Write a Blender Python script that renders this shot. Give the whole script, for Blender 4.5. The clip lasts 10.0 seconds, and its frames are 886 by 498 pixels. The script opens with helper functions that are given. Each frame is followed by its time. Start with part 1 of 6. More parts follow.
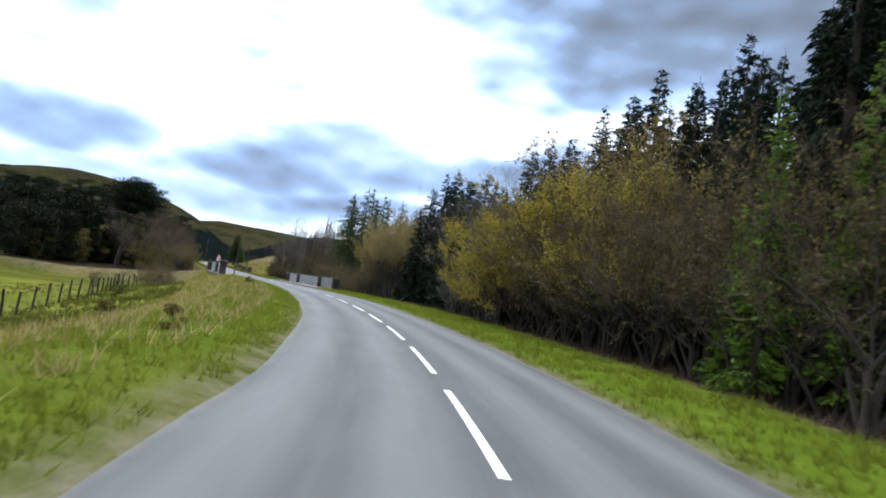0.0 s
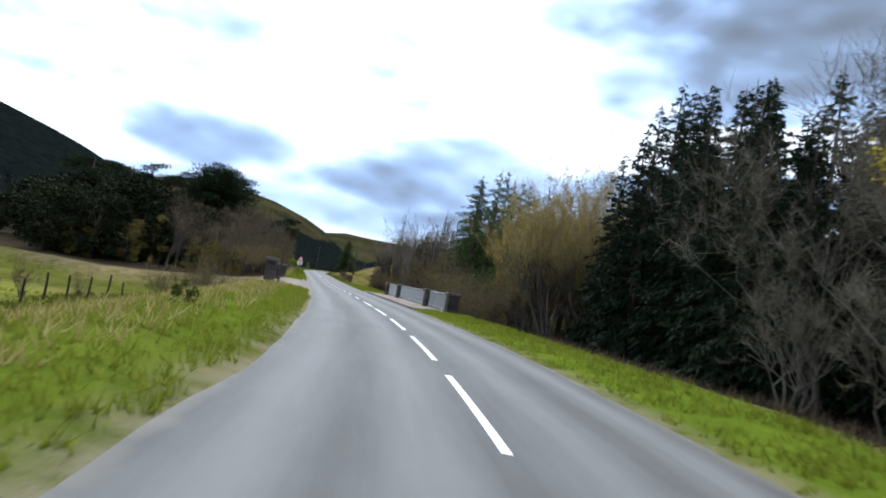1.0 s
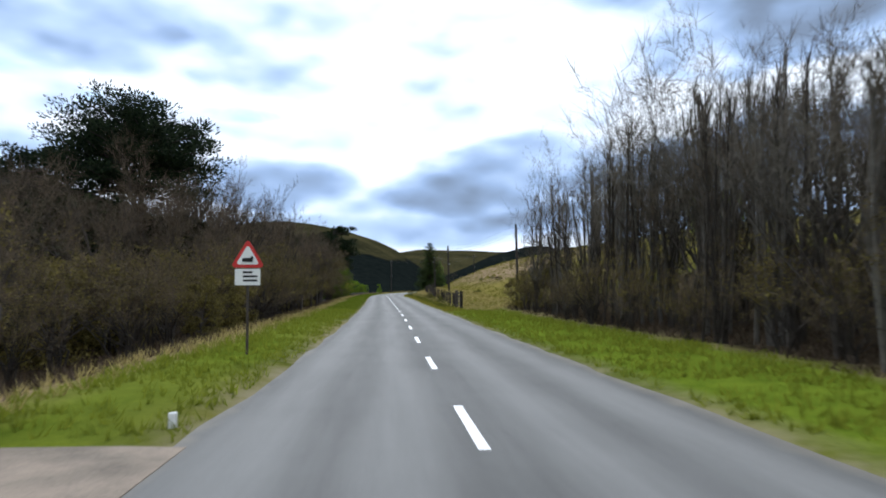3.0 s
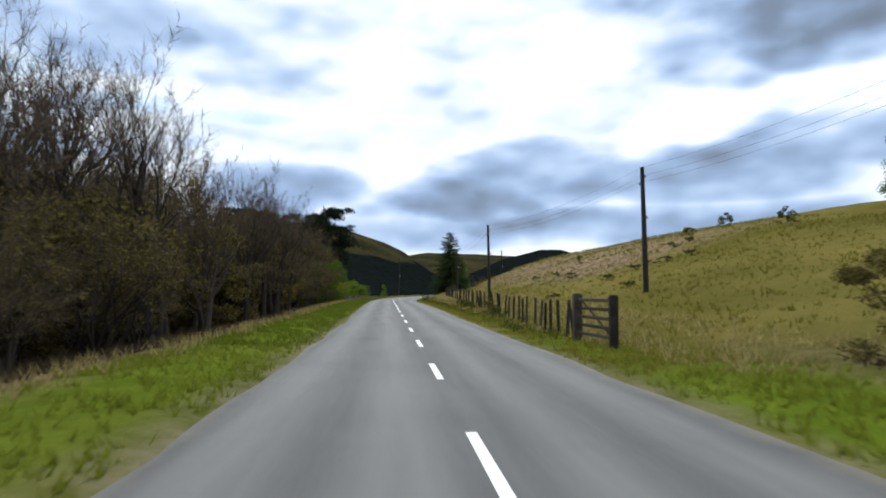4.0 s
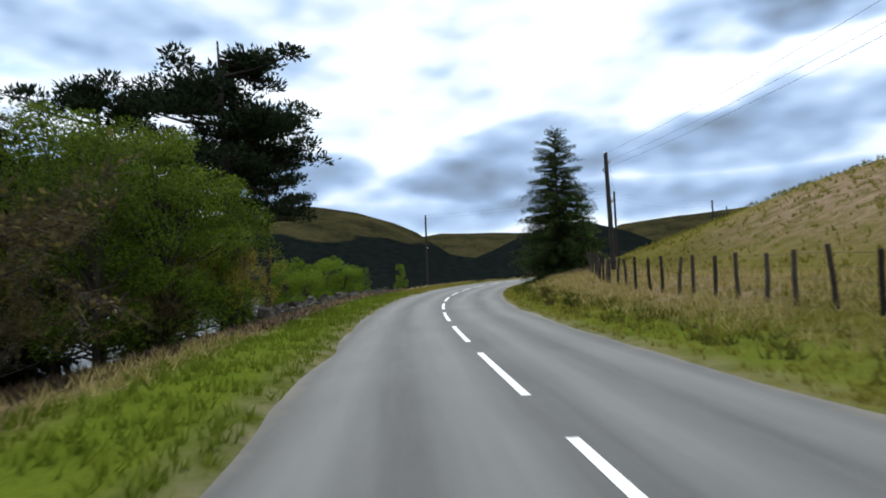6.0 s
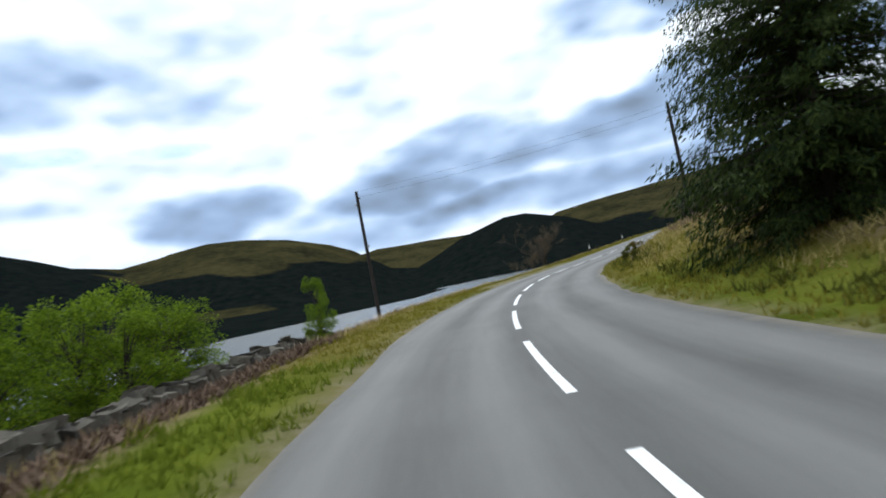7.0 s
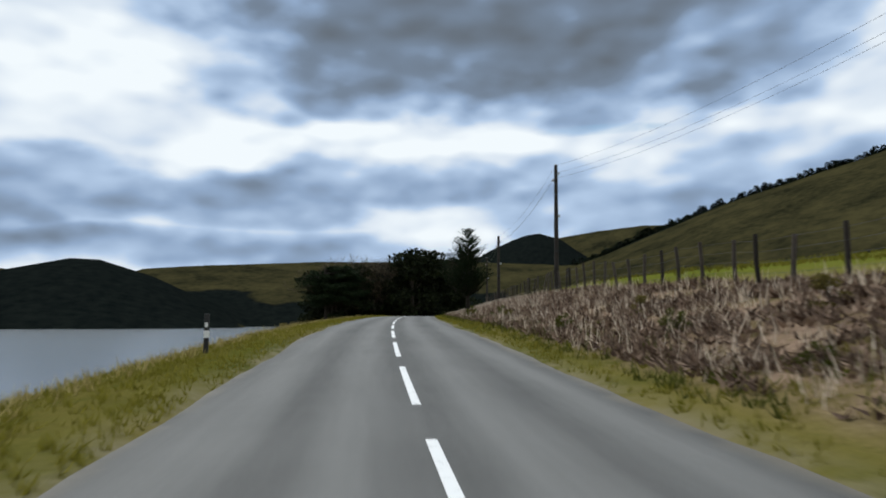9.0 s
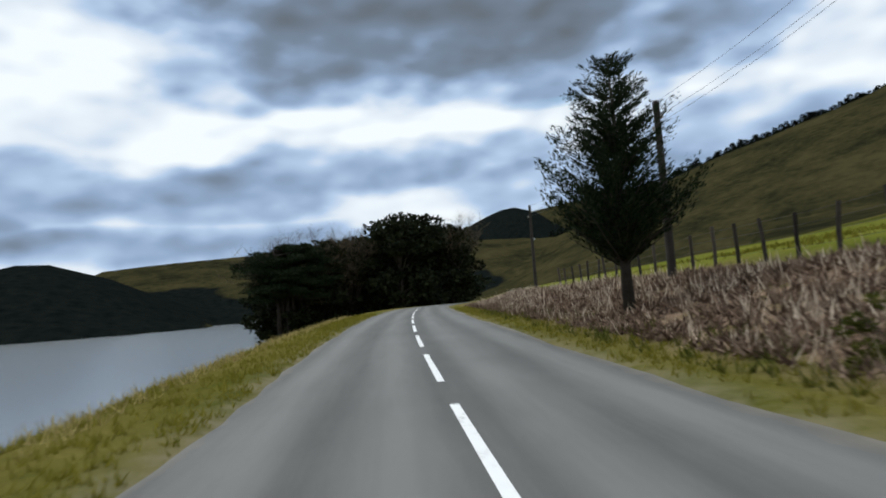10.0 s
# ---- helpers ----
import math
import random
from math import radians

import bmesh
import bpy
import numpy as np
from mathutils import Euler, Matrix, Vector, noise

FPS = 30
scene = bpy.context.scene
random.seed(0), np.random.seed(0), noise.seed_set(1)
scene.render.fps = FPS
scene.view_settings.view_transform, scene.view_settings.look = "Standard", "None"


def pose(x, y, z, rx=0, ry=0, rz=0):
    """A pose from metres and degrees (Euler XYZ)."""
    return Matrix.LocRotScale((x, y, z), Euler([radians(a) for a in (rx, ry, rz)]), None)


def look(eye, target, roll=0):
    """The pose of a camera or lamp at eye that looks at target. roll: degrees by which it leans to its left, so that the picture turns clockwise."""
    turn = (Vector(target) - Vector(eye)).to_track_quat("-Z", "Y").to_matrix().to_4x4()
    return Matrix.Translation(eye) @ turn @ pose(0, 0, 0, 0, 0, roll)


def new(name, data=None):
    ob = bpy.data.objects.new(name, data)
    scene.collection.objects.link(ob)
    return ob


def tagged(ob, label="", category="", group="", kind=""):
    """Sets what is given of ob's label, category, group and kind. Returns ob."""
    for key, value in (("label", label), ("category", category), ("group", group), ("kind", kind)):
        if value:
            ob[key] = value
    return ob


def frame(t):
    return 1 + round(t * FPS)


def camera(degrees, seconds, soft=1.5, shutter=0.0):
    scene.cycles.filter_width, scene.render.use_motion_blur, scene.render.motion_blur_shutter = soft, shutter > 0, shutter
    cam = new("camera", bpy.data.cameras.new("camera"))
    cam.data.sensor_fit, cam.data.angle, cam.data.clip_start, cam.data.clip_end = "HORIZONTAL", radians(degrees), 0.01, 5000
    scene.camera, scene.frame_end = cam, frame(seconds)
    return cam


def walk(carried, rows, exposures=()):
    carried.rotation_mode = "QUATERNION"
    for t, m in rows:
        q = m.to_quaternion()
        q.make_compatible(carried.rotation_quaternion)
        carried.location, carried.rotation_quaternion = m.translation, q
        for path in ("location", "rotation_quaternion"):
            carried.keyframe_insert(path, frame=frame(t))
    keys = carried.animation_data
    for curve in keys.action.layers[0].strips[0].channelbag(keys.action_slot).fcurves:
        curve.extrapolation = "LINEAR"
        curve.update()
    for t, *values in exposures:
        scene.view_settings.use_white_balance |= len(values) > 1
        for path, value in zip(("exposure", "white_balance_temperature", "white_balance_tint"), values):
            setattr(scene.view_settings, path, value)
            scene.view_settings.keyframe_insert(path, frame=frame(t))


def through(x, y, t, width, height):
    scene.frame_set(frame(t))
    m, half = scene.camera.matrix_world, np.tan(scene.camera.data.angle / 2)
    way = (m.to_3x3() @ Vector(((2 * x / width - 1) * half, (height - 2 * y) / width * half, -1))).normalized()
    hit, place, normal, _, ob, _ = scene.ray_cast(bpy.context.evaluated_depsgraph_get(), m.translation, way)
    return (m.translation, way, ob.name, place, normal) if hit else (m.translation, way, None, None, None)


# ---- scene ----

# ================= camera and its ride =================
FOV = 67.0
cam = camera(FOV, 10.0, soft=1.85, shutter=0.08)
ROWS = [
    (0.00, -1.091, -5.182, 1.368, 94.03, -8.18, -4.60),
    (0.25, -1.093, 2.564, 1.283, 94.86, -8.89, -2.60),
    (0.50, -1.503, 10.222, 1.283, 95.33, -9.50, -0.32),
    (0.75, -2.280, 17.563, 1.398, 94.64, -9.92, 2.62),
    (1.00, -3.367, 24.933, 1.538, 93.75, -10.12, 5.64),
    (1.25, -4.805, 32.736, 1.628, 93.48, -10.32, 8.52),
    (1.50, -6.573, 40.568, 1.688, 93.43, -9.69, 10.92),
    (1.75, -8.511, 48.098, 1.754, 93.48, -6.81, 12.14),
    (2.00, -10.623, 55.617, 1.783, 93.57, -3.69, 12.63),
    (2.25, -12.960, 63.372, 1.740, 93.58, -2.25, 12.54),
    (2.50, -15.386, 71.135, 1.688, 93.58, -1.36, 12.28),
    (2.75, -17.803, 78.720, 1.669, 93.59, -0.42, 12.36),
    (3.00, -20.208, 86.245, 1.660, 93.66, 0.36, 12.63),
    (3.20, -22.138, 92.199, 1.700, 94.05, 0.56, 13.38),
    (3.50, -25.026, 101.624, 1.666, 94.08, 0.28, 13.31),
    (3.90, -28.889, 114.261, 1.663, 94.02, -0.18, 13.29),
    (4.30, -32.821, 126.846, 1.682, 94.00, -0.84, 13.53),
    (4.50, -34.856, 132.937, 1.736, 94.23, -2.02, 14.46),
    (4.75, -37.565, 140.926, 1.795, 93.55, -1.47, 14.01),
    (5.00, -40.263, 148.824, 1.879, 92.80, -0.71, 13.36),
    (5.20, -42.140, 154.434, 1.967, 92.55, -0.71, 13.59),
    (5.50, -45.177, 163.333, 2.090, 92.51, 0.48, 13.80),
    (5.90, -49.254, 175.268, 2.246, 92.50, 2.23, 14.25),
    (6.30, -53.361, 187.242, 2.332, 92.55, 4.39, 14.68),
    (6.50, -55.284, 193.449, 2.354, 92.79, 7.24, 14.28),
    (6.75, -57.495, 201.317, 2.395, 92.82, 9.43, 12.72),
    (7.00, -59.336, 209.343, 2.475, 92.83, 11.50, 9.53),
    (7.25, -60.654, 217.598, 2.565, 92.92, 14.16, 4.60),
    (7.50, -61.308, 225.911, 2.665, 92.96, 16.39, -0.73),
    (7.75, -61.230, 234.055, 2.782, 92.69, 17.55, -4.83),
    (8.00, -60.507, 242.142, 2.892, 92.64, 17.26, -8.87),
    (8.25, -59.246, 250.265, 2.987, 93.48, 14.59, -13.68),
    (8.50, -57.425, 258.390, 3.132, 94.56, 10.48, -17.99),
    (8.75, -55.118, 266.480, 3.416, 95.54, 4.50, -22.18),
    (9.00, -52.530, 274.630, 3.772, 96.19, -0.15, -25.09),
    (9.25, -49.695, 283.070, 4.109, 95.99, 1.37, -24.86),
    (9.50, -46.703, 291.570, 4.460, 95.52, 4.19, -24.27),
    (9.75, -43.625, 299.960, 4.790, 95.04, 4.40, -25.42),
    (10.00, -40.418, 308.290, 5.040, 94.53, 4.03, -27.00),
]
walk(cam, [(r[0], pose(*r[1:])) for r in ROWS],
     exposures=[(0.0, 0.44, 5750, 10), (1.5, 0.42, 5750, 9), (2.0, 0.21, 5750, 9), (2.5, 0.16, 5750, 9), (4.5, -0.14, 6150, 8), (5.2, -0.24, 6150, 8),
                (6.5, 0.15, 6000, 6), (7.5, -0.19, 6100, 7), (8.5, -0.37, 6200, 6), (9.2, -0.36, 6200, 6), (10.0, -0.32, 6200, 6)])

# ================= the line of the road =================
KAPPA = [6.71, 6.95, 6.96, 5.84, 5.73, 2.90, 1.09, -0.07, -0.60, 0.01, 0.40, 0.41, 0.43, -0.12, -0.17, 0.75, -1.83, -7.40, -9.99, -10.82, -10.13, -5.14, -1.96, -1.62, -1.88, -1.41, -1.44, -1.34, -1.15, -1.00, -0.89, -0.81, -0.76, -0.73]
RISE = [0.20, -0.00, 0.16, 0.39, 0.36, 0.35, 0.26, 0.35, 0.44, 0.67, 0.91, 0.97, 1.29, 1.65, 1.87, 2.63, 3.50, 3.93, 4.29, 4.47, 4.63, 4.77, 4.90]

STATION = 0.68889            # metres of road to one station; s below counts stations
S0, S1, DS = -30.0, 630.0, 1.0
_s = np.arange(S0, S1 + 0.5, DS)
_kn = S0 + 20.0 * np.arange(len(KAPPA))
_zn = S0 + 30.0 * np.arange(len(RISE))
_k = np.interp(_s, _kn, KAPPA) / 1000.0 - np.clip((_s - 550.0) / 25.0, 0, 1) * 0.016
_th = np.concatenate([[0.0], np.cumsum((_k[1:] + _k[:-1]) / 2 * DS * STATION)])
_i0 = int(round(-S0 / DS))
_th -= _th[_i0]
_mid = (_th[1:] + _th[:-1]) / 2
_x = np.concatenate([[0.0], np.cumsum(-np.sin(_mid) * DS * STATION)])
_y = np.concatenate([[0.0], np.cumsum(np.cos(_mid) * DS * STATION)])
_x -= _x[_i0]
_y -= _y[_i0]
_zr = np.interp(_s, _zn, RISE)
_z = np.convolve(np.pad(_zr, 13, mode="edge"), np.ones(27) / 27, "valid")
WL, WR = 2.73, 2.87          # carriageway left and right of the centre line
WATER = -1.5                 # level of the loch
SHORE_Y = [225.0, 290.0, 400.0, 430.0, 470.0, 600.0, 780.0, 1400.0]       # its far side
SHORE_X = [-400.0, -150.0, -150.0, -127.0, -104.0, -112.0, -128.0, -90.0]


def road_at(s, u=0.0, dz=0.0):
    """World place at s along the road, u to the right of its centre line."""
    x, y, z, th = (float(np.interp(s, _s, a)) for a in (_x, _y, _z, _th))
    return Vector((x + u * math.cos(th), y + u * math.sin(th), z + dz))


def heading(s):
    return float(np.interp(s, _s, _th))


def nearest(px, py):
    """For arrays of places: s and u of the nearest point of the road."""
    px, py = np.asarray(px, float), np.asarray(py, float)
    so, uo = np.empty(len(px)), np.empty(len(px))
    for a in range(0, len(px), 4000):
        dx = px[a:a + 4000, None] - _x[None]
        dy = py[a:a + 4000, None] - _y[None]
        i = (dx * dx + dy * dy).argmin(1)
        n = np.arange(len(i))
        c, sn = np.cos(_th[i]), np.sin(_th[i])
        along = -dx[n, i] * sn + dy[n, i] * c
        side = dx[n, i] * c + dy[n, i] * sn
        so[a:a + 4000] = _s[i] + np.clip(along / STATION, -0.6, 0.6)
        d = np.sqrt(dx[n, i] ** 2 + dy[n, i] ** 2)
        uo[a:a + 4000] = np.where(side < 0, -d, d)
    return so, uo


# ---- ground beside the road: height over the road by distance from the centre line ----
A = [0, 2.6, 3.0, 4.0, 5.0, 6.0, 8.0, 10.0, 13.0, 17.0, 22.0, 30.0, 45.0, 60.0, 100.0, 200.0]
LEFT = {
    -30: [-0.12, -0.12, -0.03, 0.05, 0.05, -0.12, -0.65, -1.2, -1.8, -2.3, -2.7, -3.1, -3.4, -3.5, -3.4, -3],
    96: [-0.12, -0.12, -0.03, 0.05, 0.03, -0.2, -0.9, -1.5, -2.2, -2.7, -3.2, -3.7, -4, -4, -3.6, -3],
    100.5: [-.12, -.12, -.12, -.12, -.12, -.3, -3.4, -3.6, -3.6, -3.6, -3.5, -3.4, -3.2, -3.0, -2.3, -1.0],
    136: [-0.12, -0.12, -0.12, -0.12, -0.12, -0.3, -3.2, -3.4, -3.5, -3.5, -3.4, -3.2, -3, -2.8, -2, 1],
    142: [-0.12, -0.12, -0.03, 0.05, 0.05, -0.05, -0.5, -0.9, -1.4, -1.8, -2, -2.1, -2.1, -2, -1.2, 2],
    200: [-0.12, -0.12, -0.03, 0.06, 0.08, 0, -0.4, -0.7, -0.8, -0.7, -0.6, -0.5, -0.4, -0.2, 0.2, 0],
    240: [-0.12, -0.12, -0.03, 0.06, 0.08, 0, -0.4, -0.7, -1, -1.2, -1.5, -2.2, -3.4, -4.5, -6, -7],
    300: [-0.12, -0.12, -0.03, 0.04, 0.04, -0.05, -0.5, -0.9, -1.5, -2.3, -3.3, -4.4, -5.5, -6, -7, -8],
    335: [-0.12, -0.12, -0.03, 0.02, 0.02, -0.1, -0.5, -1, -1.8, -3, -4.2, -5.6, -7, -8, -9, -10],
    380: [-0.12, -0.12, -0.03, 0, -0.05, -0.2, -0.5, -0.7, -1.3, -2.8, -4.4, -6, -8, -9, -10, -11],
    392: [-0.12, -0.12, -0.03, 0, -0.1, -0.3, -0.9, -1.5, -2.7, -4.3, -5.6, -7, -9, -10, -11, -12],
    410: [-0.12, -0.12, -0.03, -0.02, -0.1, -0.3, -0.9, -1.5, -2.7, -4.3, -5.8, -7, -9, -10, -11, -12],
    450: [-0.12, -0.12, -0.03, -0.05, -0.2, -0.5, -1.1, -1.8, -3.2, -5, -6.6, -8, -10, -11, -12, -12],
    500: [-0.12, -0.12, -0.03, -0.05, -0.2, -0.5, -1.3, -2.2, -3.8, -5.6, -7.4, -9, -10, -11, -12, -12],
    540: [-0.12, -0.12, -0.03, 0, -0.1, -0.3, -0.9, -1.8, -3.4, -5.2, -7, -8.6, -10, -11, -12, -12],
    630: [-.12, -.12, -.03, .0, .0, .0, -.2, -.4, -.6, -1.0, -1.6, -3.0, -6.0, -8.0, -9.0, -10.0],
}
RIGHT = {
    -30: [-.12, -.12, -.03, .06, .12, .12, .0, -.1, -.1, .0, .2, .5, 1.0, 2.0, 6.0, 16.0],
    91: [-.12, -.12, -.03, .06, .10, .08, -.1, -.3, -.4, -.4, -.3, .0, .8, 2.0, 6.0, 16.0],
    93.5: [-.12, -.12, -.12, -.12, -.12, -.3, -3.4, -3.6, -3.6, -3.4, -3.0, -2.4, -1.0, 1.0, 6.0, 16.0],
    132: [-.12, -.12, -.12, -.12, -.12, -.3, -3.2, -3.4, -3.4, -3.2, -2.8, -2.0, -1.0, 1.0, 6.0, 16.0],
    138: [-.12, -.12, -.03, .06, .10, .10, .0, -.2, -.3, -.2, .0, .5, 1.5, 3.0, 8.0, 16.0],
    195: [-0.12, -0.12, -0.03, 0.04, 0.04, 0, 0.2, 0.5, 1.1, 2, 3.2, 5, 8, 9.8, 13, 17],
    212: [-0.12, -0.12, -0.03, -0.08, -0.12, -0.08, 0.25, 0.6, 1.2, 2.2, 3.4, 5.3, 8.3, 10.1, 13, 17],
    225: [-0.12, -0.12, -0.03, -0.05, 0, 0.15, 0.45, 0.8, 1.4, 2.4, 3.7, 5.7, 8.6, 10.4, 13, 17],
    262: [-0.12, -0.12, -0.03, 0, 0.08, 0.2, 0.8, 1.3, 2.2, 3.6, 5.3, 7.4, 9.9, 11.6, 14, 17],
    290: [-0.12, -0.12, -0.03, 0.05, 0.15, 0.3, 0.7, 1.1, 2.1, 3.6, 5.5, 7.7, 10.1, 12, 14, 16.5],
    320: [-0.12, -0.12, -0.03, 0.05, 0.2, 0.5, 0.8, 1.2, 2.8, 4.7, 6.2, 7.6, 9.4, 10.8, 13, 17],
    345: [-0.12, -0.12, -0.03, 0.1, 0.4, 0.8, 1.2, 1.5, 2.5, 3.4, 4.1, 5, 6.2, 7.4, 10.5, 17],
    385: [-.12, -.12, -.03, .1, .5, 1.0, 1.5, 1.8, 2.2, 2.6, 3.0, 3.7, 5.0, 6.4, 11.0, 24.0],
    420: [-.12, -.12, -.03, .1, .4, .9, 1.6, 2.0, 2.4, 2.8, 3.3, 4.1, 5.8, 7.8, 14.0, 32.0],
    470: [-.12, -.12, -.03, .05, .3, .7, 1.4, 2.0, 2.4, 2.8, 3.3, 4.1, 5.8, 7.8, 14.0, 32.0],
    520: [-.12, -.12, -.03, .05, .2, .4, .9, 1.2, 1.6, 2.0, 2.6, 3.6, 5.6, 7.8, 14.0, 32.0],
    630: [-.12, -.12, -.03, .05, .1, .2, .6, .9, 1.3, 1.8, 2.4, 3.4, 5.4, 7.8, 14.0, 32.0],
}

# ---- hills: skyline as (bearing, elevation) round one place, distance, half depth near and far ----
HUB = (-60.0, 225.0, 2.7)
HILLS = {
    "west": (800, 400, 900, [(20, .3), (28, 2.0), (33, 4.2), (36, 5.5), (40, 7.0), (44, 8.2), (48, 9.4), (58, 11), (75, 12), (100, 11), (130, 8), (160, 3)], 0.85, 0.5),
    "round": (900, 480, 700, [(9, .2), (12, .8), (13.5, 1.5), (15.5, 3.2), (17.7, 4.4), (20, 5.3), (23, 6.1), (27, 6.6), (30, 6.7), (34, 5.8), (38, 4.4), (48, 2.5)], 0.0, 0.42),
    "far": (1800, 700, 500, [(-20, 3.0), (-10, 3.3), (0, 3.4), (6.5, 3.5), (11, 3.7), (15, 3.8), (20, 2.8), (40, 2.8)], 0.3, 0.3),
    "dark": (800, 320, 400, [(-9, .3), (-7.5, .7), (-6, 1.4), (-4, 2.5), (-2, 3.4), (-.3, 4.1), (2, 4.3), (5, 4.1), (7, 3.5), (9.5, 2.4), (12, 1.4), (15, .5)], 1.0, 1.0),
    "north": (1200, 480, 600, [(2, 2.5), (-1, 3.8), (-5, 4.2), (-12, 4.6), (-20, 4.8), (-27, 4.8), (-34, 4.5), (-48, 3.0)], 0.1, 0.35),
    "knoll": (1500, 380, 300, [(-22, 1.6), (-24, 3.0), (-26.4, 4.6), (-28.7, 6.0), (-31.3, 7.1), (-32.8, 7.2), (-34.3, 6.7), (-37, 4.8), (-41, 2.0)], 1.0, 1.0),
    "moor": (1950, 500, 500, [(-24, 3.0), (-30, 5.6), (-34, 6.8), (-37, 7.3), (-41, 7.7), (-45, 7.6), (-50, 7.0), (-58, 5.0)], 0.0, 0.25),
    "east": (1250, 850, 900, [(-27, .4), (-31, 1.8), (-35.4, 4.0), (-38.5, 5.4), (-42.4, 6.9), (-46, 8.2), (-48.5, 8.9), (-52.3, 9.9), (-56.5, 10.9), (-60, 12.0), (-72, 14), (-95, 15), (-130, 12), (-160, 4)], 0.0, 0.0),
    "south": (900, 480, 600, [(120, 4.0), (150, 5.5), (180, 5.5), (210, 5.5), (240, 4.0)], 0.2, 0.3),
}


def table(rows, s, a):
    keys = sorted(rows)
    m = np.stack([np.interp(a, A, rows[k]) for k in keys])
    i = np.clip(np.searchsorted(keys, s) - 1, 0, len(keys) - 2)
    k = np.array(keys, float)
    f = np.clip((s - k[i]) / (k[i + 1] - k[i]), 0, 1)
    n = np.arange(len(s))
    return m[i, n] * (1 - f) + m[i + 1, n] * f


def lumps(x, y, scale, seed):
    """Smooth pseudo-random field of about +-1, from a few sine waves."""
    rng = np.random.RandomState(seed)
    out = np.zeros(len(x))
    for _ in range(7):
        a, w, p = rng.uniform(0, 2 * np.pi), rng.uniform(0.6, 1.9) / scale, rng.uniform(0, 7)
        out += np.sin((x * np.cos(a) + y * np.sin(a)) * w * 2 * np.pi + p)
    return out / 3.0


def hills_at(x, y):
    """Height and dark-wood cover of the hills."""
    dx, dy = x - HUB[0], y - HUB[1]
    rho = np.hypot(dx, dy)
    az = np.degrees(np.arctan2(-dx, dy))
    best, wood = np.full(len(x), -60.0), np.zeros(len(x))
    for name, (dist, near, far, line, dark, foot_wood) in HILLS.items():
        line = sorted(line)
        b, e = [q[0] for q in line], [q[1] for q in line]
        aa = np.where(az < min(b) - 1, az + 360, az) if max(b) > 180 else az
        el = np.interp(aa, b, e, left=-1.0, right=-1.0)
        top = dist * np.tan(np.radians(el)) + HUB[2]
        t = np.where(rho < dist, (dist - rho) / near, (rho - dist) / far)
        shape = np.cos(np.clip(t, 0, 1) * np.pi / 2) ** 1.3
        h = -12.0 + (top + 12.0) * shape + lumps(x, y, 160.0, 5) * 2.2 * shape * (t > 0.1)
        h = np.where((t >= 1) | (el < 0), -60.0, h)
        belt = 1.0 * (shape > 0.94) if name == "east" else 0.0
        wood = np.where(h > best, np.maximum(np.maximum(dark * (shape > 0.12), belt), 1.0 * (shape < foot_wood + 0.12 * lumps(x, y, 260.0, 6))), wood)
        best = np.maximum(best, h)
    return best, wood


def ground_z(x, y, s=None, u=None):
    x, y = np.atleast_1d(np.asarray(x, float)), np.atleast_1d(np.asarray(y, float))
    if s is None:
        s, u = nearest(x, y)
    a = np.abs(u)
    zr = np.interp(s, _s, _z)
    rel = np.where(u < 0, table(LEFT, s, a), table(RIGHT, s, a))
    rel = rel + lumps(x, y, 9.0, 3) * 0.10 * np.clip((a - 4) / 8, 0, 1) + lumps(x, y, 2.4, 8) * 0.035 * np.clip((a - 3) / 2, 0, 1)
    rel = rel + lumps(x, y, 45.0, 4) * 0.5 * np.clip((a - 25) / 40, 0, 1)
    near = zr + rel
    hill, wood = hills_at(x, y)
    f = np.clip((a - 90) / 120, 0, 1)
    bay = np.clip((y - 130 + 22 * lumps(x, y, 90.0, 12)) / 70, 0, 1)
    far = np.where(u < 0, near * (1 - bay) - 9.0 * bay, near * (1 - f) + 14.0 * f)
    z = near * (1 - f) + far * f
    over = np.interp(y, SHORE_Y, SHORE_X, left=-2000.0) - x      # metres beyond the far shore
    bank = WATER - 0.6 + np.minimum(over * 0.06, 3.2) + np.clip(over - 60, 0, 140) * 0.07
    z = np.where((over > 0) & (u < -45), np.maximum(z, bank), z)
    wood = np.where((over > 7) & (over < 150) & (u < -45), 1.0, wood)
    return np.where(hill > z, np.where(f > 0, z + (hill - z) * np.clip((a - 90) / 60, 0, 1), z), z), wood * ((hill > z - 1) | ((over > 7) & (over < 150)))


def gz(x, y):
    return float(ground_z([x], [y])[0][0])


def spot(s, u):
    """A place on the ground beside the road."""
    p = road_at(s, u)
    return Vector((p.x, p.y, gz(p.x, p.y)))


# ================= sky, sun =================
SUN_AZ, SUN_EL = 28.0, 44.0      # bearing to the left of north (+y), height
world = bpy.data.worlds.new("sky")
scene.world = world
world.use_nodes = True


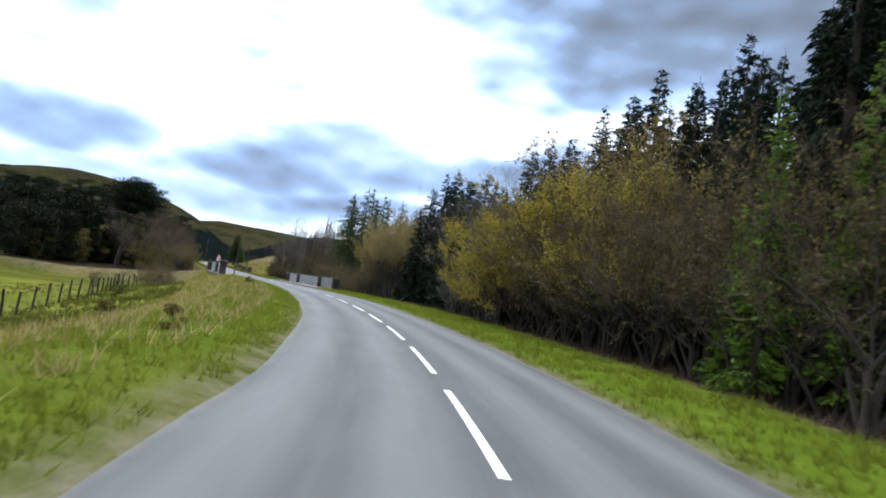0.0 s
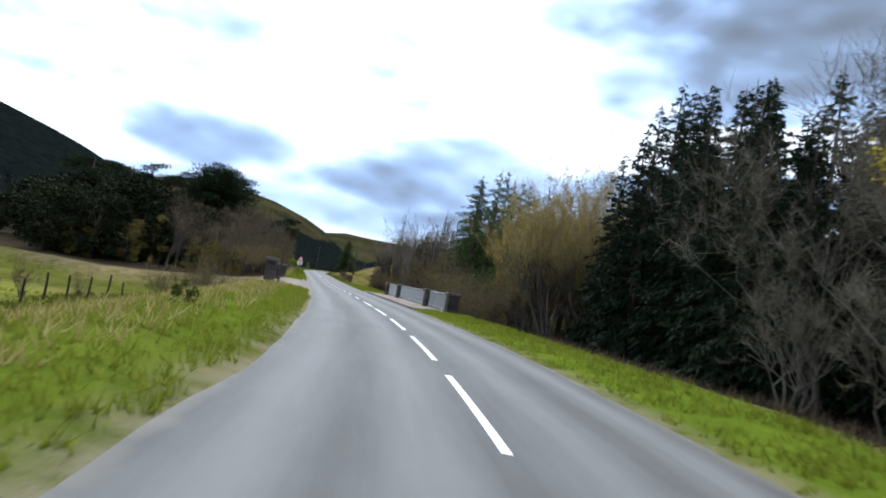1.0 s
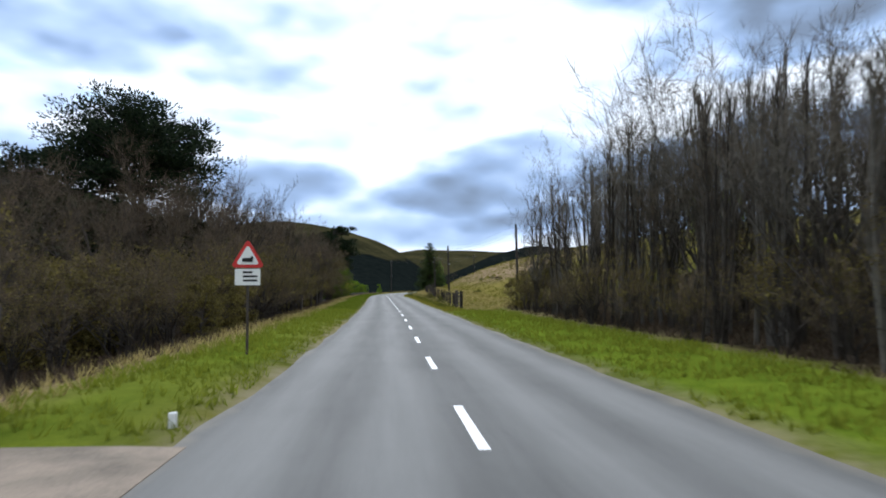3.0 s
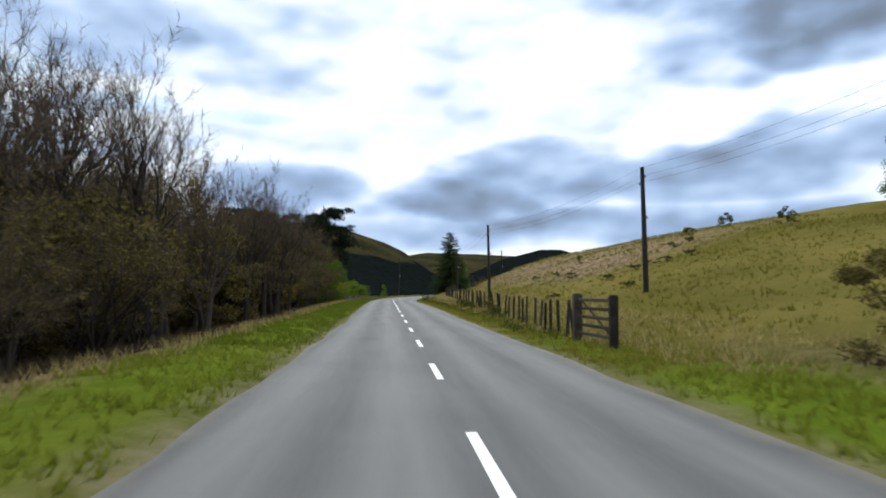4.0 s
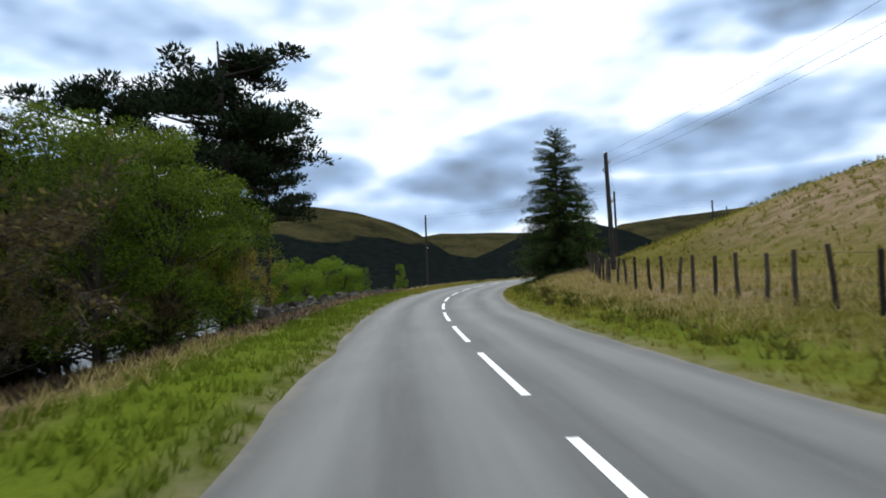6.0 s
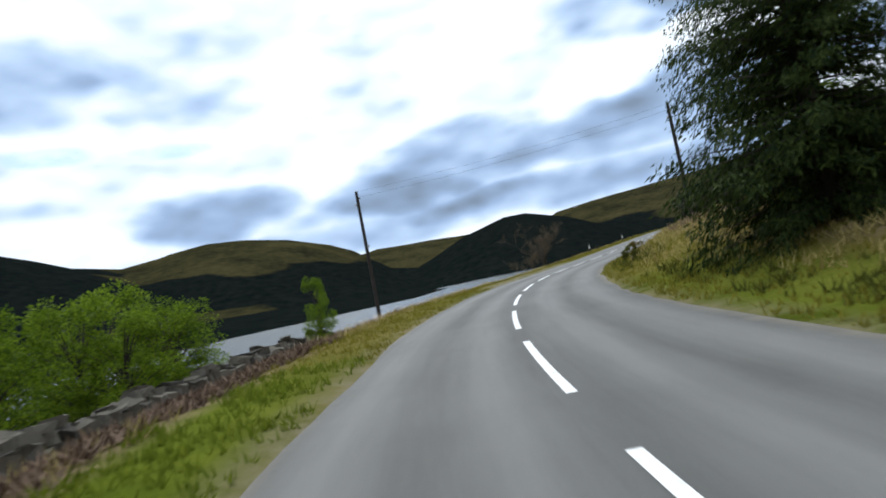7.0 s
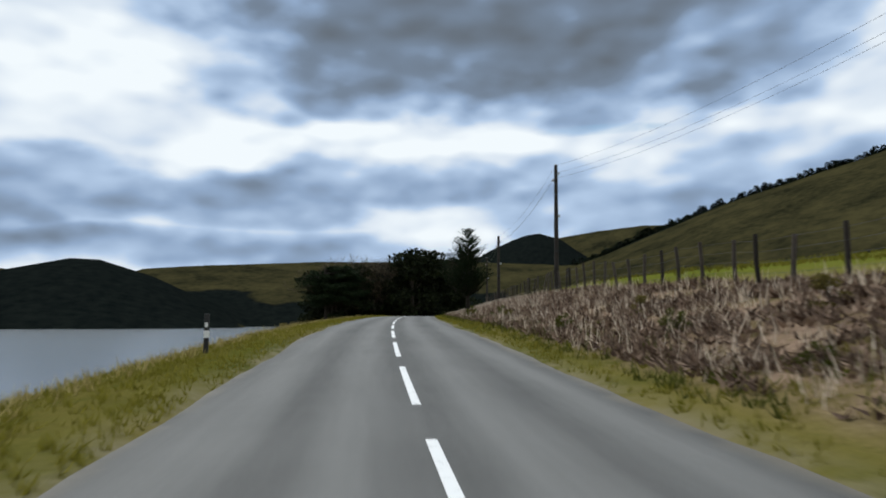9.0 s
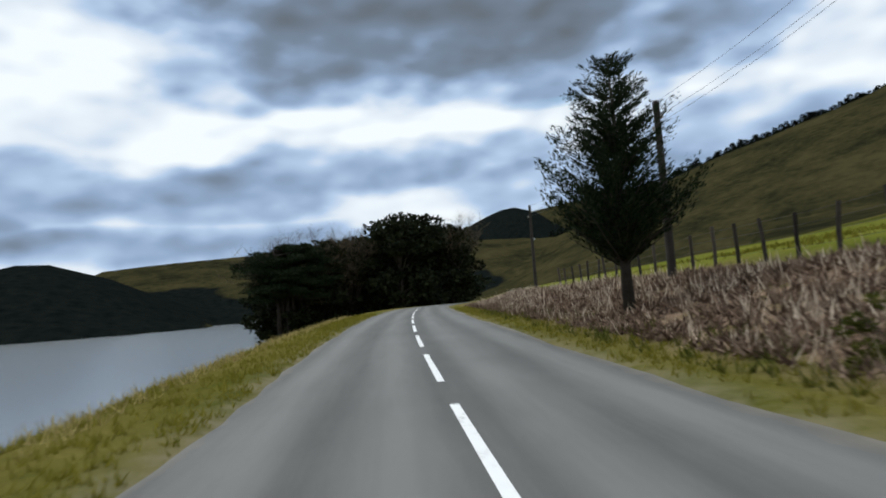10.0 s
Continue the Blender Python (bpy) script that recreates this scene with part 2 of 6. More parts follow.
class Nodes:
    """Short-hand for building a node tree."""

    def __init__(self, tree):
        self.tree = tree
        tree.nodes.clear()

    def add(self, kind):
        return self.tree.nodes.new(kind)

    def link(self, a, b):
        self.tree.links.new(a, b)

    def put(self, socket, value):
        if hasattr(value, "is_linked"):
            self.link(value, socket)
        elif value is not None:
            socket.default_value = value

    def math(self, op, a, b=None, c=None, clamp=False):
        n = self.add("ShaderNodeMath")
        n.operation, n.use_clamp = op, clamp
        for i, v in enumerate((a, b, c)):
            self.put(n.inputs[i], v)
        return n.outputs[0]

    def mix(self, f, a, b, blend="MIX"):
        n = self.add("ShaderNodeMix")
        n.data_type, n.blend_type = "RGBA", blend
        self.put(n.inputs["Factor"], f)
        for sock, v in ((n.inputs[6], a), (n.inputs[7], b)):
            self.put(sock, v if hasattr(v, "is_linked") else (*v, 1.0))
        return n.outputs[2]

    def noise(self, vec, scale, detail=4.0, rough=0.55, dist=0.0, w=None):
        n = self.add("ShaderNodeTexNoise")
        n.noise_dimensions = "3D" if w is None else "4D"
        if vec is not None:
            self.link(vec, n.inputs["Vector"])
        if w is not None:
            n.inputs["W"].default_value = w
        n.inputs["Scale"].default_value = scale
        n.inputs["Detail"].default_value = detail
        n.inputs["Roughness"].default_value = rough
        n.inputs["Distortion"].default_value = dist
        return n.outputs["Fac"]

    def ramp(self, fac, stops, smooth=False):
        n = self.add("ShaderNodeValToRGB")
        cr = n.color_ramp
        cr.interpolation = "EASE" if smooth else "LINEAR"
        while len(cr.elements) < len(stops):
            cr.elements.new(0.5)
        for el, (p, c) in zip(cr.elements, stops):
            el.position = p
            el.color = (*c, 1.0) if hasattr(c, "__len__") else (c, c, c, 1.0)
        self.link(fac, n.inputs["Fac"])
        return n.outputs["Color"]

    def span(self, v, lo, hi, a=0.0, b=1.0):
        n = self.add("ShaderNodeMapRange")
        self.put(n.inputs["Value"], v)
        for key, q in (("From Min", lo), ("From Max", hi), ("To Min", a), ("To Max", b)):
            n.inputs[key].default_value = q
        return n.outputs["Result"]


w = Nodes(world.node_tree)
out = w.add("ShaderNodeOutputWorld")
bg = w.add("ShaderNodeBackground")
bg.inputs["Strength"].default_value = 0.1
w.link(bg.outputs[0], out.inputs["Surface"])
sky = w.add("ShaderNodeTexSky")
sky.sky_type, sky.sun_disc = "NISHITA", False
sky.sun_elevation, sky.sun_rotation = radians(SUN_EL), radians(-SUN_AZ)
tc = w.add("ShaderNodeTexCoord")
sep = w.add("ShaderNodeSeparateXYZ")
w.link(tc.outputs["Generated"], sep.inputs[0])
X, Y, Z = sep.outputs
comb = w.add("ShaderNodeCombineXYZ")
w.link(w.math("MULTIPLY", X, 1.0), comb.inputs[0])
w.link(w.math("MULTIPLY", Y, 1.0), comb.inputs[1])
w.link(w.math("MULTIPLY", Z, 1.9), comb.inputs[2])
cloud_at = comb.outputs[0]
lift = w.add("ShaderNodeVectorMath")
lift.operation = "ADD"
w.link(cloud_at, lift.inputs[0])
lift.inputs[1].default_value = (-0.010, 0.012, 0.030)        # towards the light


def billow(at, fine):
    """Heaped cloud: soft rounded cells on a slow swell."""
    v = w.add("ShaderNodeTexVoronoi")
    v.feature = "SMOOTH_F1"
    w.link(at, v.inputs["Vector"])
    for key, q in (("Scale", 9.0), ("Detail", 1.2), ("Roughness", 0.4), ("Lacunarity", 2.2), ("Smoothness", 0.9)):
        v.inputs[key].default_value = q
    n = w.noise(at, 4.0, fine, 0.45, 0.15, w=2.3)
    return w.math("SUBTRACT", w.math("MULTIPLY", n, 1.1), w.math("MULTIPLY", v.outputs["Distance"], 0.6))


heap = billow(cloud_at, 3.5)
relief = w.math("SUBTRACT", heap, billow(lift.outputs[0], 3.5))
swell = w.noise(cloud_at, 2.4, 2.0, 0.4, 0.0, w=5.2)
wisps = w.noise(cloud_at, 15.0, 3.0, 0.5, 0.3, w=1.4)
BEARING = w.math("ARCTAN2", w.math("MULTIPLY", X, -1.0), Y)
HEIGHT = w.math("ARCSINE", Z)
ragged = w.noise(cloud_at, 4.0, 3.0, 0.42, 0.0, w=7.7)
puff = w.noise(cloud_at, 13.0, 3.0, 0.45, 0.0, w=3.1)
EDGE = w.math("ADD", w.math("MULTIPLY", w.math("SUBTRACT", ragged, 0.5), 2.6), w.math("MULTIPLY", w.math("SUBTRACT", puff, 0.5), 0.85))


def blob(az, el, wa, we, soft=0.9):
    """1 inside a heaped oval of sky at a bearing and height, 0 outside."""
    da = w.math("DIVIDE", w.math("SUBTRACT", BEARING, radians(az)), radians(wa))
    de = w.math("DIVIDE", w.math("SUBTRACT", HEIGHT, radians(el)), radians(we))
    d = w.math("ADD", w.math("MULTIPLY", da, da), w.math("MULTIPLY", de, de))
    n = w.add("ShaderNodeMapRange")
    n.interpolation_type = "SMOOTHSTEP"
    w.link(w.math("SUBTRACT", d, EDGE), n.inputs["Value"])
    for key, q in (("From Min", 1.15 + soft), ("From Max", 1.15 - soft)):
        n.inputs[key].default_value = q
    return n.outputs["Result"]


lit = w.math("ADD", 0.63, w.math("MULTIPLY", w.math("SUBTRACT", swell, 0.5), 0.26))
lit = w.math("ADD", lit, w.math("MULTIPLY", relief, 0.55))
lit = w.math("ADD", lit, w.math("MULTIPLY", w.math("SUBTRACT", puff, 0.5), -0.13))
# depth of the great grey banks of cloud, by bearing and height
banks = [
    (-27.0, 25.0, 21.0, 6.6, 0.47),
    (-46.0, 22.5, 12.0, 4.6, 0.38),
    (-17.0, 19.2, 5.5, 2.3, 0.36),
    (-36.0, 18.4, 6.0, 2.3, 0.34),
    (-10.0, 19.4, 7.0, 2.9, 0.25),
    (-6.0, 23.8, 7.0, 3.0, 0.22),
    (-20.0, 11.8, 11.0, 2.3, 0.31),
    (-31.0, 12.8, 6.5, 1.5, 0.20),
    (-47.0, 15.0, 7.0, 1.2, 0.12),
    (-52.0, 12.3, 9.0, 2.3, 0.22),
    (4.0, 10.4, 9.5, 2.5, 0.34),
    (12.0, 8.3, 7.5, 2.0, 0.36),
    (-9.0, 9.8, 9.5, 2.6, 0.34),
    (26.0, 8.8, 7.5, 2.1, 0.30),
    (18.5, 7.2, 6.0, 1.2, 0.21),
    (-40.0, 9.4, 13.0, 2.4, 0.24),
    (27.0, 18.4, 7.0, 2.3, 0.16),
    (13.2, 19.0, 4.0, 2.3, 0.15),
    (42.0, 20.2, 8.5, 3.2, 0.19),
    (-11.5, 14.6, 4.0, 1.0, 0.13),
    (2.0, 25.8, 7.0, 2.6, 0.14),
    (56.0, 11.0, 12.0, 3.4, 0.20),
    (-6.0, 5.8, 18.0, 1.8, 0.32),
    (18.0, 5.4, 14.0, 1.5, 0.24),
]
grey = 0.0
for az, el, wa, we, depth in banks:
    grey = w.math("SMOOTH_MAX", grey, w.math("MULTIPLY", blob(az, el, wa, we), depth), 0.08)
lit = w.math("SUBTRACT", lit, grey)
cloud = w.ramp(lit, [(0.02, (1.7, 1.9, 2.2)), (0.20, (2.5, 3.1, 4.1)), (0.32, (3.9, 5.1, 7.2)), (0.43, (6.2, 7.6, 9.9)), (0.52, (9.4, 10.0, 11.0)), (0.63, (12.0, 12.2, 12.4))])
holes = 0.0
for az, el, wa, we in ((29.6, 14.5, 3.6, 0.55), (38.3, 14.8, 2.6, 0.6), (48.0, 16.5, 4.0, 0.9), (-39.0, 15.9, 4.0, 0.35)):
    holes = w.math("MAXIMUM", holes, w.math("MULTIPLY", blob(az, el, wa, we, 1.0), w.span(wisps, 0.38, 0.62, 0.25, 0.8)))
blue = w.mix(0.5, sky.outputs[0], (5.6, 9.2, 12.4))
w.link(w.mix(w.math("MULTIPLY", holes, w.span(Z, 0.02, 0.12), clamp=True), cloud, blue), bg.inputs["Color"])

sun_data = bpy.data.lights.new("sun", "SUN")
sun_data.energy, sun_data.angle, sun_data.color = 1.9, radians(9.0), (1.0, 0.95, 0.87)
sun = new("sun", sun_data)
sun.matrix_world = look((0, 0, 80), (80 * math.sin(radians(SUN_AZ)) * math.cos(radians(SUN_EL)),
                                      -80 * math.cos(radians(SUN_AZ)) * math.cos(radians(SUN_EL)),
                                      80 - 80 * math.sin(radians(SUN_EL))))

# ================= materials =================


def material(name, rough=0.8):
    m = bpy.data.materials.new(name)
    m.use_nodes = True
    n = Nodes(m.node_tree)
    o = n.add("ShaderNodeOutputMaterial")
    b = n.add("ShaderNodeBsdfPrincipled")
    b.inputs["Roughness"].default_value = rough
    n.link(b.outputs[0], o.inputs["Surface"])
    return m, n, b


def bump(n, b, height, strength=0.4, distance=0.02):
    k = n.add("ShaderNodeBump")
    k.inputs["Strength"].default_value = strength
    k.inputs["Distance"].default_value = distance
    n.link(height, k.inputs["Height"])
    n.link(k.outputs[0], b.inputs["Normal"])


def varied(name, dark, light, scale=3.0, fine=30.0, rough=0.85, strength=0.4, distance=0.02, spread=0.25, coords="Object", metal=0.0, spec=0.3):
    """A matt surface with coarse stains and fine grain, shifted from piece to piece."""
    m, n, b = material(name, rough)
    t = n.add("ShaderNodeTexCoord")
    v = t.outputs[coords]
    info = n.add("ShaderNodeObjectInfo")
    coarse = n.noise(v, scale, 4.0)
    grain = n.noise(v, fine, 5.0, 0.65)
    f = n.math("ADD", n.math("MULTIPLY", coarse, 0.6), n.math("MULTIPLY", grain, 0.4))
    f = n.math("ADD", f, n.math("MULTIPLY", n.math("SUBTRACT", info.outputs["Random"], 0.5), spread))
    n.link(n.mix(n.span(f, 0.3, 0.7), dark, light), b.inputs["Base Color"])
    b.inputs["Metallic"].default_value = metal
    b.inputs["Specular IOR Level"].default_value = spec
    bump(n, b, n.math("ADD", n.math("MULTIPLY", grain, 0.6), coarse), strength, distance)
    return m


def leafy(name, dark, light, rough=0.7, through=0.25, spread=0.3):
    """Leaves or needles: each small blade its own shade, a little light comes through."""
    m, n, b = material(name, rough)
    g = n.add("ShaderNodeNewGeometry")
    info = n.add("ShaderNodeObjectInfo")
    f = n.math("ADD", g.outputs["Random Per Island"], n.math("MULTIPLY", n.math("SUBTRACT", info.outputs["Random"], 0.5), spread))
    col = n.mix(n.math("MINIMUM", n.math("MAXIMUM", f, 0.0), 1.0), dark, light)
    n.link(col, b.inputs["Base Color"])
    b.inputs["Specular IOR Level"].default_value = 0.06
    tr = n.add("ShaderNodeBsdfTranslucent")
    n.link(col, tr.inputs["Color"])
    mx = n.add("ShaderNodeMixShader")
    mx.inputs[0].default_value = through
    n.link(b.outputs[0], mx.inputs[1])
    n.link(tr.outputs[0], mx.inputs[2])
    n.link(mx.outputs[0], n.tree.nodes["Material Output"].inputs["Surface"])
    return m


BARK_DARK = varied("dark bark", (.020, .017, .013), (.068, .056, .045), 2.0, 14.0, 0.95, 0.8, 0.03)
BARK_GREY = varied("grey bark", (.045, .041, .034), (.15, .135, .112), 2.0, 14.0, 0.95, 0.7, 0.02)
BARK_PINE = varied("pine bark", (.014, .011, .010), (.050, .038, .031), 1.5, 9.0, 0.95, 0.9, 0.04)
TWIG_BROWN = leafy("brown twigs", (.050, .037, .025), (.175, .135, .092), 0.9, 0.08)
TWIG_GREY = leafy("grey twigs", (.075, .067, .054), (.22, .195, .155), 0.9, 0.05)
TWIG_PALE = leafy("pale budding twigs", (.17, .13, .058), (.38, .305, .145), 0.9, 0.2)
NEEDLE_SPRUCE = leafy("spruce needles", (.004, .009, .006), (.018, .030, .014), 0.75, 0.08)
NEEDLE_GREEN = leafy("fresh green needles", (.05, .085, .012), (.18, .26, .036), 0.65, 0.3)
NEEDLE_LARCH = leafy("larch needles", (.018, .036, .011), (.075, .11, .026), 0.65, 0.3)
NEEDLE_DEEP = leafy("deep green needles", (.012, .024, .008), (.070, .095, .022), 0.7, 0.25)
NEEDLE_PINE = leafy("pine needles", (.006, .013, .007), (.030, .044, .018), 0.75, 0.1)
LEAF_BRIGHT = leafy("bright young leaves", (.050, .100, .008), (.22, .31, .022), 0.6, 0.4)
LEAF_FRESH = leafy("fresh birch leaves", (.035, .065, .008), (.16, .22, .020), 0.6, 0.4)
LEAF_YELLOW = leafy("yellow-green young leaves", (.23, .19, .02), (.54, .44, .06), 0.65, 0.42)
LEAF_ORANGE = leafy("ochre buds and young leaves", (.17, .115, .026), (.42, .29, .075), 0.7, 0.3)
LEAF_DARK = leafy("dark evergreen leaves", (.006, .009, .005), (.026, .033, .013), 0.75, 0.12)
LEAF_OLIVE = leafy("olive leaves", (.060, .053, .017), (.23, .187, .057), 0.7, 0.35)
STONE = varied("weathered bridge stone", (.020, .017, .017), (.085, .072, .068), 2.2, 26.0, 0.95, 0.9, 0.03)
STONE_CAP = varied("cope stone", (.050, .045, .042), (.150, .134, .122), 2.5, 30.0, 0.95, 0.6, 0.02)
WALL_STONE = varied("mossy field stone", (.034, .031, .024), (.135, .12, .096), 3.0, 18.0, 0.95, 0.9, 0.03, spread=0.6)
RAIL_PAINT = varied("pale grey rail paint", (.29, .305, .315), (.46, .475, .485), 4.0, 60.0, 0.5, 0.1, 0.004, spread=0.05, spec=0.5)
POST_WOOD = varied("weathered fence wood", (.016, .013, .011), (.065, .053, .043), 3.0, 40.0, 0.92, 0.7, 0.01, spread=0.4)
POLE_WOOD = varied("creosoted pole wood", (.012, .010, .009), (.042, .035, .030), 1.2, 30.0, 0.9, 0.6, 0.01)
WIRE = varied("dull wire", (.05, .05, .05), (.12, .12, .12), 5.0, 40.0, 0.6, 0.1, 0.002, metal=0.6)
GALV = varied("galvanised steel", (.28, .29, .30), (.45, .46, .47), 6.0, 60.0, 0.5, 0.1, 0.002, metal=0.7)
RED = varied("red sign sheet", (.42, .02, .02), (.55, .035, .03), 4.0, 50.0, 0.4, 0.05, 0.002)
WHITE = varied("white sign sheet", (.66, .66, .64), (.80, .80, .78), 4.0, 50.0, 0.4, 0.05, 0.002)
BLACK = varied("black sign sheet", (.012, .012, .012), (.03, .03, .03), 4.0, 50.0, 0.5, 0.05, 0.002)
CERAMIC = varied("insulator", (.20, .17, .15), (.42, .38, .35), 4.0, 40.0, 0.4, 0.05, 0.002)
GRASS = leafy("verge grass", (.115, .142, .014), (.195, .220, .024), 0.8, 0.6)
# verge grass again, darkened in its colour for the shade beside the trees
GRASS_SHADED = leafy("shaded verge grass", (.085, .118, .011), (.145, .176, .018), 0.8, 0.6)
GRASS_DRY = leafy("dry grass", (.25, .20, .07), (.50, .41, .17), 0.85, 0.25)
GRASS_DARK = leafy("rushes and tussocks", (.046, .055, .012), (.12, .125, .025), 0.85, 0.35)
STALKS = leafy("dead bracken stalks", (.34, .26, .19), (.82, .70, .55), 0.9, 0.2)
BRACKEN = leafy("dead bracken", (.070, .045, .033), (.36, .26, .19), 0.92, 0.1)
LITTER = leafy("dead leaves and stems", (.028, .020, .014), (.11, .08, .052), 0.92, 0.1)
GRASS_OLIVE = leafy("olive verge grass", (.115, .112, .013), (.21, .187, .030), 0.8, 0.55)

# asphalt: wheel tracks worn pale, dust at the edges
ASPHALT, n, b = material("worn asphalt", 0.82)
uv = n.add("ShaderNodeUVMap")
uv.uv_map = "lane"
sp = n.add("ShaderNodeSeparateXYZ")
n.link(uv.outputs[0], sp.inputs[0])
t = n.add("ShaderNodeTexCoord")
P = t.outputs["Object"]
lat = sp.outputs[0]
stretch = n.add("ShaderNodeMapping")
stretch.inputs["Scale"].default_value = (1.0, 0.05, 1.0)
n.link(uv.outputs[0], stretch.inputs["Vector"])
streak = n.noise(stretch.outputs[0], 2.6, 5.0, 0.6)
wob = n.math("ADD", lat, n.math("MULTIPLY", n.math("SUBTRACT", n.noise(stretch.outputs[0], 0.6, 2.0), 0.5), 0.5))
track = None
for centre in (-2.1, -0.72, 0.85, 2.15):
    d = n.math("ABSOLUTE", n.math("SUBTRACT", wob, centre))
    k = n.span(d, 0.55, 0.1)
    track = k if track is None else n.math("MAXIMUM", track, k)
chips = n.noise(P, 90.0, 3.0, 0.7)
patches = n.noise(P, 0.35, 5.0, 0.6)
f = n.math("ADD", n.math("MULTIPLY", track, 0.44), n.math("MULTIPLY", streak, 0.68))
f = n.math("ADD", f, n.math("MULTIPLY", patches, 0.42))
f = n.math("ADD", f, n.math("MULTIPLY", n.math("SUBTRACT", chips, 0.5), 0.5))
base = n.mix(n.span(f, 0.34, 1.06), (.082, .081, .077), (.178, .176, .168))
edge = n.span(n.math("ADD", n.math("ABSOLUTE", lat), n.math("MULTIPLY", n.noise(P, 1.6, 5.0), 0.5)), 2.85, 3.2)
n.link(n.mix(n.math("MULTIPLY", edge, 0.7), base, (.25, .22, .17)), b.inputs["Base Color"])
b.inputs["Specular IOR Level"].default_value = 0.35
bump(n, b, n.math("ADD", chips, n.math("MULTIPLY", patches, 0.3)), 0.5, 0.008)

PATH, n, b = material("dusty bridge footway", 0.9)
t = n.add("ShaderNodeTexCoord")
P = t.outputs["Object"]
f = n.math("ADD", n.math("MULTIPLY", n.noise(P, 0.8, 5.0, 0.6), 0.7), n.math("MULTIPLY", n.noise(P, 40.0, 3.0), 0.3))
n.link(n.mix(n.span(f, 0.40, 0.60), (.105, .084, .062), (.265, .208, .155)), b.inputs["Base Color"])
bump(n, b, n.noise(P, 30.0, 4.0), 0.5, 0.01)
KERB_DARK = varied("worn dark kerb stone", (.055, .050, .044), (.14, .125, .108), 2.0, 40.0, 0.9, 0.4, 0.01)
KERB = varied("kerb stone", (.12, .11, .10), (.28, .26, .24), 2.0, 40.0, 0.9, 0.4, 0.01)

PAINT, n, b = material("worn white road paint", 0.6)
t = n.add("ShaderNodeTexCoord")
P = t.outputs["Object"]
wear = n.math("ADD", n.math("MULTIPLY", n.noise(P, 6.0, 4.0), 0.5), n.math("MULTIPLY", n.noise(P, 60.0, 4.0, 0.7), 0.5))
n.link(n.mix(n.span(wear, 0.36, 0.44), (.36, .36, .36), (.86, .86, .85)), b.inputs["Base Color"])

# the ground: lush, bracken, wood and gravel covers are attributes of the sheet
GROUND, n, b = material("ground", 0.95)
t = n.add("ShaderNodeTexCoord")
P = t.outputs["Object"]
at1 = n.add("ShaderNodeAttribute")
at1.attribute_name = "cover"
c1 = n.add("ShaderNodeSeparateColor")
n.link(at1.outputs["Color"], c1.inputs[0])
lush, fern, wood_f = c1.outputs
at2 = n.add("ShaderNodeAttribute")
at2.attribute_name = "cover_b"
c2 = n.add("ShaderNodeSeparateColor")
n.link(at2.outputs["Color"], c2.inputs[0])
dusty, moor, field_f = c2.outputs
at3 = n.add("ShaderNodeAttribute")
at3.attribute_name = "cover_c"
c3 = n.add("ShaderNodeSeparateColor")
n.link(at3.outputs["Color"], c3.inputs[0])
straw_f, shaded_floor_f = c3.outputs[0], c3.outputs[1]
n1 = n.noise(P, 0.12, 6.0, 0.6)
n2 = n.noise(P, 1.3, 6.0, 0.65)
n3 = n.noise(P, 14.0, 4.0, 0.7)
n4 = n.noise(P, 0.018, 6.0, 0.6)
tuft = n.math("ADD", n.math("MULTIPLY", n2, 0.55), n.math("MULTIPLY", n3, 0.45))
grass = n.mix(n.span(tuft, 0.3, 0.72), (.040, .052, .008), (.14, .145, .022))
grass = n.mix(n.span(n1, 0.45, 0.7), grass, (.19, .16, .05))
lushc = n.mix(n.span(tuft, 0.3, 0.7), (.066, .105, .009), (.160, .205, .020))
fieldc = n.mix(n.span(n.math("ADD", n.math("MULTIPLY", n1, 0.7), n.math("MULTIPLY", n3, 0.3)), 0.3, 0.7), (.105, .130, .018), (.215, .215, .040))
fernc = n.mix(n.span(tuft, 0.32, 0.68), (.11, .068, .048), (.40, .29, .205))
moorc = n.mix(n.span(n.math("ADD", n.math("MULTIPLY", n4, 0.6), n.math("MULTIPLY", n1, 0.4)), 0.38, 0.62), (.016, .0165, .009), (.058, .051, .022))
strawc = n.mix(n.span(n.math("ADD", n.math("MULTIPLY", n1, 0.5), n.math("MULTIPLY", n3, 0.5)), 0.35, 0.68), (.075, .066, .014), (.225, .18, .055))
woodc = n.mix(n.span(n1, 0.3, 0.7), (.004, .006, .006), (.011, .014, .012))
col = n.mix(moor, grass, moorc)
col = n.mix(field_f, col, fieldc)
col = n.mix(n.math("MULTIPLY", straw_f, n.span(n2, 0.25, 0.5)), col, strawc)
col = n.mix(lush, col, lushc)
col = n.mix(n.math("MULTIPLY", fern, n.span(n2, 0.28, 0.55)), col, fernc)
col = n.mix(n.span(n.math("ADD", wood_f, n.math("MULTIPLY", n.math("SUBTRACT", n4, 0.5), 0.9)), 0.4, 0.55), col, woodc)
# brown woodland litter, with the shade under the trees put into its colour
shaded_floorc = n.mix(n.span(tuft, 0.3, 0.7), (.022, .018, .012), (.075, .058, .036))
col = n.mix(n.span(n.math("ADD", shaded_floor_f, n.math("MULTIPLY", n.math("SUBTRACT", n1, 0.5), 1.2)), 0.35, 0.65), col, shaded_floorc)
col = n.mix(n.math("MULTIPLY", dusty, n.span(n2, 0.35, 0.6)), col, (.25, .215, .155))
n.link(col, b.inputs["Base Color"])
b.inputs["Specular IOR Level"].default_value = 0.0
bump(n, b, n.math("ADD", n2, n.math("MULTIPLY", n3, 0.5)), 0.8, 0.12)

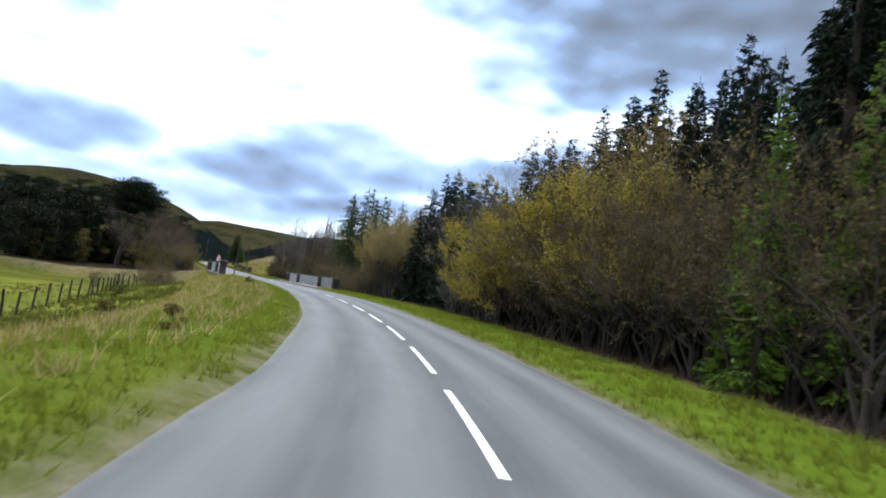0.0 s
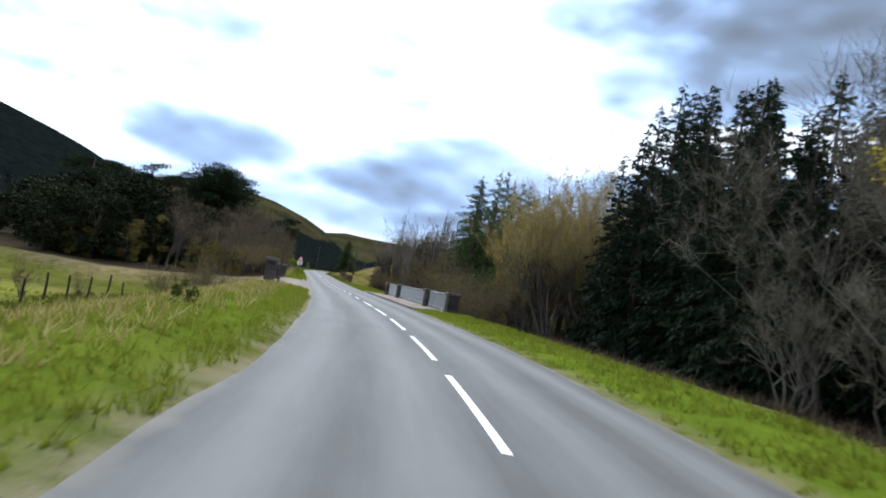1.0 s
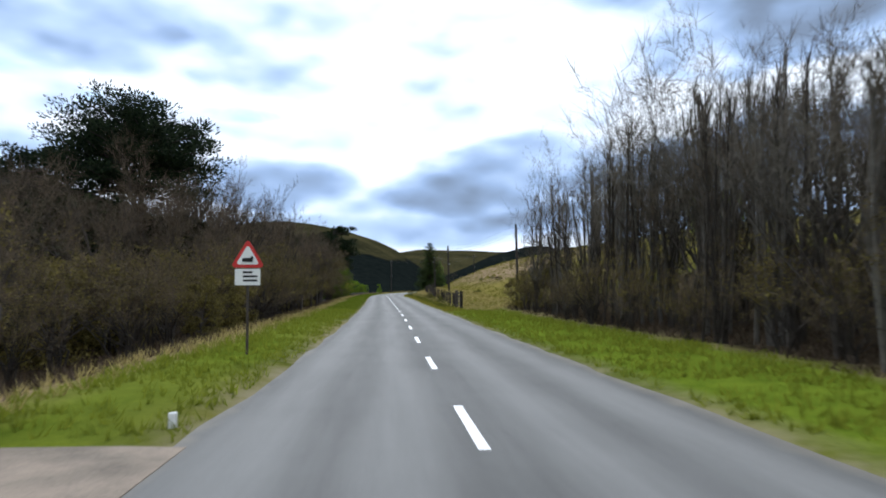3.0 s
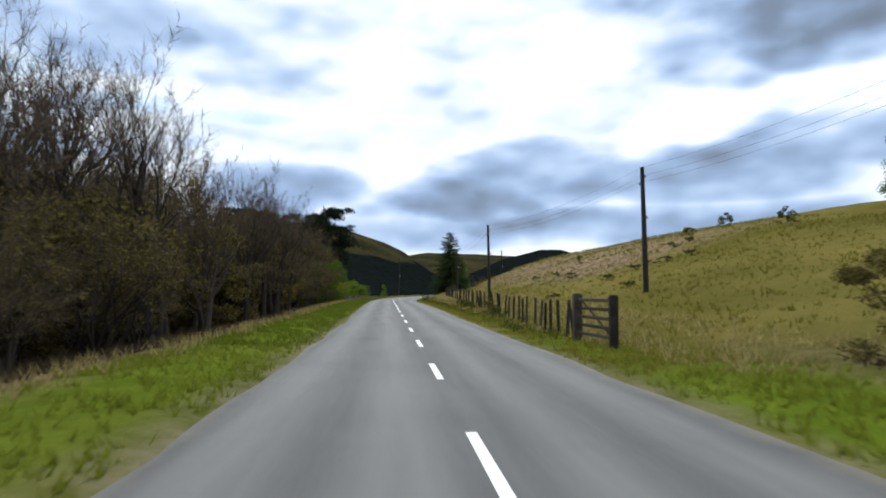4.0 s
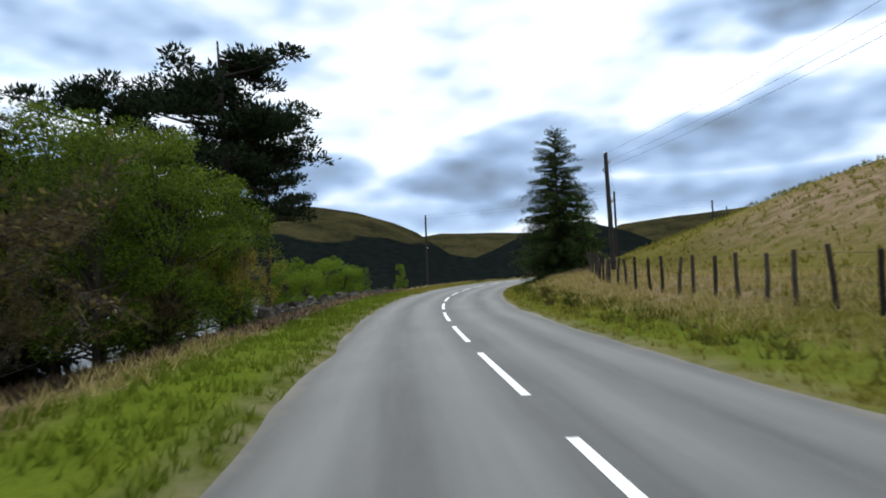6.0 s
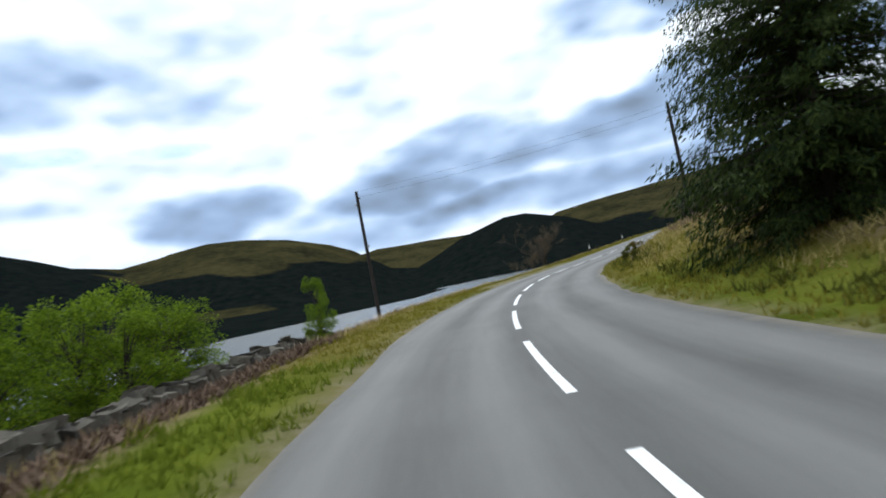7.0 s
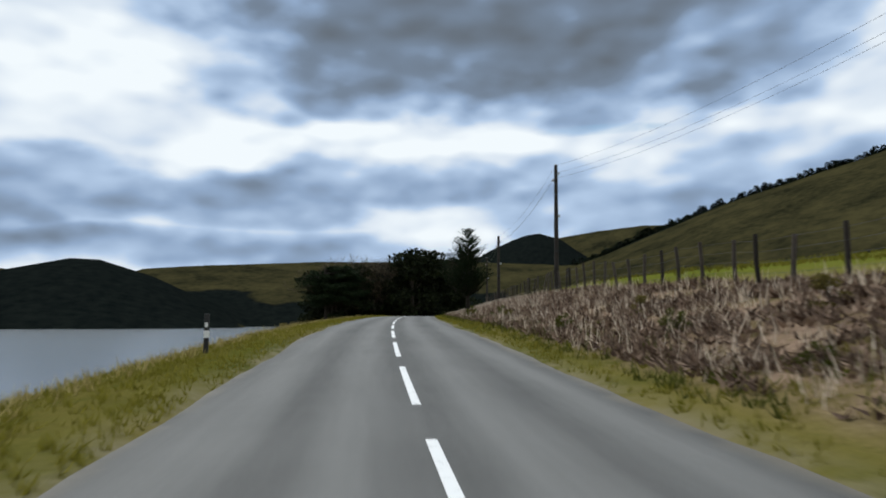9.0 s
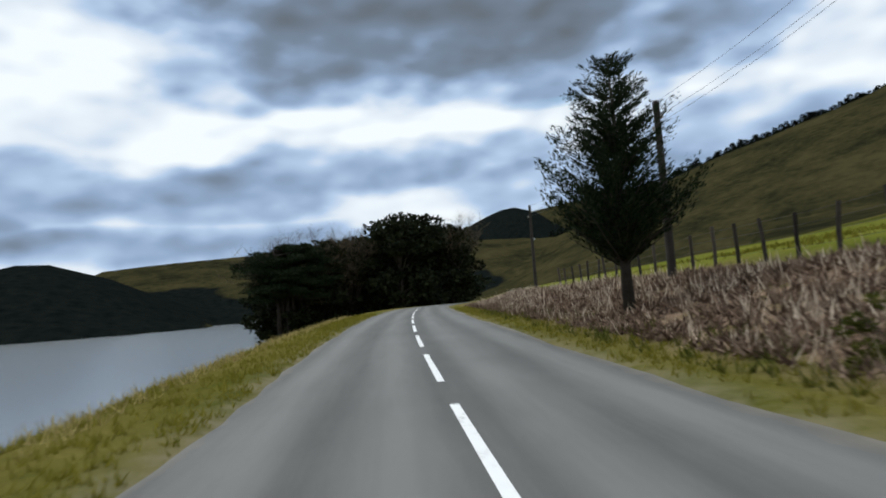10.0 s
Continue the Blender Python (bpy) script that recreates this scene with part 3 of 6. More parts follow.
LOCH, n, b = material("loch water", 0.2)
t = n.add("ShaderNodeTexCoord")
P = t.outputs["Object"]
b.inputs["Base Color"].default_value = (.15, .165, .175, 1)
b.inputs["Specular IOR Level"].default_value = 0.6
sq = n.add("ShaderNodeMapping")
sq.inputs["Scale"].default_value = (1.0, 0.45, 1.0)
n.link(P, sq.inputs["Vector"])
bump(n, b, n.math("ADD", n.noise(sq.outputs[0], 0.9, 4.0, 0.6), n.math("MULTIPLY", n.noise(sq.outputs[0], 0.12, 3.0), 0.8)), 0.09, 0.2)

# ================= building helpers =================


class Mesh:
    """Collects faces for one mesh."""

    def __init__(self):
        self.v, self.f = [], []

    def tube(self, pts, radii, n=6, cap=True):
        pts = [Vector(p) for p in pts]
        base = len(self.v)
        for i, p in enumerate(pts):
            d = (pts[min(i + 1, len(pts) - 1)] - pts[max(i - 1, 0)])
            d = d.normalized() if d.length > 1e-6 else Vector((0, 0, 1))
            a = d.orthogonal().normalized()
            if abs(d.z) < 0.95:
                a = d.cross(Vector((0, 0, 1))).normalized()
            b = d.cross(a)
            for k in range(n):
                t = 2 * math.pi * k / n
                self.v.append(tuple(p + (a * math.cos(t) + b * math.sin(t)) * radii[i]))
        for i in range(len(pts) - 1):
            for k in range(n):
                q = base + i * n
                self.f.append((q + k, q + (k + 1) % n, q + n + (k + 1) % n, q + n + k))
        if cap:
            self.f.append(tuple(base + k for k in reversed(range(n))))
            self.f.append(tuple(base + (len(pts) - 1) * n + k for k in range(n)))
        return self

    def box(self, x0, x1, y0, y1, z0, z1, bevel=0.0):
        """A box; with a bevel its upright and top edges are cut."""
        q = len(self.v)
        if bevel <= 0:
            self.v += [(x, y, z) for z in (z0, z1) for x, y in ((x0, y0), (x1, y0), (x1, y1), (x0, y1))]
            self.f += [tuple(q + i for i in f) for f in ((3, 2, 1, 0), (4, 5, 6, 7), (0, 1, 5, 4), (1, 2, 6, 5), (2, 3, 7, 6), (3, 0, 4, 7))]
            return self
        c = bevel
        ring = ((x0 + c, y0), (x1 - c, y0), (x1, y0 + c), (x1, y1 - c), (x1 - c, y1), (x0 + c, y1), (x0, y1 - c), (x0, y0 + c))
        mx, my = (x0 + x1) / 2, (y0 + y1) / 2
        for z, inset in ((z0, 0.0), (z1 - c, 0.0), (z1, c)):
            for x, y in ring:
                self.v.append((x - math.copysign(inset, x - mx), y - math.copysign(inset, y - my), z))
        for lv in (0, 8):
            for k in range(8):
                self.f.append((q + lv + k, q + lv + (k + 1) % 8, q + lv + 8 + (k + 1) % 8, q + lv + 8 + k))
        self.f.append(tuple(q + k for k in reversed(range(8))))
        self.f.append(tuple(q + 16 + k for k in range(8)))
        return self

    def leaves(self, places, dirs, length, width, rng, sides=4):
        """Small blades at the places (array n x 3), along dirs, turned at random."""
        places, dirs = np.asarray(places, float), np.asarray(dirs, float)
        n = len(places)
        if not n:
            return self
        d = dirs / (np.linalg.norm(dirs, axis=1, keepdims=True) + 1e-9)
        r = rng.normal(size=(n, 3))
        side = np.cross(d, r)
        side /= np.linalg.norm(side, axis=1, keepdims=True) + 1e-9
        ln = (np.asarray(length) * rng.uniform(0.6, 1.3, n))[:, None]
        wd = (np.asarray(width) * rng.uniform(0.7, 1.3, n))[:, None]
        q = len(self.v)
        if sides == 3:
            pts = np.stack([places - side * wd / 2, places + side * wd / 2, places + d * ln], 1)
        else:
            pts = np.stack([places, places + d * ln * 0.45 + side * wd / 2, places + d * ln, places + d * ln * 0.45 - side * wd / 2], 1)
        self.v += [tuple(p) for p in pts.reshape(-1, 3).tolist()]
        self.f += [tuple(range(q + sides * i, q + sides * i + sides)) for i in range(n)]
        return self

    def data(self, name, mat, smooth=False):
        me = bpy.data.meshes.new(name)
        me.from_pydata(self.v, [], self.f)
        me.materials.append(mat)
        if smooth:
            me.polygons.foreach_set("use_smooth", [True] * len(me.polygons))
        me.update()
        return me


def part(name, shape, mat, parent, label="", m=None, smooth=False):
    """Links a shape (Mesh or mesh data) as one mesh object under a thing or a part."""
    ob = new(name, shape.data(name, mat, smooth) if isinstance(shape, Mesh) else shape)
    ob.parent = parent
    if m is not None:
        ob.matrix_basis = m
    if label:
        ob["label"] = label
    return ob


def thing(name, m, label, category, group="", kind=""):
    ob = new(name)
    ob.empty_display_size = 0.2
    ob.matrix_basis = m
    return tagged(ob, label, category, group, kind)


def at_road(s, u, dz=0.0, turn=0.0):
    """Pose beside the road on the ground, y along the road."""
    p = spot(s, u)
    return pose(p.x, p.y, p.z + dz, 0, 0, math.degrees(heading(s)) + turn)


# ================= ground =================
pts, su = [], []
US = [0.0, 1.5, 2.6, 3.0, 3.5, 4.0, 4.6, 5.3, 6.0, 6.8, 7.6, 8.6, 10.0, 11.6, 13.5, 16.0, 19.0, 23.0, 28.0, 34.0, 42.0, 50.0]
for s in np.arange(-28.0, 628.0, 2.5):
    for u in US:
        for sg in ((1, -1) if u else (1,)):
            p = road_at(s, u * sg)
            pts.append((p.x, p.y))
gx, gy = np.meshgrid(np.arange(-420, 420, 14.0), np.arange(-100, 620, 14.0))
mx, my = np.meshgrid(np.arange(-1500, 1500, 42.0), np.arange(-900, 2200, 42.0))
fx, fy = np.meshgrid(np.arange(-4400, 4401, 160.0), np.arange(-3800, 4801, 160.0))
rng = np.random.RandomState(3)
for a, c, lo, box in ((gx, gy, 53.0, None), (mx, my, 53.0, (-425, 425, -105, 625)), (fx, fy, 53.0, (-1510, 1510, -910, 2210))):
    q = np.stack([a.ravel(), c.ravel()], 1)
    q = q + rng.uniform(-0.25, 0.25, q.shape) * (a[0, 1] - a[0, 0])
    if box:
        inside = (q[:, 0] > box[0]) & (q[:, 0] < box[1]) & (q[:, 1] > box[2]) & (q[:, 1] < box[3])
        q = q[~inside]
    else:
        s_, u_ = nearest(q[:, 0], q[:, 1])
        q = q[np.abs(u_) > lo]
    pts += [tuple(p) for p in q]
from mathutils.geometry import delaunay_2d_cdt
cd = delaunay_2d_cdt([Vector(p) for p in pts], [], [], 0, 1e-4)
vx = np.array([(p.x, p.y) for p in cd[0]])
gs, gu = nearest(vx[:, 0], vx[:, 1])
gzz, gwood = ground_z(vx[:, 0], vx[:, 1], gs, gu)
me = bpy.data.meshes.new("ground")
me.from_pydata(np.column_stack([vx, gzz]).tolist(), [], [tuple(f) for f in cd[2]])
me.materials.append(GROUND)
me.polygons.foreach_set("use_smooth", [True] * len(me.polygons))
ga = np.abs(gu)


def bandpass(v, a, b, soft):
    return np.clip((v - a) / soft + 0.5, 0, 1) * np.clip((b - v) / soft + 0.5, 0, 1)


left, right = gu < 0, gu >= 0
lush = np.where(right, bandpass(ga, 3.1, 6.6, 0.8) * bandpass(gs, -60, 192, 8), 0.0)
lush = np.maximum(lush, np.where(left, bandpass(ga, 3.1, 6.0, 1.0) * bandpass(gs, -60, 100, 6) * 0.75, 0.0))
lush = np.maximum(lush, np.where(left, bandpass(ga, 3.2, 5.6, 1.0) * bandpass(gs, 136, 335, 8) * 0.75, 0.0))
lush = np.maximum(lush, np.where(right, bandpass(ga, 3.1, 4.9, 0.8) * bandpass(gs, 196, 345, 8) * 0.5, 0.0))
fern = np.where(right, bandpass(ga, 4.2, 8.5, 0.9) * bandpass(gs, 416, 560, 10), 0.0)
fern = np.maximum(fern, np.where(left, bandpass(ga, 5.2, 10, 0.7) * bandpass(gs, 292, 350, 8), 0.0))
fern = np.maximum(fern, np.where(right, bandpass(ga, 6.4, 11.0, 1.2) * bandpass(gs, 398, 430, 10) * 0.35, 0.0))
fern = np.maximum(fern, np.where(right, bandpass(ga, 5.8, 9.2, 1.0) * bandpass(gs, 292, 345, 8) * 0.8, 0.0))
fern = np.maximum(fern, np.where(right, bandpass(ga, 6.8, 8.6, 0.8) * bandpass(gs, 355, 400, 8) * 0.3, 0.0))
fern = np.maximum(fern, np.where(right, bandpass(ga, 13, 28, 5) * bandpass(gs, 250, 318, 10) * 0.85, 0.0))
fern = np.maximum(fern, np.where(left, bandpass(ga, 6.5, 16, 1.5) * bandpass(gs, 345, 400, 8) * 0.9, 0.0))
fern = np.maximum(fern, np.where(left, bandpass(ga, 5.8, 30, 1.5) * bandpass(gs, 140, 335, 8) * 0.7, 0.0))
fern = np.maximum(fern, np.where(right, bandpass(ga, 6.6, 9, 1.0) * bandpass(gs, -60, 195, 8) * 0.5, 0.0))
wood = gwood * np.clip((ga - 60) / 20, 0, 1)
# where the roadside woods stand: litter painted darker for their shade
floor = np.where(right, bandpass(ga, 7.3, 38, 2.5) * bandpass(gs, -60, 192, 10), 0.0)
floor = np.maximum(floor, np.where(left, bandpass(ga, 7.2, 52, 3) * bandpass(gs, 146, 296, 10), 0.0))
dusty = np.maximum(bandpass(ga, 2.4, 3.0, 0.3) * 0.9, np.where(left, bandpass(ga, 2.4, 3.9, 0.5) * bandpass(gs, 366, 396, 6), 0.0))
moor = np.where(right & (gs > 345), np.clip((ga - 34) / 30, 0, 1), np.clip((ga - 60) / 60, 0, 1))
moor = np.where(right, np.maximum(moor, bandpass(ga, 6.5, 500, 3) * bandpass(gs, 195, 345, 10) * 0.55), moor)
field = np.where(left, bandpass(ga, 7.0, 75.0, 3) * bandpass(gs, -80, 112, 8), 0.0)
field = np.where(right, np.maximum(field, bandpass(ga, 9.6, 42, 2.5) * bandpass(gs, 350, 560, 20) * 0.8), field)
field = np.where(right, np.maximum(field, bandpass(ga, 8, 70, 4) * bandpass(gs, 200, 350, 10) * 0.35), field)
straw = np.where(right, bandpass(ga, 6.4, 120, 3) * bandpass(gs, 198, 345, 10) * 0.9, 0.0)
straw = np.maximum(straw, np.where(right, bandpass(ga, 3.4, 11, 1) * bandpass(gs, 296, 430, 8) * 0.75, 0.0))
straw = np.maximum(straw, np.where(left, bandpass(ga, 3.6, 14, 1.0) * bandpass(gs, 330, 600, 14) * 0.7, 0.0))
straw = np.maximum(straw, np.where(left, bandpass(ga, 5.2, 8.0, 0.8) * bandpass(gs, 140, 335, 8) * 0.8, 0.0))
straw = np.maximum(straw, np.where(right, bandpass(ga, 3.2, 5.2, 0.6) * bandpass(gs, 425, 600, 8) * 0.5, 0.0))
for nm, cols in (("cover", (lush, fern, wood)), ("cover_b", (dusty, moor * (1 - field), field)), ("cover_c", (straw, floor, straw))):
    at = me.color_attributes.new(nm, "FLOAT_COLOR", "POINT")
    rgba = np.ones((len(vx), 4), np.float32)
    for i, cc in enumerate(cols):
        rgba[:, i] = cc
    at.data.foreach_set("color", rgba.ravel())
me.update()
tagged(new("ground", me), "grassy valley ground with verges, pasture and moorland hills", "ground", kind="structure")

# ---- loch ----
q = [(-140, 120), (-80, 160), (-70, 190), (-66, 215), (-60, 250), (-57, 275), (-54, 300), (-32, 330), (6, 400), (40, 520), (300, 1000), (100, 1400), (-700, 1500), (-1300, 1000), (-1300, 250), (-600, 190), (-260, 125)]
me = bpy.data.meshes.new("loch")
me.from_pydata([(x, y, WATER) for x, y in q], [], [tuple(range(len(q)))])
me.materials.append(LOCH)
tagged(new("loch_water", me), "wide grey rippled water of a loch beside the road", "water", kind="structure")

# ---- carriageway ----
us = [-WL - .12, -WL, -2.4, -1.9, -1.4, -0.9, -0.4, 0.0, 0.4, 0.9, 1.4, 1.9, 2.4, WR, WR + .12]
ss = np.arange(-28.0, 625.0, 1.5)
V, F, UV = [], [], []
rng = np.random.RandomState(11)
jit = np.convolve(rng.normal(size=(len(ss) + 8)), np.ones(3) / 3, "same")
jit2 = np.convolve(rng.normal(size=(len(ss) + 8)), np.ones(3) / 3, "same")
for i, s in enumerate(ss):
    for j, u in enumerate(us):
        uu = u
        if j <= 1:
            uu = u + 0.09 * jit[i]
        if j >= len(us) - 2:
            uu = u + 0.09 * jit2[i]
        dz = -0.04 * (abs(u) / 2.9) ** 2 if 0 < j < len(us) - 1 else -0.16
        V.append(tuple(road_at(s, uu, dz)))
        UV.append((uu, s))
for i in range(len(ss) - 1):
    for j in range(len(us) - 1):
        a = i * len(us) + j
        F.append((a, a + 1, a + 1 + len(us), a + len(us)))
me = bpy.data.meshes.new("road")
me.from_pydata(V, [], F)
me.materials.append(ASPHALT)
lay = me.uv_layers.new(name="lane")
idx = np.empty(len(me.loops), np.int32)
me.loops.foreach_get("vertex_index", idx)
lay.data.foreach_set("uv", np.array(UV, np.float32)[idx].ravel())
me.polygons.foreach_set("use_smooth", [True] * len(me.polygons))
road = tagged(new("road", me), "worn grey two-lane asphalt country road", "road", kind="structure")


def mark(s0, s1, w=0.055):
    b = Mesh()
    n = 6
    for i in range(n + 1):
        s = s0 + (s1 - s0) * i / n
        for u in (-w, w):
            b.v.append(tuple(road_at(s, u, 0.006)))
        if i:
            k = 2 * i
            b.f.append((k - 2, k - 1, k + 1, k))
    part("centre_mark", b, PAINT, road, "white centre line dash")


for i in range(-2, 10):
    mark(9 * i, 9 * i + 6.44)
for i in range(10, 26):
    mark(9 * i + 2.70, 9 * i + 6.04)
mark(9 * 26 + 2.6, 9 * 26 + 6.6)
for i in range(27, 66):
    mark(9 * i + 1.57, 9 * i + 7.75)

# ================= trees =================


def rand_dir(rng, n):
    d = rng.normal(size=(n, 3))
    return d / np.linalg.norm(d, axis=1, keepdims=True)


def spruce(h, r, seed, needles, low=0.06, droop=0.25, dense=1.0, ragged=0.25, size=1.0, gap=1.0, oval=False, slim=0.42, taper=0.75, hang=0.0):
    """Conifer: straight trunk, whorls of branches, each a spray of hanging needle blades."""
    rng = np.random.RandomState(seed)
    t, c = Mesh(), Mesh()
    t.tube([(0, 0, -0.3), (rng.normal() * .03, 0, h * .3), (rng.normal() * .05, 0, h * .7), (0, 0, h)], [.019 * h, .014 * h, .007 * h, .01], 7)
    z = low * h
    P, D = [], []
    while z < h * 0.985:
        f = 1 - z / h
        reach = r * (f ** taper) * (1.0 if z > 0.12 * h else 0.85)
        if oval:
            g = (z / h - low) / (1 - low)
            reach = r * max(0.10, (1 - g) ** 0.8 * min(1.0, 0.55 + 2.5 * g) * 1.2)
        for k in range(int(5 + 4 * f)):
            a = rng.uniform(0, 2 * np.pi)
            ln = reach * rng.uniform(1 - ragged * 1.6, 1 + ragged)
            ln = max(ln, 0.12)
            zb = min(z + rng.uniform(-0.5, 0.5) * h * 0.034 * gap, h * 0.985)
            up = 0.35 * (1 - f) - droop * f + rng.normal() * 0.13
            out = np.array([math.cos(a), math.sin(a), up])
            if ln > 0.8:
                e = out * ln * 0.8
                t.tube([(0, 0, zb), tuple(e * 0.5 + (0, 0, zb - 0.02 * ln)), tuple(e + np.array((0, 0, zb)))], [.012 * ln + .01, .008 * ln + .006, .006], 3, cap=False)
            m = max(4, int(ln * 10 * dense))
            s = rng.uniform(0.12, 1.0, m) ** 0.8
            base = np.outer(s * ln, out) + (0, 0, zb) + rng.normal(size=(m, 3)) * 0.04 * ln
            base[:, 2] -= droop * 0.25 * ln * s * s
            sidev = np.array([-math.sin(a), math.cos(a), 0])
            wv = rng.choice([-1, 1], m)[:, None] * sidev * rng.uniform(0.3, 1.0, (m, 1))
            d = out * rng.uniform(0.4, 1.0, (m, 1)) + wv + (0, 0, -0.25 - droop - hang) * rng.uniform(0.2, 1.2, (m, 1))
            P.append(base)
            D.append(d)
        z += h * rng.uniform(0.018, 0.030) * (0.7 + 0.4 * f) * gap
    P, D = np.concatenate(P), np.concatenate(D)
    sz = (0.24 + 0.20 * (1 - P[:, 2] / h)) * (r / 2.6) * size
    c.leaves(P, D, sz * 1.5, sz * slim, rng)
    return t, c, needles, BARK_DARK


def limb(t, rng, p, d, ln, r, depth, tips, spread=0.6, n=4, lift=0.15, kids=(2, 4), wiggle=0.18):
    """Grows a branch and its side branches; collects the ends."""
    pts, rad = [tuple(p)], [r]
    q, dd = np.array(p, float), np.array(d, float)
    steps = 3
    nodes = []
    for i in range(steps):
        dd = dd + rng.normal(size=3) * wiggle + (0, 0, lift * 0.3)
        dd /= np.linalg.norm(dd)
        q = q + dd * ln / steps
        pts.append(tuple(q))
        rad.append(r * (1 - 0.62 * (i + 1) / steps))
        nodes.append((q.copy(), dd.copy(), rad[-1]))
    t.tube(pts, rad, n, cap=False)
    tips.append((q, dd, depth, ln))
    if depth <= 0:
        return
    for k in range(rng.randint(kids[0], kids[1] + 1)):
        i = rng.randint(0, steps)
        o, od, orad = nodes[i]
        nd = od + rng.normal(size=3) * spread + (0, 0, lift)
        nd /= np.linalg.norm(nd)
        limb(t, rng, o, nd, ln * rng.uniform(0.55, 0.8), orad * 0.75, depth - 1, tips, spread, max(3, n - 1), lift, kids, wiggle)


def bare_tree(h, seed, bark, twig, leaf=None, stems=1, width=0.45, twigs=17, leaf_n=0, lift=0.3, fork=0.3, twig_len=0.09, upright=1.0, leaf_size=0.10, lean_by=0.28, reach=0.36):
    """Broadleaf tree in early spring: trunk, limbs, a haze of fine twigs, perhaps some young leaves."""
    rng = np.random.RandomState(seed)
    t, c = Mesh(), Mesh()
    tips = []
    for k in range(stems):
        lean = rng.normal(size=2) * (0.10 if stems == 1 else lean_by)
        d = np.array([lean[0], lean[1], upright])
        d /= np.linalg.norm(d)
        hh = h * (fork if stems == 1 else 0.22)
        base = np.array([rng.normal() * 0.12 * (stems > 1), rng.normal() * 0.12 * (stems > 1), -0.2])
        r0 = h * (0.020 if stems == 1 else 0.010)
        top = base + d * hh
        t.tube([tuple(base), tuple(base + d * hh * 0.12), tuple((base + top) / 2), tuple(top)], [r0 * 1.4, r0 * 1.05, r0 * 0.9, r0 * 0.78], 7 if stems == 1 else 5, cap=False)
        for j in range(4 if stems == 1 else 2):
            nd = d + np.append(rng.normal(size=2) * width * 1.3, 0.15)
            nd /= np.linalg.norm(nd)
            limb(t, rng, top - d * hh * rng.uniform(0, 0.35) * (j > 0), nd, h * reach * rng.uniform(0.83, 1.17), r0 * 0.6, 3, tips, 0.55, 5 if stems == 1 else 3, lift, (2, 4) if stems < 5 else (1, 3))
    P, D, L = [], [], []
    for q, dd, depth, ln in tips:
        if depth > 1:
            continue
        m = twigs
        s = rng.uniform(-0.9, 0.1, m)
        P.append(q + np.outer(s * ln * 0.9, dd) + rng.normal(size=(m, 3)) * 0.03)
        D.append(dd * 0.7 + rng.normal(size=(m, 3)) * 0.55 + (0, 0, lift * 0.6))
        L.append(np.full(m, h * twig_len * (0.6 + 0.5 * (depth == 0))))
    P, D, L = np.concatenate(P), np.concatenate(D), np.concatenate(L)
    top = P[:, 2].max()
    c.leaves(P, D, L, np.maximum(0.012, h * 0.0016), rng, 3)
    if leaf is None:
        return t, c, twig, bark
    e = Mesh()
    k = rng.randint(0, len(P), leaf_n)
    e.leaves(P[k] + D[k] * rng.uniform(0.05, 0.5, (leaf_n, 1)) * L[k][:, None], rand_dir(rng, leaf_n) + (0, 0, -0.2), leaf_size, leaf_size * 0.62, rng)
    return t, c, twig, bark, e, leaf


def leaf_tree(h, r, seed, leaf, bark, n=5200, low=0.12, size=0.24, lumps_n=26, top_w=0.5, droop=0.0):
    """Tree or shrub in full leaf: limbs and many lobes of small leaves with gaps."""
    rng = np.random.RandomState(seed)
    t, c = Mesh(), Mesh()
    t.tube([(0, 0, -.2), (rng.normal() * .1, rng.normal() * .1, h * .35), (rng.normal() * .2, rng.normal() * .2, h * .85)], [.018 * h, .013 * h, .004 * h], 6)
    P, D = [], []
    for k in range(lumps_n):
        f = rng.uniform(low, 1.0)
        rad = r * (1 - abs(f - 0.42) ** 1.5 * (1.6 - top_w)) * rng.uniform(0.35, 1.0)
        a = rng.uniform(0, 2 * np.pi)
        o = np.array([math.cos(a) * rad, math.sin(a) * rad, f * h])
        t.tube([(0, 0, o[2] * 0.55), tuple(o * (0.5, 0.5, 0.82)), tuple(o)], [.007 * h, .004 * h, .006], 4, cap=False)
        m = n // lumps_n
        rr = h * rng.uniform(0.06, 0.12) * (0.6 + r / h)
        d = rand_dir(rng, m)
        P.append(o + d * rr * (rng.uniform(0.15, 1.0, (m, 1)) ** 0.6) * (1.2, 1.2, 0.8))
        D.append(d + rand_dir(rng, m) * 0.8 + (0, 0, -droop))
    c.leaves(np.concatenate(P), np.concatenate(D), size, size * 0.6, rng)
    return t, c, leaf, bark


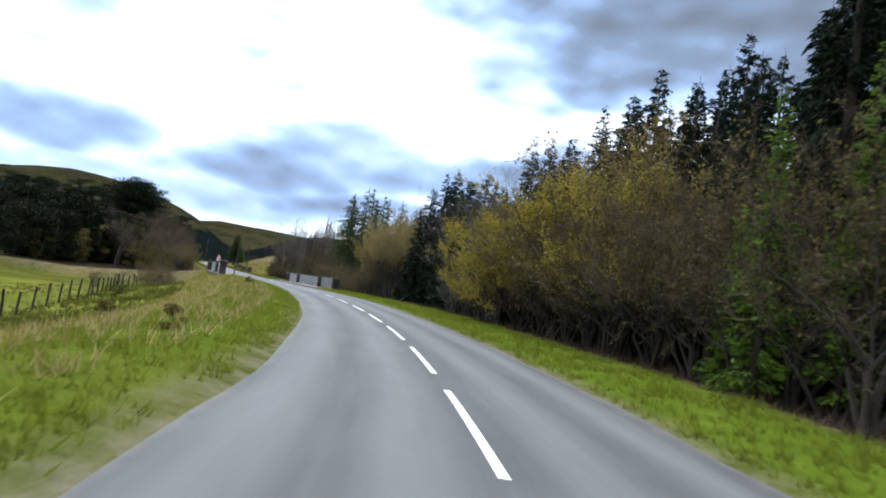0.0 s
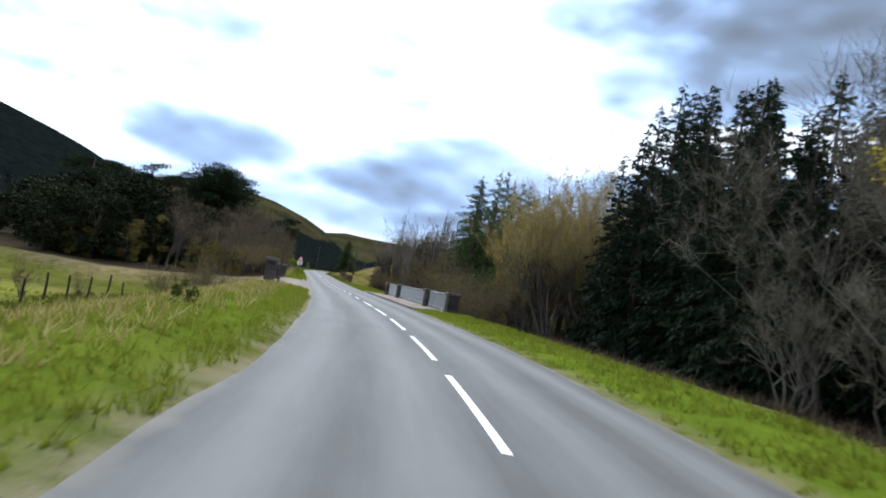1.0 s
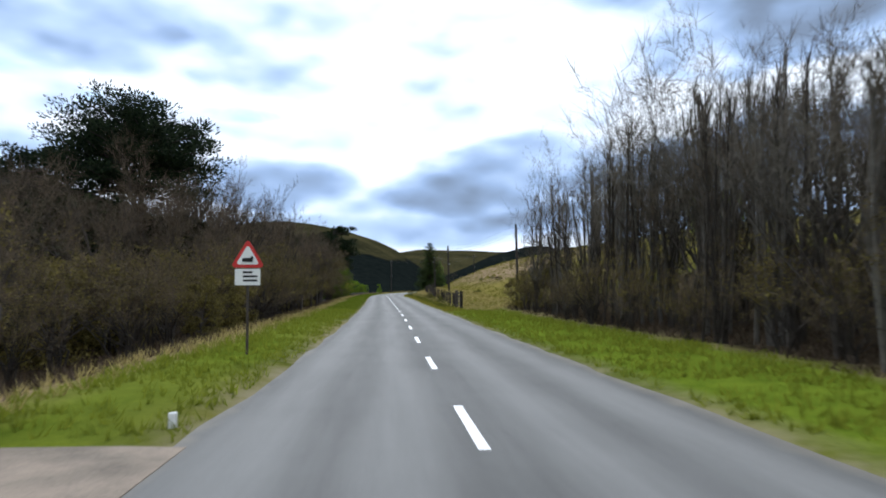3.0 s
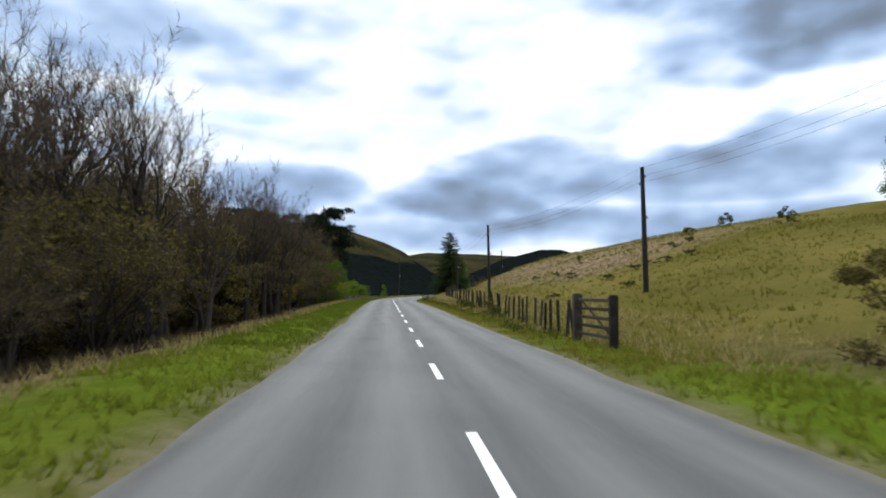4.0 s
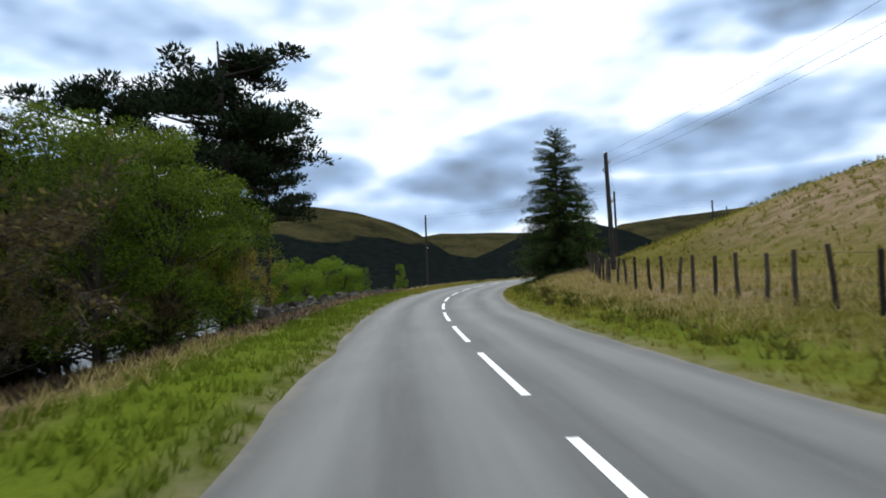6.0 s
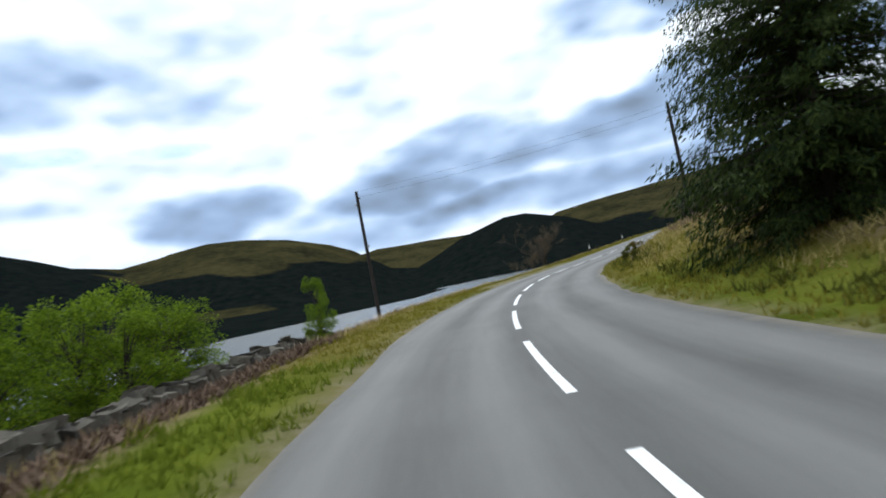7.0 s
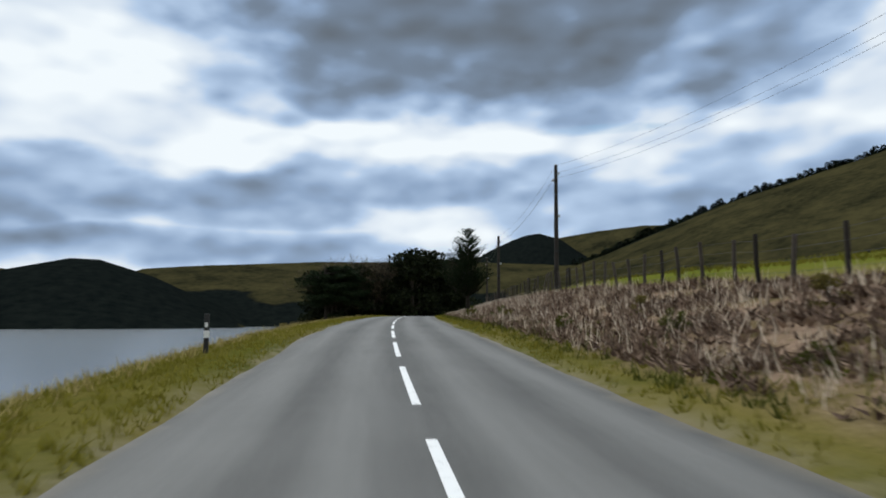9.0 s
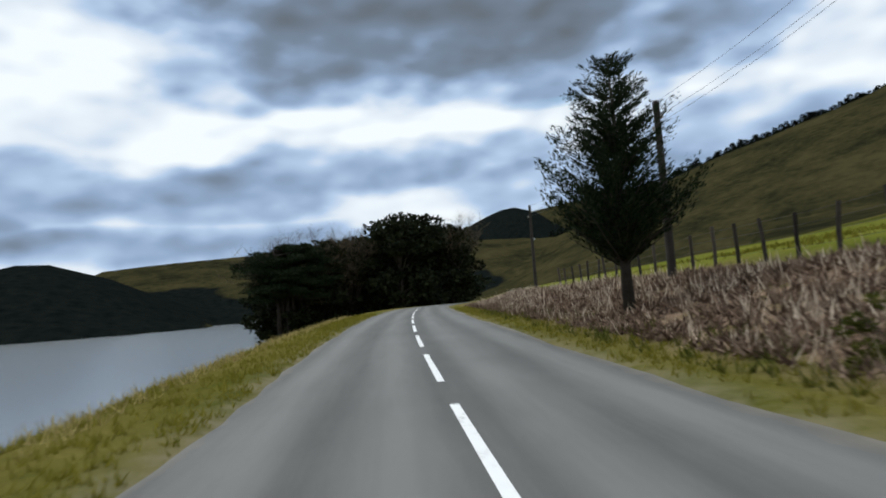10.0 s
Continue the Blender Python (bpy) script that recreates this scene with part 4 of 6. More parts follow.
def scots_pine(h, seed, bare=0.5, spread=0.3, tufts=26, lean=0.03, plate=1.0, flat=0.0):
    """Scots pine: tall bare stem, crooked limbs, flat clouds of needles."""
    rng = np.random.RandomState(seed)
    t, c = Mesh(), Mesh()
    lx, ly = rng.normal() * lean * h, rng.normal() * lean * h
    stem = [np.array((0, 0, -.3)), np.array((lx * .2, ly * .2, h * .3)), np.array((lx * .7, ly * .5, h * .6)), np.array((lx, ly, h * .95))]
    t.tube([tuple(p) for p in stem], [.020 * h, .016 * h, .012 * h, .003 * h], 8)
    P, D = [], []
    for k in range(tufts):
        f = bare + (0.93 - bare) * (k + rng.uniform(0, 1)) / tufts
        a = rng.uniform(0, 2 * np.pi)
        o = np.array([np.interp(f, (0, .3, .6, .95), [s[i] for s in stem]) for i in (0, 1)] + [f * h * 0.97])
        ln = h * spread * math.sin(min(1.0, (1.03 - f) / (1.03 - bare) * 1.2 + 0.25) * math.pi * 0.62) * rng.uniform(0.55, 1.1)
        d = np.array([math.cos(a), math.sin(a), rng.uniform(-0.10, 0.40)])
        e = o + d * ln
        mid = o + d * ln * 0.5 + (0, 0, -0.05 * ln)
        t.tube([tuple(o), tuple(mid), tuple(e)], [.0065 * h, .0045 * h, .002 * h], 4, cap=False)
        side = np.cross(d, (0, 0, 1.0))
        for j in range(6):
            q = o + (e - o) * (0.42 + 0.6 * j / 5.0) + side * rng.normal() * 0.20 * ln + (0, 0, rng.normal() * 0.03 * ln)
            m = 105
            g = rand_dir(rng, m)
            rr = h * rng.uniform(0.028, 0.052) * plate
            P.append(q + (0, 0, rr * .3) + g * rr * (1.5, 1.5, 0.55) * rng.uniform(0.2, 1, (m, 1)))
            D.append(g + (0, 0, 0.6))
    c.leaves(np.concatenate(P), np.concatenate(D), h * 0.019, h * 0.0075, rng)
    return t, c, NEEDLE_PINE, BARK_PINE


def pole_tree(h, seed, bark, twig, stems=3, twigs=5):
    """Thin young trees grown close: straight stems to the top, short steep side shoots."""
    rng = np.random.RandomState(seed)
    t, c = Mesh(), Mesh()
    P, D, L = [], [], []
    for k in range(stems):
        base = np.append(rng.normal(size=2) * 0.35, -0.2)
        hh = h * rng.uniform(0.72, 1.0)
        tip = base + np.append(rng.normal(size=2) * 0.035 * h, hh)
        mid = (base + tip) / 2 + np.append(rng.normal(size=2) * 0.018 * h, 0)
        r0 = h * rng.uniform(0.0052, 0.0085)
        t.tube([tuple(base), tuple((base + mid) / 2), tuple(mid), tuple((mid + tip) / 2), tuple(tip)], [r0 * 1.2, r0, r0 * .85, r0 * .6, r0 * .2], 5, cap=False)
        for j in range(26):
            f = rng.uniform(0.22, 0.97)
            o = base + (mid - base) * f * 2 if f < .5 else mid + (tip - mid) * (f - .5) * 2
            d = np.append(rng.normal(size=2) * 0.34, 1.0)
            d /= np.linalg.norm(d)
            ln = h * rng.uniform(0.06, 0.17) * (1.15 - 0.6 * f)
            e = o + d * ln
            t.tube([tuple(o), tuple((o + e) / 2 + rng.normal(size=3) * .03 * ln), tuple(e)], [r0 * .36, r0 * .25, r0 * .1], 3, cap=False)
            P.append(o + np.outer(rng.uniform(0.2, 1.0, twigs), e - o))
            D.append(d + rng.normal(size=(twigs, 3)) * 0.38 + (0, 0, 0.3))
            L.append(np.full(twigs, h * 0.055))
    P, D, L = np.concatenate(P), np.concatenate(D), np.concatenate(L)
    c.leaves(P, D, L, h * 0.0016, rng, 3)
    return t, c, twig, bark


class Kind:
    """A kind of tree: a few grown shapes, planted again and again at their own size."""

    def __init__(self, name, category, label, group, height, shapes, crown="crown", level=100):
        self.name, self.category, self.label, self.group, self.h, self.crown = name, category, label, group, height, crown
        self.shapes, self.tops = [], []
        for sh in shapes:
            self.tops.append(float(np.percentile([v[2] for v in sh[1].v], level)))
            row = [("trunk", sh[0].data("trunk", sh[3], True)), (crown, sh[1].data(crown, sh[2]))]
            if len(sh) > 4:
                row.append(("foliage", sh[4].data("foliage", sh[5])))
            self.shapes.append(row)
        self.count = 0

    def plant(self, p, h, turn, wide=1.0, shape=None, label="", dip=0.08):
        shape = self.count % len(self.shapes) if shape is None else shape
        k = h / self.tops[shape]
        m = pose(p[0], p[1], p[2] - dip, 0, 0, turn) @ Matrix.Diagonal((k * wide, k * wide, k, 1))
        ob = thing(self.name, m, label or self.label, self.category, self.group)
        for nm, data in self.shapes[shape]:
            part(nm, data, None, ob)
        self.count += 1
        return ob


rng = np.random.RandomState(21)
SPRUCE = Kind("spruce_tree", "tree", "tall dark green spruce in a dense roadside wood", "dark spruces", 16.0,
              [spruce(16, 2.6, 1, NEEDLE_SPRUCE, 0.03, 0.42, 3.6, 0.32, 0.72, hang=0.6), spruce(16, 2.3, 2, NEEDLE_SPRUCE, 0.04, 0.5, 3.6, 0.4, 0.72, hang=0.6), spruce(16, 2.9, 3, NEEDLE_SPRUCE, 0.03, 0.38, 3.6, 0.34, 0.72, hang=0.6)])
FAR_SPRUCE = Kind("far_spruce", "tree", "dark conifer on a distant wooded slope", "far conifers", 14.0,
                  [spruce(14, 2.6, 14, NEEDLE_SPRUCE, 0.05, 0.25, 0.25, 0.3, 3.0, 1.8)])
GREEN_LARCH = Kind("young_larch", "tree", "slender larch with fresh bright green needles beside the verge", "young larches", 9.0,
                   [spruce(9, 1.9, 5, NEEDLE_GREEN, 0.07, 0.15, 1.9, 0.4, 0.75), spruce(9, 2.1, 6, NEEDLE_GREEN, 0.05, 0.15, 1.9, 0.4, 0.75)])
LARCH = Kind("larch_tree", "tree", "tall drooping larch with dark trunk and green needles", "larches", 17.0,
             [spruce(17, 3.0, 7, NEEDLE_LARCH, 0.36, 0.75, 2.6, 0.7, 0.6, slim=0.32, hang=0.8), spruce(17, 2.6, 8, NEEDLE_LARCH, 0.4, 0.8, 2.6, 0.75, 0.6, slim=0.32, hang=0.8), spruce(17, 3.3, 9, NEEDLE_LARCH, 0.42, 0.7, 2.6, 0.7, 0.6, slim=0.32, hang=0.8)])
LONE_SPRUCE = Kind("roadside_conifer", "tree", "dense dark green conifer standing alone on the road bank", "lone conifers", 10.0,
                   [spruce(10, 2.5, 10, NEEDLE_DEEP, 0.03, 0.24, 10.0, 0.42, 0.30, 0.42, slim=0.32, taper=0.48, hang=0.9)])
BUSHY_PINE = Kind("young_pine", "tree", "dark bushy young pine with upswept branches on the bank", "lone conifers", 8.0,
                  [spruce(8, 1.55, 12, NEEDLE_PINE, 0.19, -0.9, 8.0, 0.5, 0.5, 0.45, slim=0.36, taper=0.5)])
PINE = Kind("scots_pine", "tree", "tall scots pine with bare trunk and flat dark crown", "scots pines", 16.0,
            [scots_pine(16, 31, 0.50, 0.32, 25, 0.03, 0.95), scots_pine(16, 32, 0.48, 0.30, 25, 0.03, 0.95), scots_pine(16, 33, 0.52, 0.32, 24, 0.03, 0.95)])
ROUND_PINE = Kind("spreading_pine", "tree", "old scots pine with wide domed dark crown over bare limbs", "scots pines", 16.0,
                  [scots_pine(16, 35, 0.60, 0.36, 60, 0.015, 1.35)])
BARE = Kind("bare_tree", "tree", "leafless brown broadleaf tree with fine upright twigs", "bare trees", 10.0,
            [bare_tree(10, 41, BARK_DARK, TWIG_BROWN), bare_tree(10, 42, BARK_DARK, TWIG_BROWN, width=0.35), bare_tree(10, 43, BARK_DARK, TWIG_BROWN, width=0.55)], level=97)
GREY_BARE = Kind("grey_bare_tree", "tree", "leafless grey broadleaf tree with pale twigs", "bare trees", 10.0,
                 [bare_tree(10, 45, BARK_GREY, TWIG_GREY, width=0.4), bare_tree(10, 46, BARK_GREY, TWIG_GREY, stems=4, width=0.4)], level=97)
BUD_BUSH = Kind("budding_bush", "bush", "tall yellow-green budding willow bush at the wood's edge", "budding bushes", 8.0,
                [bare_tree(8, 51, BARK_DARK, TWIG_BROWN, LEAF_YELLOW, 6, 0.5, 20, 15000, leaf_size=0.10), bare_tree(8, 52, BARK_DARK, TWIG_BROWN, LEAF_YELLOW, 7, 0.6, 20, 15000, leaf_size=0.085)], level=97)
OCHRE_BUSH = Kind("ochre_bush", "bush", "tall ochre budding bush with many thin stems", "budding bushes", 8.0,
                  [bare_tree(8, 54, BARK_GREY, TWIG_PALE, LEAF_ORANGE, 7, 0.4, 18, 9000, leaf_size=0.09), bare_tree(8, 55, BARK_GREY, TWIG_PALE, LEAF_ORANGE, 6, 0.4, 18, 8000, leaf_size=0.09)], level=97)
BROWN_BUSH = Kind("brown_bush", "bush", "tangled leafless brown bush of many thin stems", "brown bushes", 6.0,
                  [bare_tree(6, 57, BARK_DARK, TWIG_BROWN, LEAF_OLIVE, 8, 0.6, 17, 2000, leaf_size=0.11), bare_tree(6, 58, BARK_DARK, TWIG_BROWN, LEAF_OLIVE, 8, 0.7, 17, 500, leaf_size=0.1)], level=97)
PALE_BUSH = Kind("pale_bush", "bush", "tall pale leafless willow bush with thin spreading stems", "brown bushes", 8.0,
                 [bare_tree(8, 88, BARK_GREY, TWIG_PALE, None, 6, 0.35, 20, lift=0.4, lean_by=0.16), bare_tree(8, 89, BARK_DARK, TWIG_PALE, LEAF_YELLOW, 5, 0.35, 20, 900, lift=0.4, lean_by=0.16, leaf_size=0.09)], level=97)
GREY_BUSH = Kind("grey_bush", "bush", "tangled leafless grey bush of thin pale stems", "brown bushes", 6.0,
                 [bare_tree(6, 61, BARK_GREY, TWIG_GREY, None, 8, 0.6, 20)], level=97)
TALL_BARE = Kind("tall_bare_tree", "tree", "tall leafless tree with a clear trunk and limbs fanning upward", "bare trees", 16.0,
                 [bare_tree(16, 91, BARK_DARK, TWIG_BROWN, width=0.30, twigs=15, lift=0.5, fork=0.36, twig_len=0.05, reach=0.30),
                  bare_tree(16, 92, BARK_DARK, TWIG_BROWN, width=0.26, twigs=15, lift=0.55, fork=0.40, twig_len=0.05, reach=0.30),
                  bare_tree(16, 93, BARK_DARK, TWIG_BROWN, width=0.34, twigs=15, lift=0.45, fork=0.34, twig_len=0.05, reach=0.30)], level=98)
STEM_TREE = Kind("thin_stemmed_tree", "tree", "thin upright leafless tree with several grey stems in a grove", "grove trees", 10.0,
                 [pole_tree(10, 81, BARK_GREY, TWIG_GREY, 5), pole_tree(10, 82, BARK_DARK, TWIG_BROWN, 5), pole_tree(10, 83, BARK_GREY, TWIG_BROWN, 6), bare_tree(10, 84, BARK_DARK, TWIG_GREY, None, 4, 0.2, 9, lift=0.55, lean_by=0.07, reach=0.36, twig_len=0.06), bare_tree(10, 82, BARK_DARK, TWIG_BROWN, None, 3, 0.22, 10, lift=0.5, lean_by=0.09, reach=0.36, twig_len=0.06)], level=97)
DOME_TREE = Kind("domed_tree", "tree", "leafless brown tree with a dense domed crown on a short trunk", "bare trees", 10.0,
                 [bare_tree(10, 85, BARK_DARK, TWIG_BROWN, LEAF_OLIVE, 1, 0.75, 34, 1500, lift=0.05, fork=0.26, twig_len=0.08, leaf_size=0.16),
                  bare_tree(10, 86, BARK_DARK, TWIG_BROWN, LEAF_OLIVE, 1, 0.7, 34, 1500, lift=0.08, fork=0.24, twig_len=0.08, leaf_size=0.16)], level=97)
OLIVE_BUSH = Kind("olive_bush", "bush", "broad olive-green shrub among the trees", "shrubs", 5.0,
                  [leaf_tree(5, 2.2, 63, LEAF_OLIVE, BARK_DARK, 5200, 0.08, 0.17), leaf_tree(5, 2.4, 64, LEAF_OLIVE, BARK_DARK, 5200, 0.05, 0.17)])
BRIGHT_BUSH = Kind("bright_shrub", "bush", "bright green young-leaved shrub near the water", "green shrubs", 4.0,
                   [leaf_tree(4, 2.1, 66, LEAF_BRIGHT, BARK_DARK, 11000, 0.04, 0.10, 64), leaf_tree(4, 1.8, 67, LEAF_BRIGHT, BARK_DARK, 10000, 0.05, 0.10, 56)])
GREEN_TREE = Kind("green_tree", "tree", "fresh green broadleaf tree in young leaf by the roadside", "green trees", 9.0,
                  [leaf_tree(9, 2.7, 68, LEAF_FRESH, BARK_DARK, 19000, 0.1, 0.13, 60), leaf_tree(9, 3.0, 69, LEAF_FRESH, BARK_DARK, 19000, 0.08, 0.13, 60)])
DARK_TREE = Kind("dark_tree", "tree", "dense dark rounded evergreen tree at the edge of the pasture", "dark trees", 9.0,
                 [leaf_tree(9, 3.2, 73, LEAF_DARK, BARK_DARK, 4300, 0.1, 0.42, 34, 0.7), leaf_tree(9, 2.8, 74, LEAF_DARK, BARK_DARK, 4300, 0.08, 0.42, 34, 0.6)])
GORSE = Kind("low_bush", "bush", "small dark rounded bush on the bank", "low bushes", 1.2,
             [leaf_tree(1.2, 0.6, 71, LEAF_OLIVE, BARK_DARK, 1500, 0.05, 0.09, 16), leaf_tree(1.2, 0.7, 72, GRASS_DARK, BARK_DARK, 1500, 0.05, 0.09, 16)])

TUSSOCK = Kind("rush_clump", "shrub", "low dark clump of rushes on rough pasture", "rush clumps", 1.2,
               [leaf_tree(1.2, 0.6, 75, GRASS_DARK, BARK_DARK, 1500, 0.05, 0.09, 16), leaf_tree(1.2, 0.7, 76, LITTER, BARK_DARK, 1500, 0.05, 0.09, 16)])


def row(kind, places, taller=0.0):
    """Plants a kind at (s, u, height[, width]) beside the road."""
    for q in places:
        s, u, h = q[:3]
        p = spot(s, u)
        kind.plant(p, h + taller, rng.uniform(0, 360), q[3] if len(q) > 3 else 1.0)


# ---- wood on the right before the bridge ----
row(SPRUCE, [(3.07, 13.34, 17.43), (4.28, 12.01, 17.52), (7.95, 13.1, 16.21), (11.72, 12.76, 17.34), (15.66, 13.21, 16.34), (17.44, 13.49, 16.65), (20.07, 13.59, 16.72), (23.57, 11.92, 11.77), (26.49, 13.6, 12.54), (30.63, 12.67, 12.24), (34.12, 12.86, 12.03), (38.03, 12.46, 13.21), (40.77, 12.06, 11.63), (43.31, 12.87, 13.74), (47.39, 12.55, 12.28), (50.73, 12.43, 11.32), (52.25, 12.81, 12.62), (56.06, 12.84, 12.58), (60.75, 12.41, 10.19), (61.65, 12.12, 9.17), (66.23, 12.58, 8.93), (68.58, 13.86, 10.41)])
row(SPRUCE, [(4.44, 17.96, 16.52), (7.66, 18.92, 16.2), (10.32, 17.34, 17.5), (13, 18.54, 16.72), (16.76, 19.71, 16.44), (22.29, 19.36, 16.6), (23.19, 17.18, 17.53), (27.93, 17.16, 16), (31.17, 19.83, 17.71), (34.54, 17.3, 14.51), (39.71, 18.8, 16.28), (43.86, 18.68, 15.74), (45.66, 19.31, 14.55), (49.19, 17.82, 14.42), (52, 18.83, 16.65), (56.31, 19.6, 15.31), (59.62, 17.17, 13.24), (64.88, 18.43, 13.85), (69.03, 18.36, 13.86), (70.99, 19.76, 13.24), (74.24, 17.24, 10.75), (78.01, 19.16, 11.03), (80.84, 19.11, 12.35), (85.45, 17.74, 12.67)])
row(SPRUCE, [(48.5, 17, 15.2, 0.85), (45, 17, 17.1, 0.85), (39.5, 17, 14.8, 0.85), (37, 17, 15, 0.85), (34.5, 17, 16.7, 0.85), (31, 17, 14.8, 0.85), (27.5, 17, 16.1, 0.85), (89.4, 17.91, 14.13), (93.32, 17.19, 14.83)])
row(SPRUCE, [(1.88, 26.36, 18.2), (3.84, 27.21, 18.73), (8.14, 24.89, 16.89), (14.25, 25.62, 17.73), (21.99, 25.77, 16.06), (23.4, 25.96, 17.81), (31.52, 24.71, 17.06), (35.2, 28.19, 17.77), (41.98, 27.74, 16.09), (46.69, 28.9, 17.01), (50.61, 26.9, 18.77), (56.31, 28.42, 18.62), (59.85, 27.51, 18.88), (64.15, 26.27, 16.69), (70.25, 25.23, 16.81), (73.91, 26.04, 16.25), (81.95, 26.28, 16.51), (86.07, 28.63, 16.6), (88.32, 28.08, 15.47), (95.25, 28.54, 16.51)])
row(SPRUCE, [(9, 10.5, 14), (16, 11, 15), (70, 10.5, 11), (73, 9.6, 10.4), (76, 11.5, 12.48), (79.5, 13.5, 13.26), (75.5, 15.3, 13), (81.5, 12, 11.5), (84, 15, 12), (71.5, 12.5, 11.7), (77.5, 9.8, 9.1), (68, 12, 11), (65, 13, 10.92), (60.5, 10, 8.32), (63, 9.6, 9.5), (65.5, 10.2, 10), (68, 9.8, 10)])
row(GREEN_LARCH, [(12.6, 7.4, 7.2, 0.62), (15.2, 7.9, 4.6, 0.6), (10.6, 8.6, 8, 0.6)])
row(BROWN_BUSH, [(8.77, 7.79, 6.08), (10.39, 8.13, 5.42), (12.53, 8.28, 5.89), (14.36, 7.99, 5.55), (17.59, 8.06, 4.51), (19.86, 7.68, 5.89), (21.2, 8.35, 5.47), (24.87, 8.12, 6.27), (25.52, 7.99, 5.44), (28.22, 8.17, 4.68), (30.5, 8.04, 4.5), (33.87, 8.25, 4.91), (35.14, 8.12, 5.82), (38.46, 8.02, 4.47), (19.11, 10.94, 8.03), (22.72, 10.55, 7.56), (26.66, 9.84, 7.6), (28.37, 9.86, 8.66), (32.16, 10.89, 8.53), (34.75, 9.66, 8.32), (38.75, 9.73, 7.53), (41.05, 10.91, 9.17)])
row(BUD_BUSH, [(42.5, 8.2, 6.2, 1.1), (40, 8.5, 6.5, 1.1), (45, 8.8, 5.6, 1.1), (37.5, 9.4, 7.0), (34.5, 8.8, 6.7), (32, 9.6, 7.8), (29.5, 9.2, 7.2), (27, 10, 7.2), (41, 7.4, 4.2, 1.1), (44, 7.4, 3.8, 1.1)])
row(OCHRE_BUSH, [(34, 12, 9.6), (38, 12.5, 9.4)])
row(GREY_BUSH, [(49.93, 8.52, 3.3), (52.63, 8.25, 3.24), (57.09, 8.39, 3.07)])
row(GREY_BARE, [(51.89, 10.08, 8.3), (54.75, 10.43, 8.44), (55.8, 11.55, 9.6), (59.02, 10.23, 7.11)])
row(PALE_BUSH, [(81.96, 8.68, 7.43), (83.78, 9.07, 7.22), (85.35, 9.12, 7.54), (86.18, 9.28, 7.58), (87.38, 9, 7.48), (89.53, 8.81, 7.27), (81.56, 10.86, 8.14), (83.19, 10.5, 7.84), (85.36, 11.34, 8.3), (86.34, 12.61, 9.81), (88.08, 10.86, 8.02)])
row(BROWN_BUSH, [(83.24, 7.51, 3.48), (86.14, 7.64, 3.83), (88.05, 8, 3.36), (91.2, 7.83, 3.52), (92.21, 7.84, 3.91)])
row(OCHRE_BUSH, [(89.5, 10.2, 7.4, .75), (91.5, 11, 9.0, .75), (90.5, 12.8, 9.3, .8), (93, 12.6, 9.6, .75), (91, 9.4, 6.6, .7), (88, 11.6, 8.5, .8)])
row(LARCH, [(110, 13.5, 11.29), (113.5, 16, 13), (118, 14, 13.5), (121, 17.5, 14), (124.5, 14.5, 14.5), (128, 17, 15.5), (131, 14, 15), (134.5, 16.5, 15.75), (139, 17.5, 13.65), (145.5, 16.9, 16.54), (143, 20, 14.96), (149, 18.5, 16.8), (137, 21, 15.23), (127, 21, 15.75), (152, 21, 15.75), (141, 14, 15, 1.3), (136.5, 13.5, 14.5, 1.2), (147, 15, 15, 1.2)])
row(SPRUCE, [(99.82, 25.92, 12.46, 1.25), (102.53, 22.26, 12.58, 1.25), (105.31, 21.79, 14.11, 1.25), (108.44, 22.35, 12.9, 1.25), (111.21, 25.95, 12.59, 1.25), (115.96, 21.84, 13.44, 1.25), (117.71, 22.61, 12.34, 1.25), (122.12, 21.74, 13.64, 1.25), (124.88, 22.44, 12.14, 1.25), (126.1, 22.38, 10.49, 1.25), (129.17, 21.29, 13.62, 1.25), (133.24, 24.22, 11.57, 1.25), (135.87, 24, 12.45, 1.25), (139.03, 21.51, 11.23, 1.25), (142.4, 21.52, 11.71, 1.25), (145.76, 23.76, 12.64, 1.25), (149.12, 25.81, 12, 1.25)])
row(DARK_TREE, [(99.05, 20.54, 9.82, 1.2), (101.02, 19.56, 8.89, 1.2), (103.88, 21.55, 8.52, 1.2), (107.61, 20.75, 9.86, 1.2), (111.75, 19.52, 9.61, 1.2), (112.85, 18.41, 8.98, 1.2), (116.64, 21.89, 10.38, 1.2), (120.48, 19.9, 7.15, 1.2), (123.26, 20.22, 9.03, 1.2), (126.36, 18.65, 9, 1.2), (130.76, 21.83, 9.79, 1.2), (134.21, 18.37, 8.82, 1.2), (136.43, 19.25, 9.62, 1.2), (138.57, 21.01, 9.63, 1.2), (142.17, 19.01, 8.86, 1.2), (146.59, 21.09, 8.75, 1.2), (148.51, 19.4, 7.76, 1.2)])
row(BROWN_BUSH, [(99.97, 8.79, 5.71), (101.34, 10.14, 6.11), (103.26, 9.26, 5.41), (105.12, 9.46, 5.78), (108.18, 9.71, 5.72), (109.69, 9.69, 6), (111.31, 9.79, 5.31), (113.56, 8.95, 5.4), (115.95, 9.46, 6.26), (117.42, 9.84, 5.9), (119.56, 8.78, 5.58), (120.21, 9.33, 5.37), (122.64, 9.71, 5.17), (124.06, 10.02, 6.18), (126.19, 8.83, 6.19), (127.98, 10.15, 6.31), (130.84, 9.67, 5.23), (131.86, 9.69, 5.45), (134.18, 9.96, 6.23), (136.56, 9.73, 6.35), (137.7, 9.02, 4.58), (140.45, 9.2, 4.44), (99.87, 12.63, 4.94), (101.63, 12.19, 5.72)])
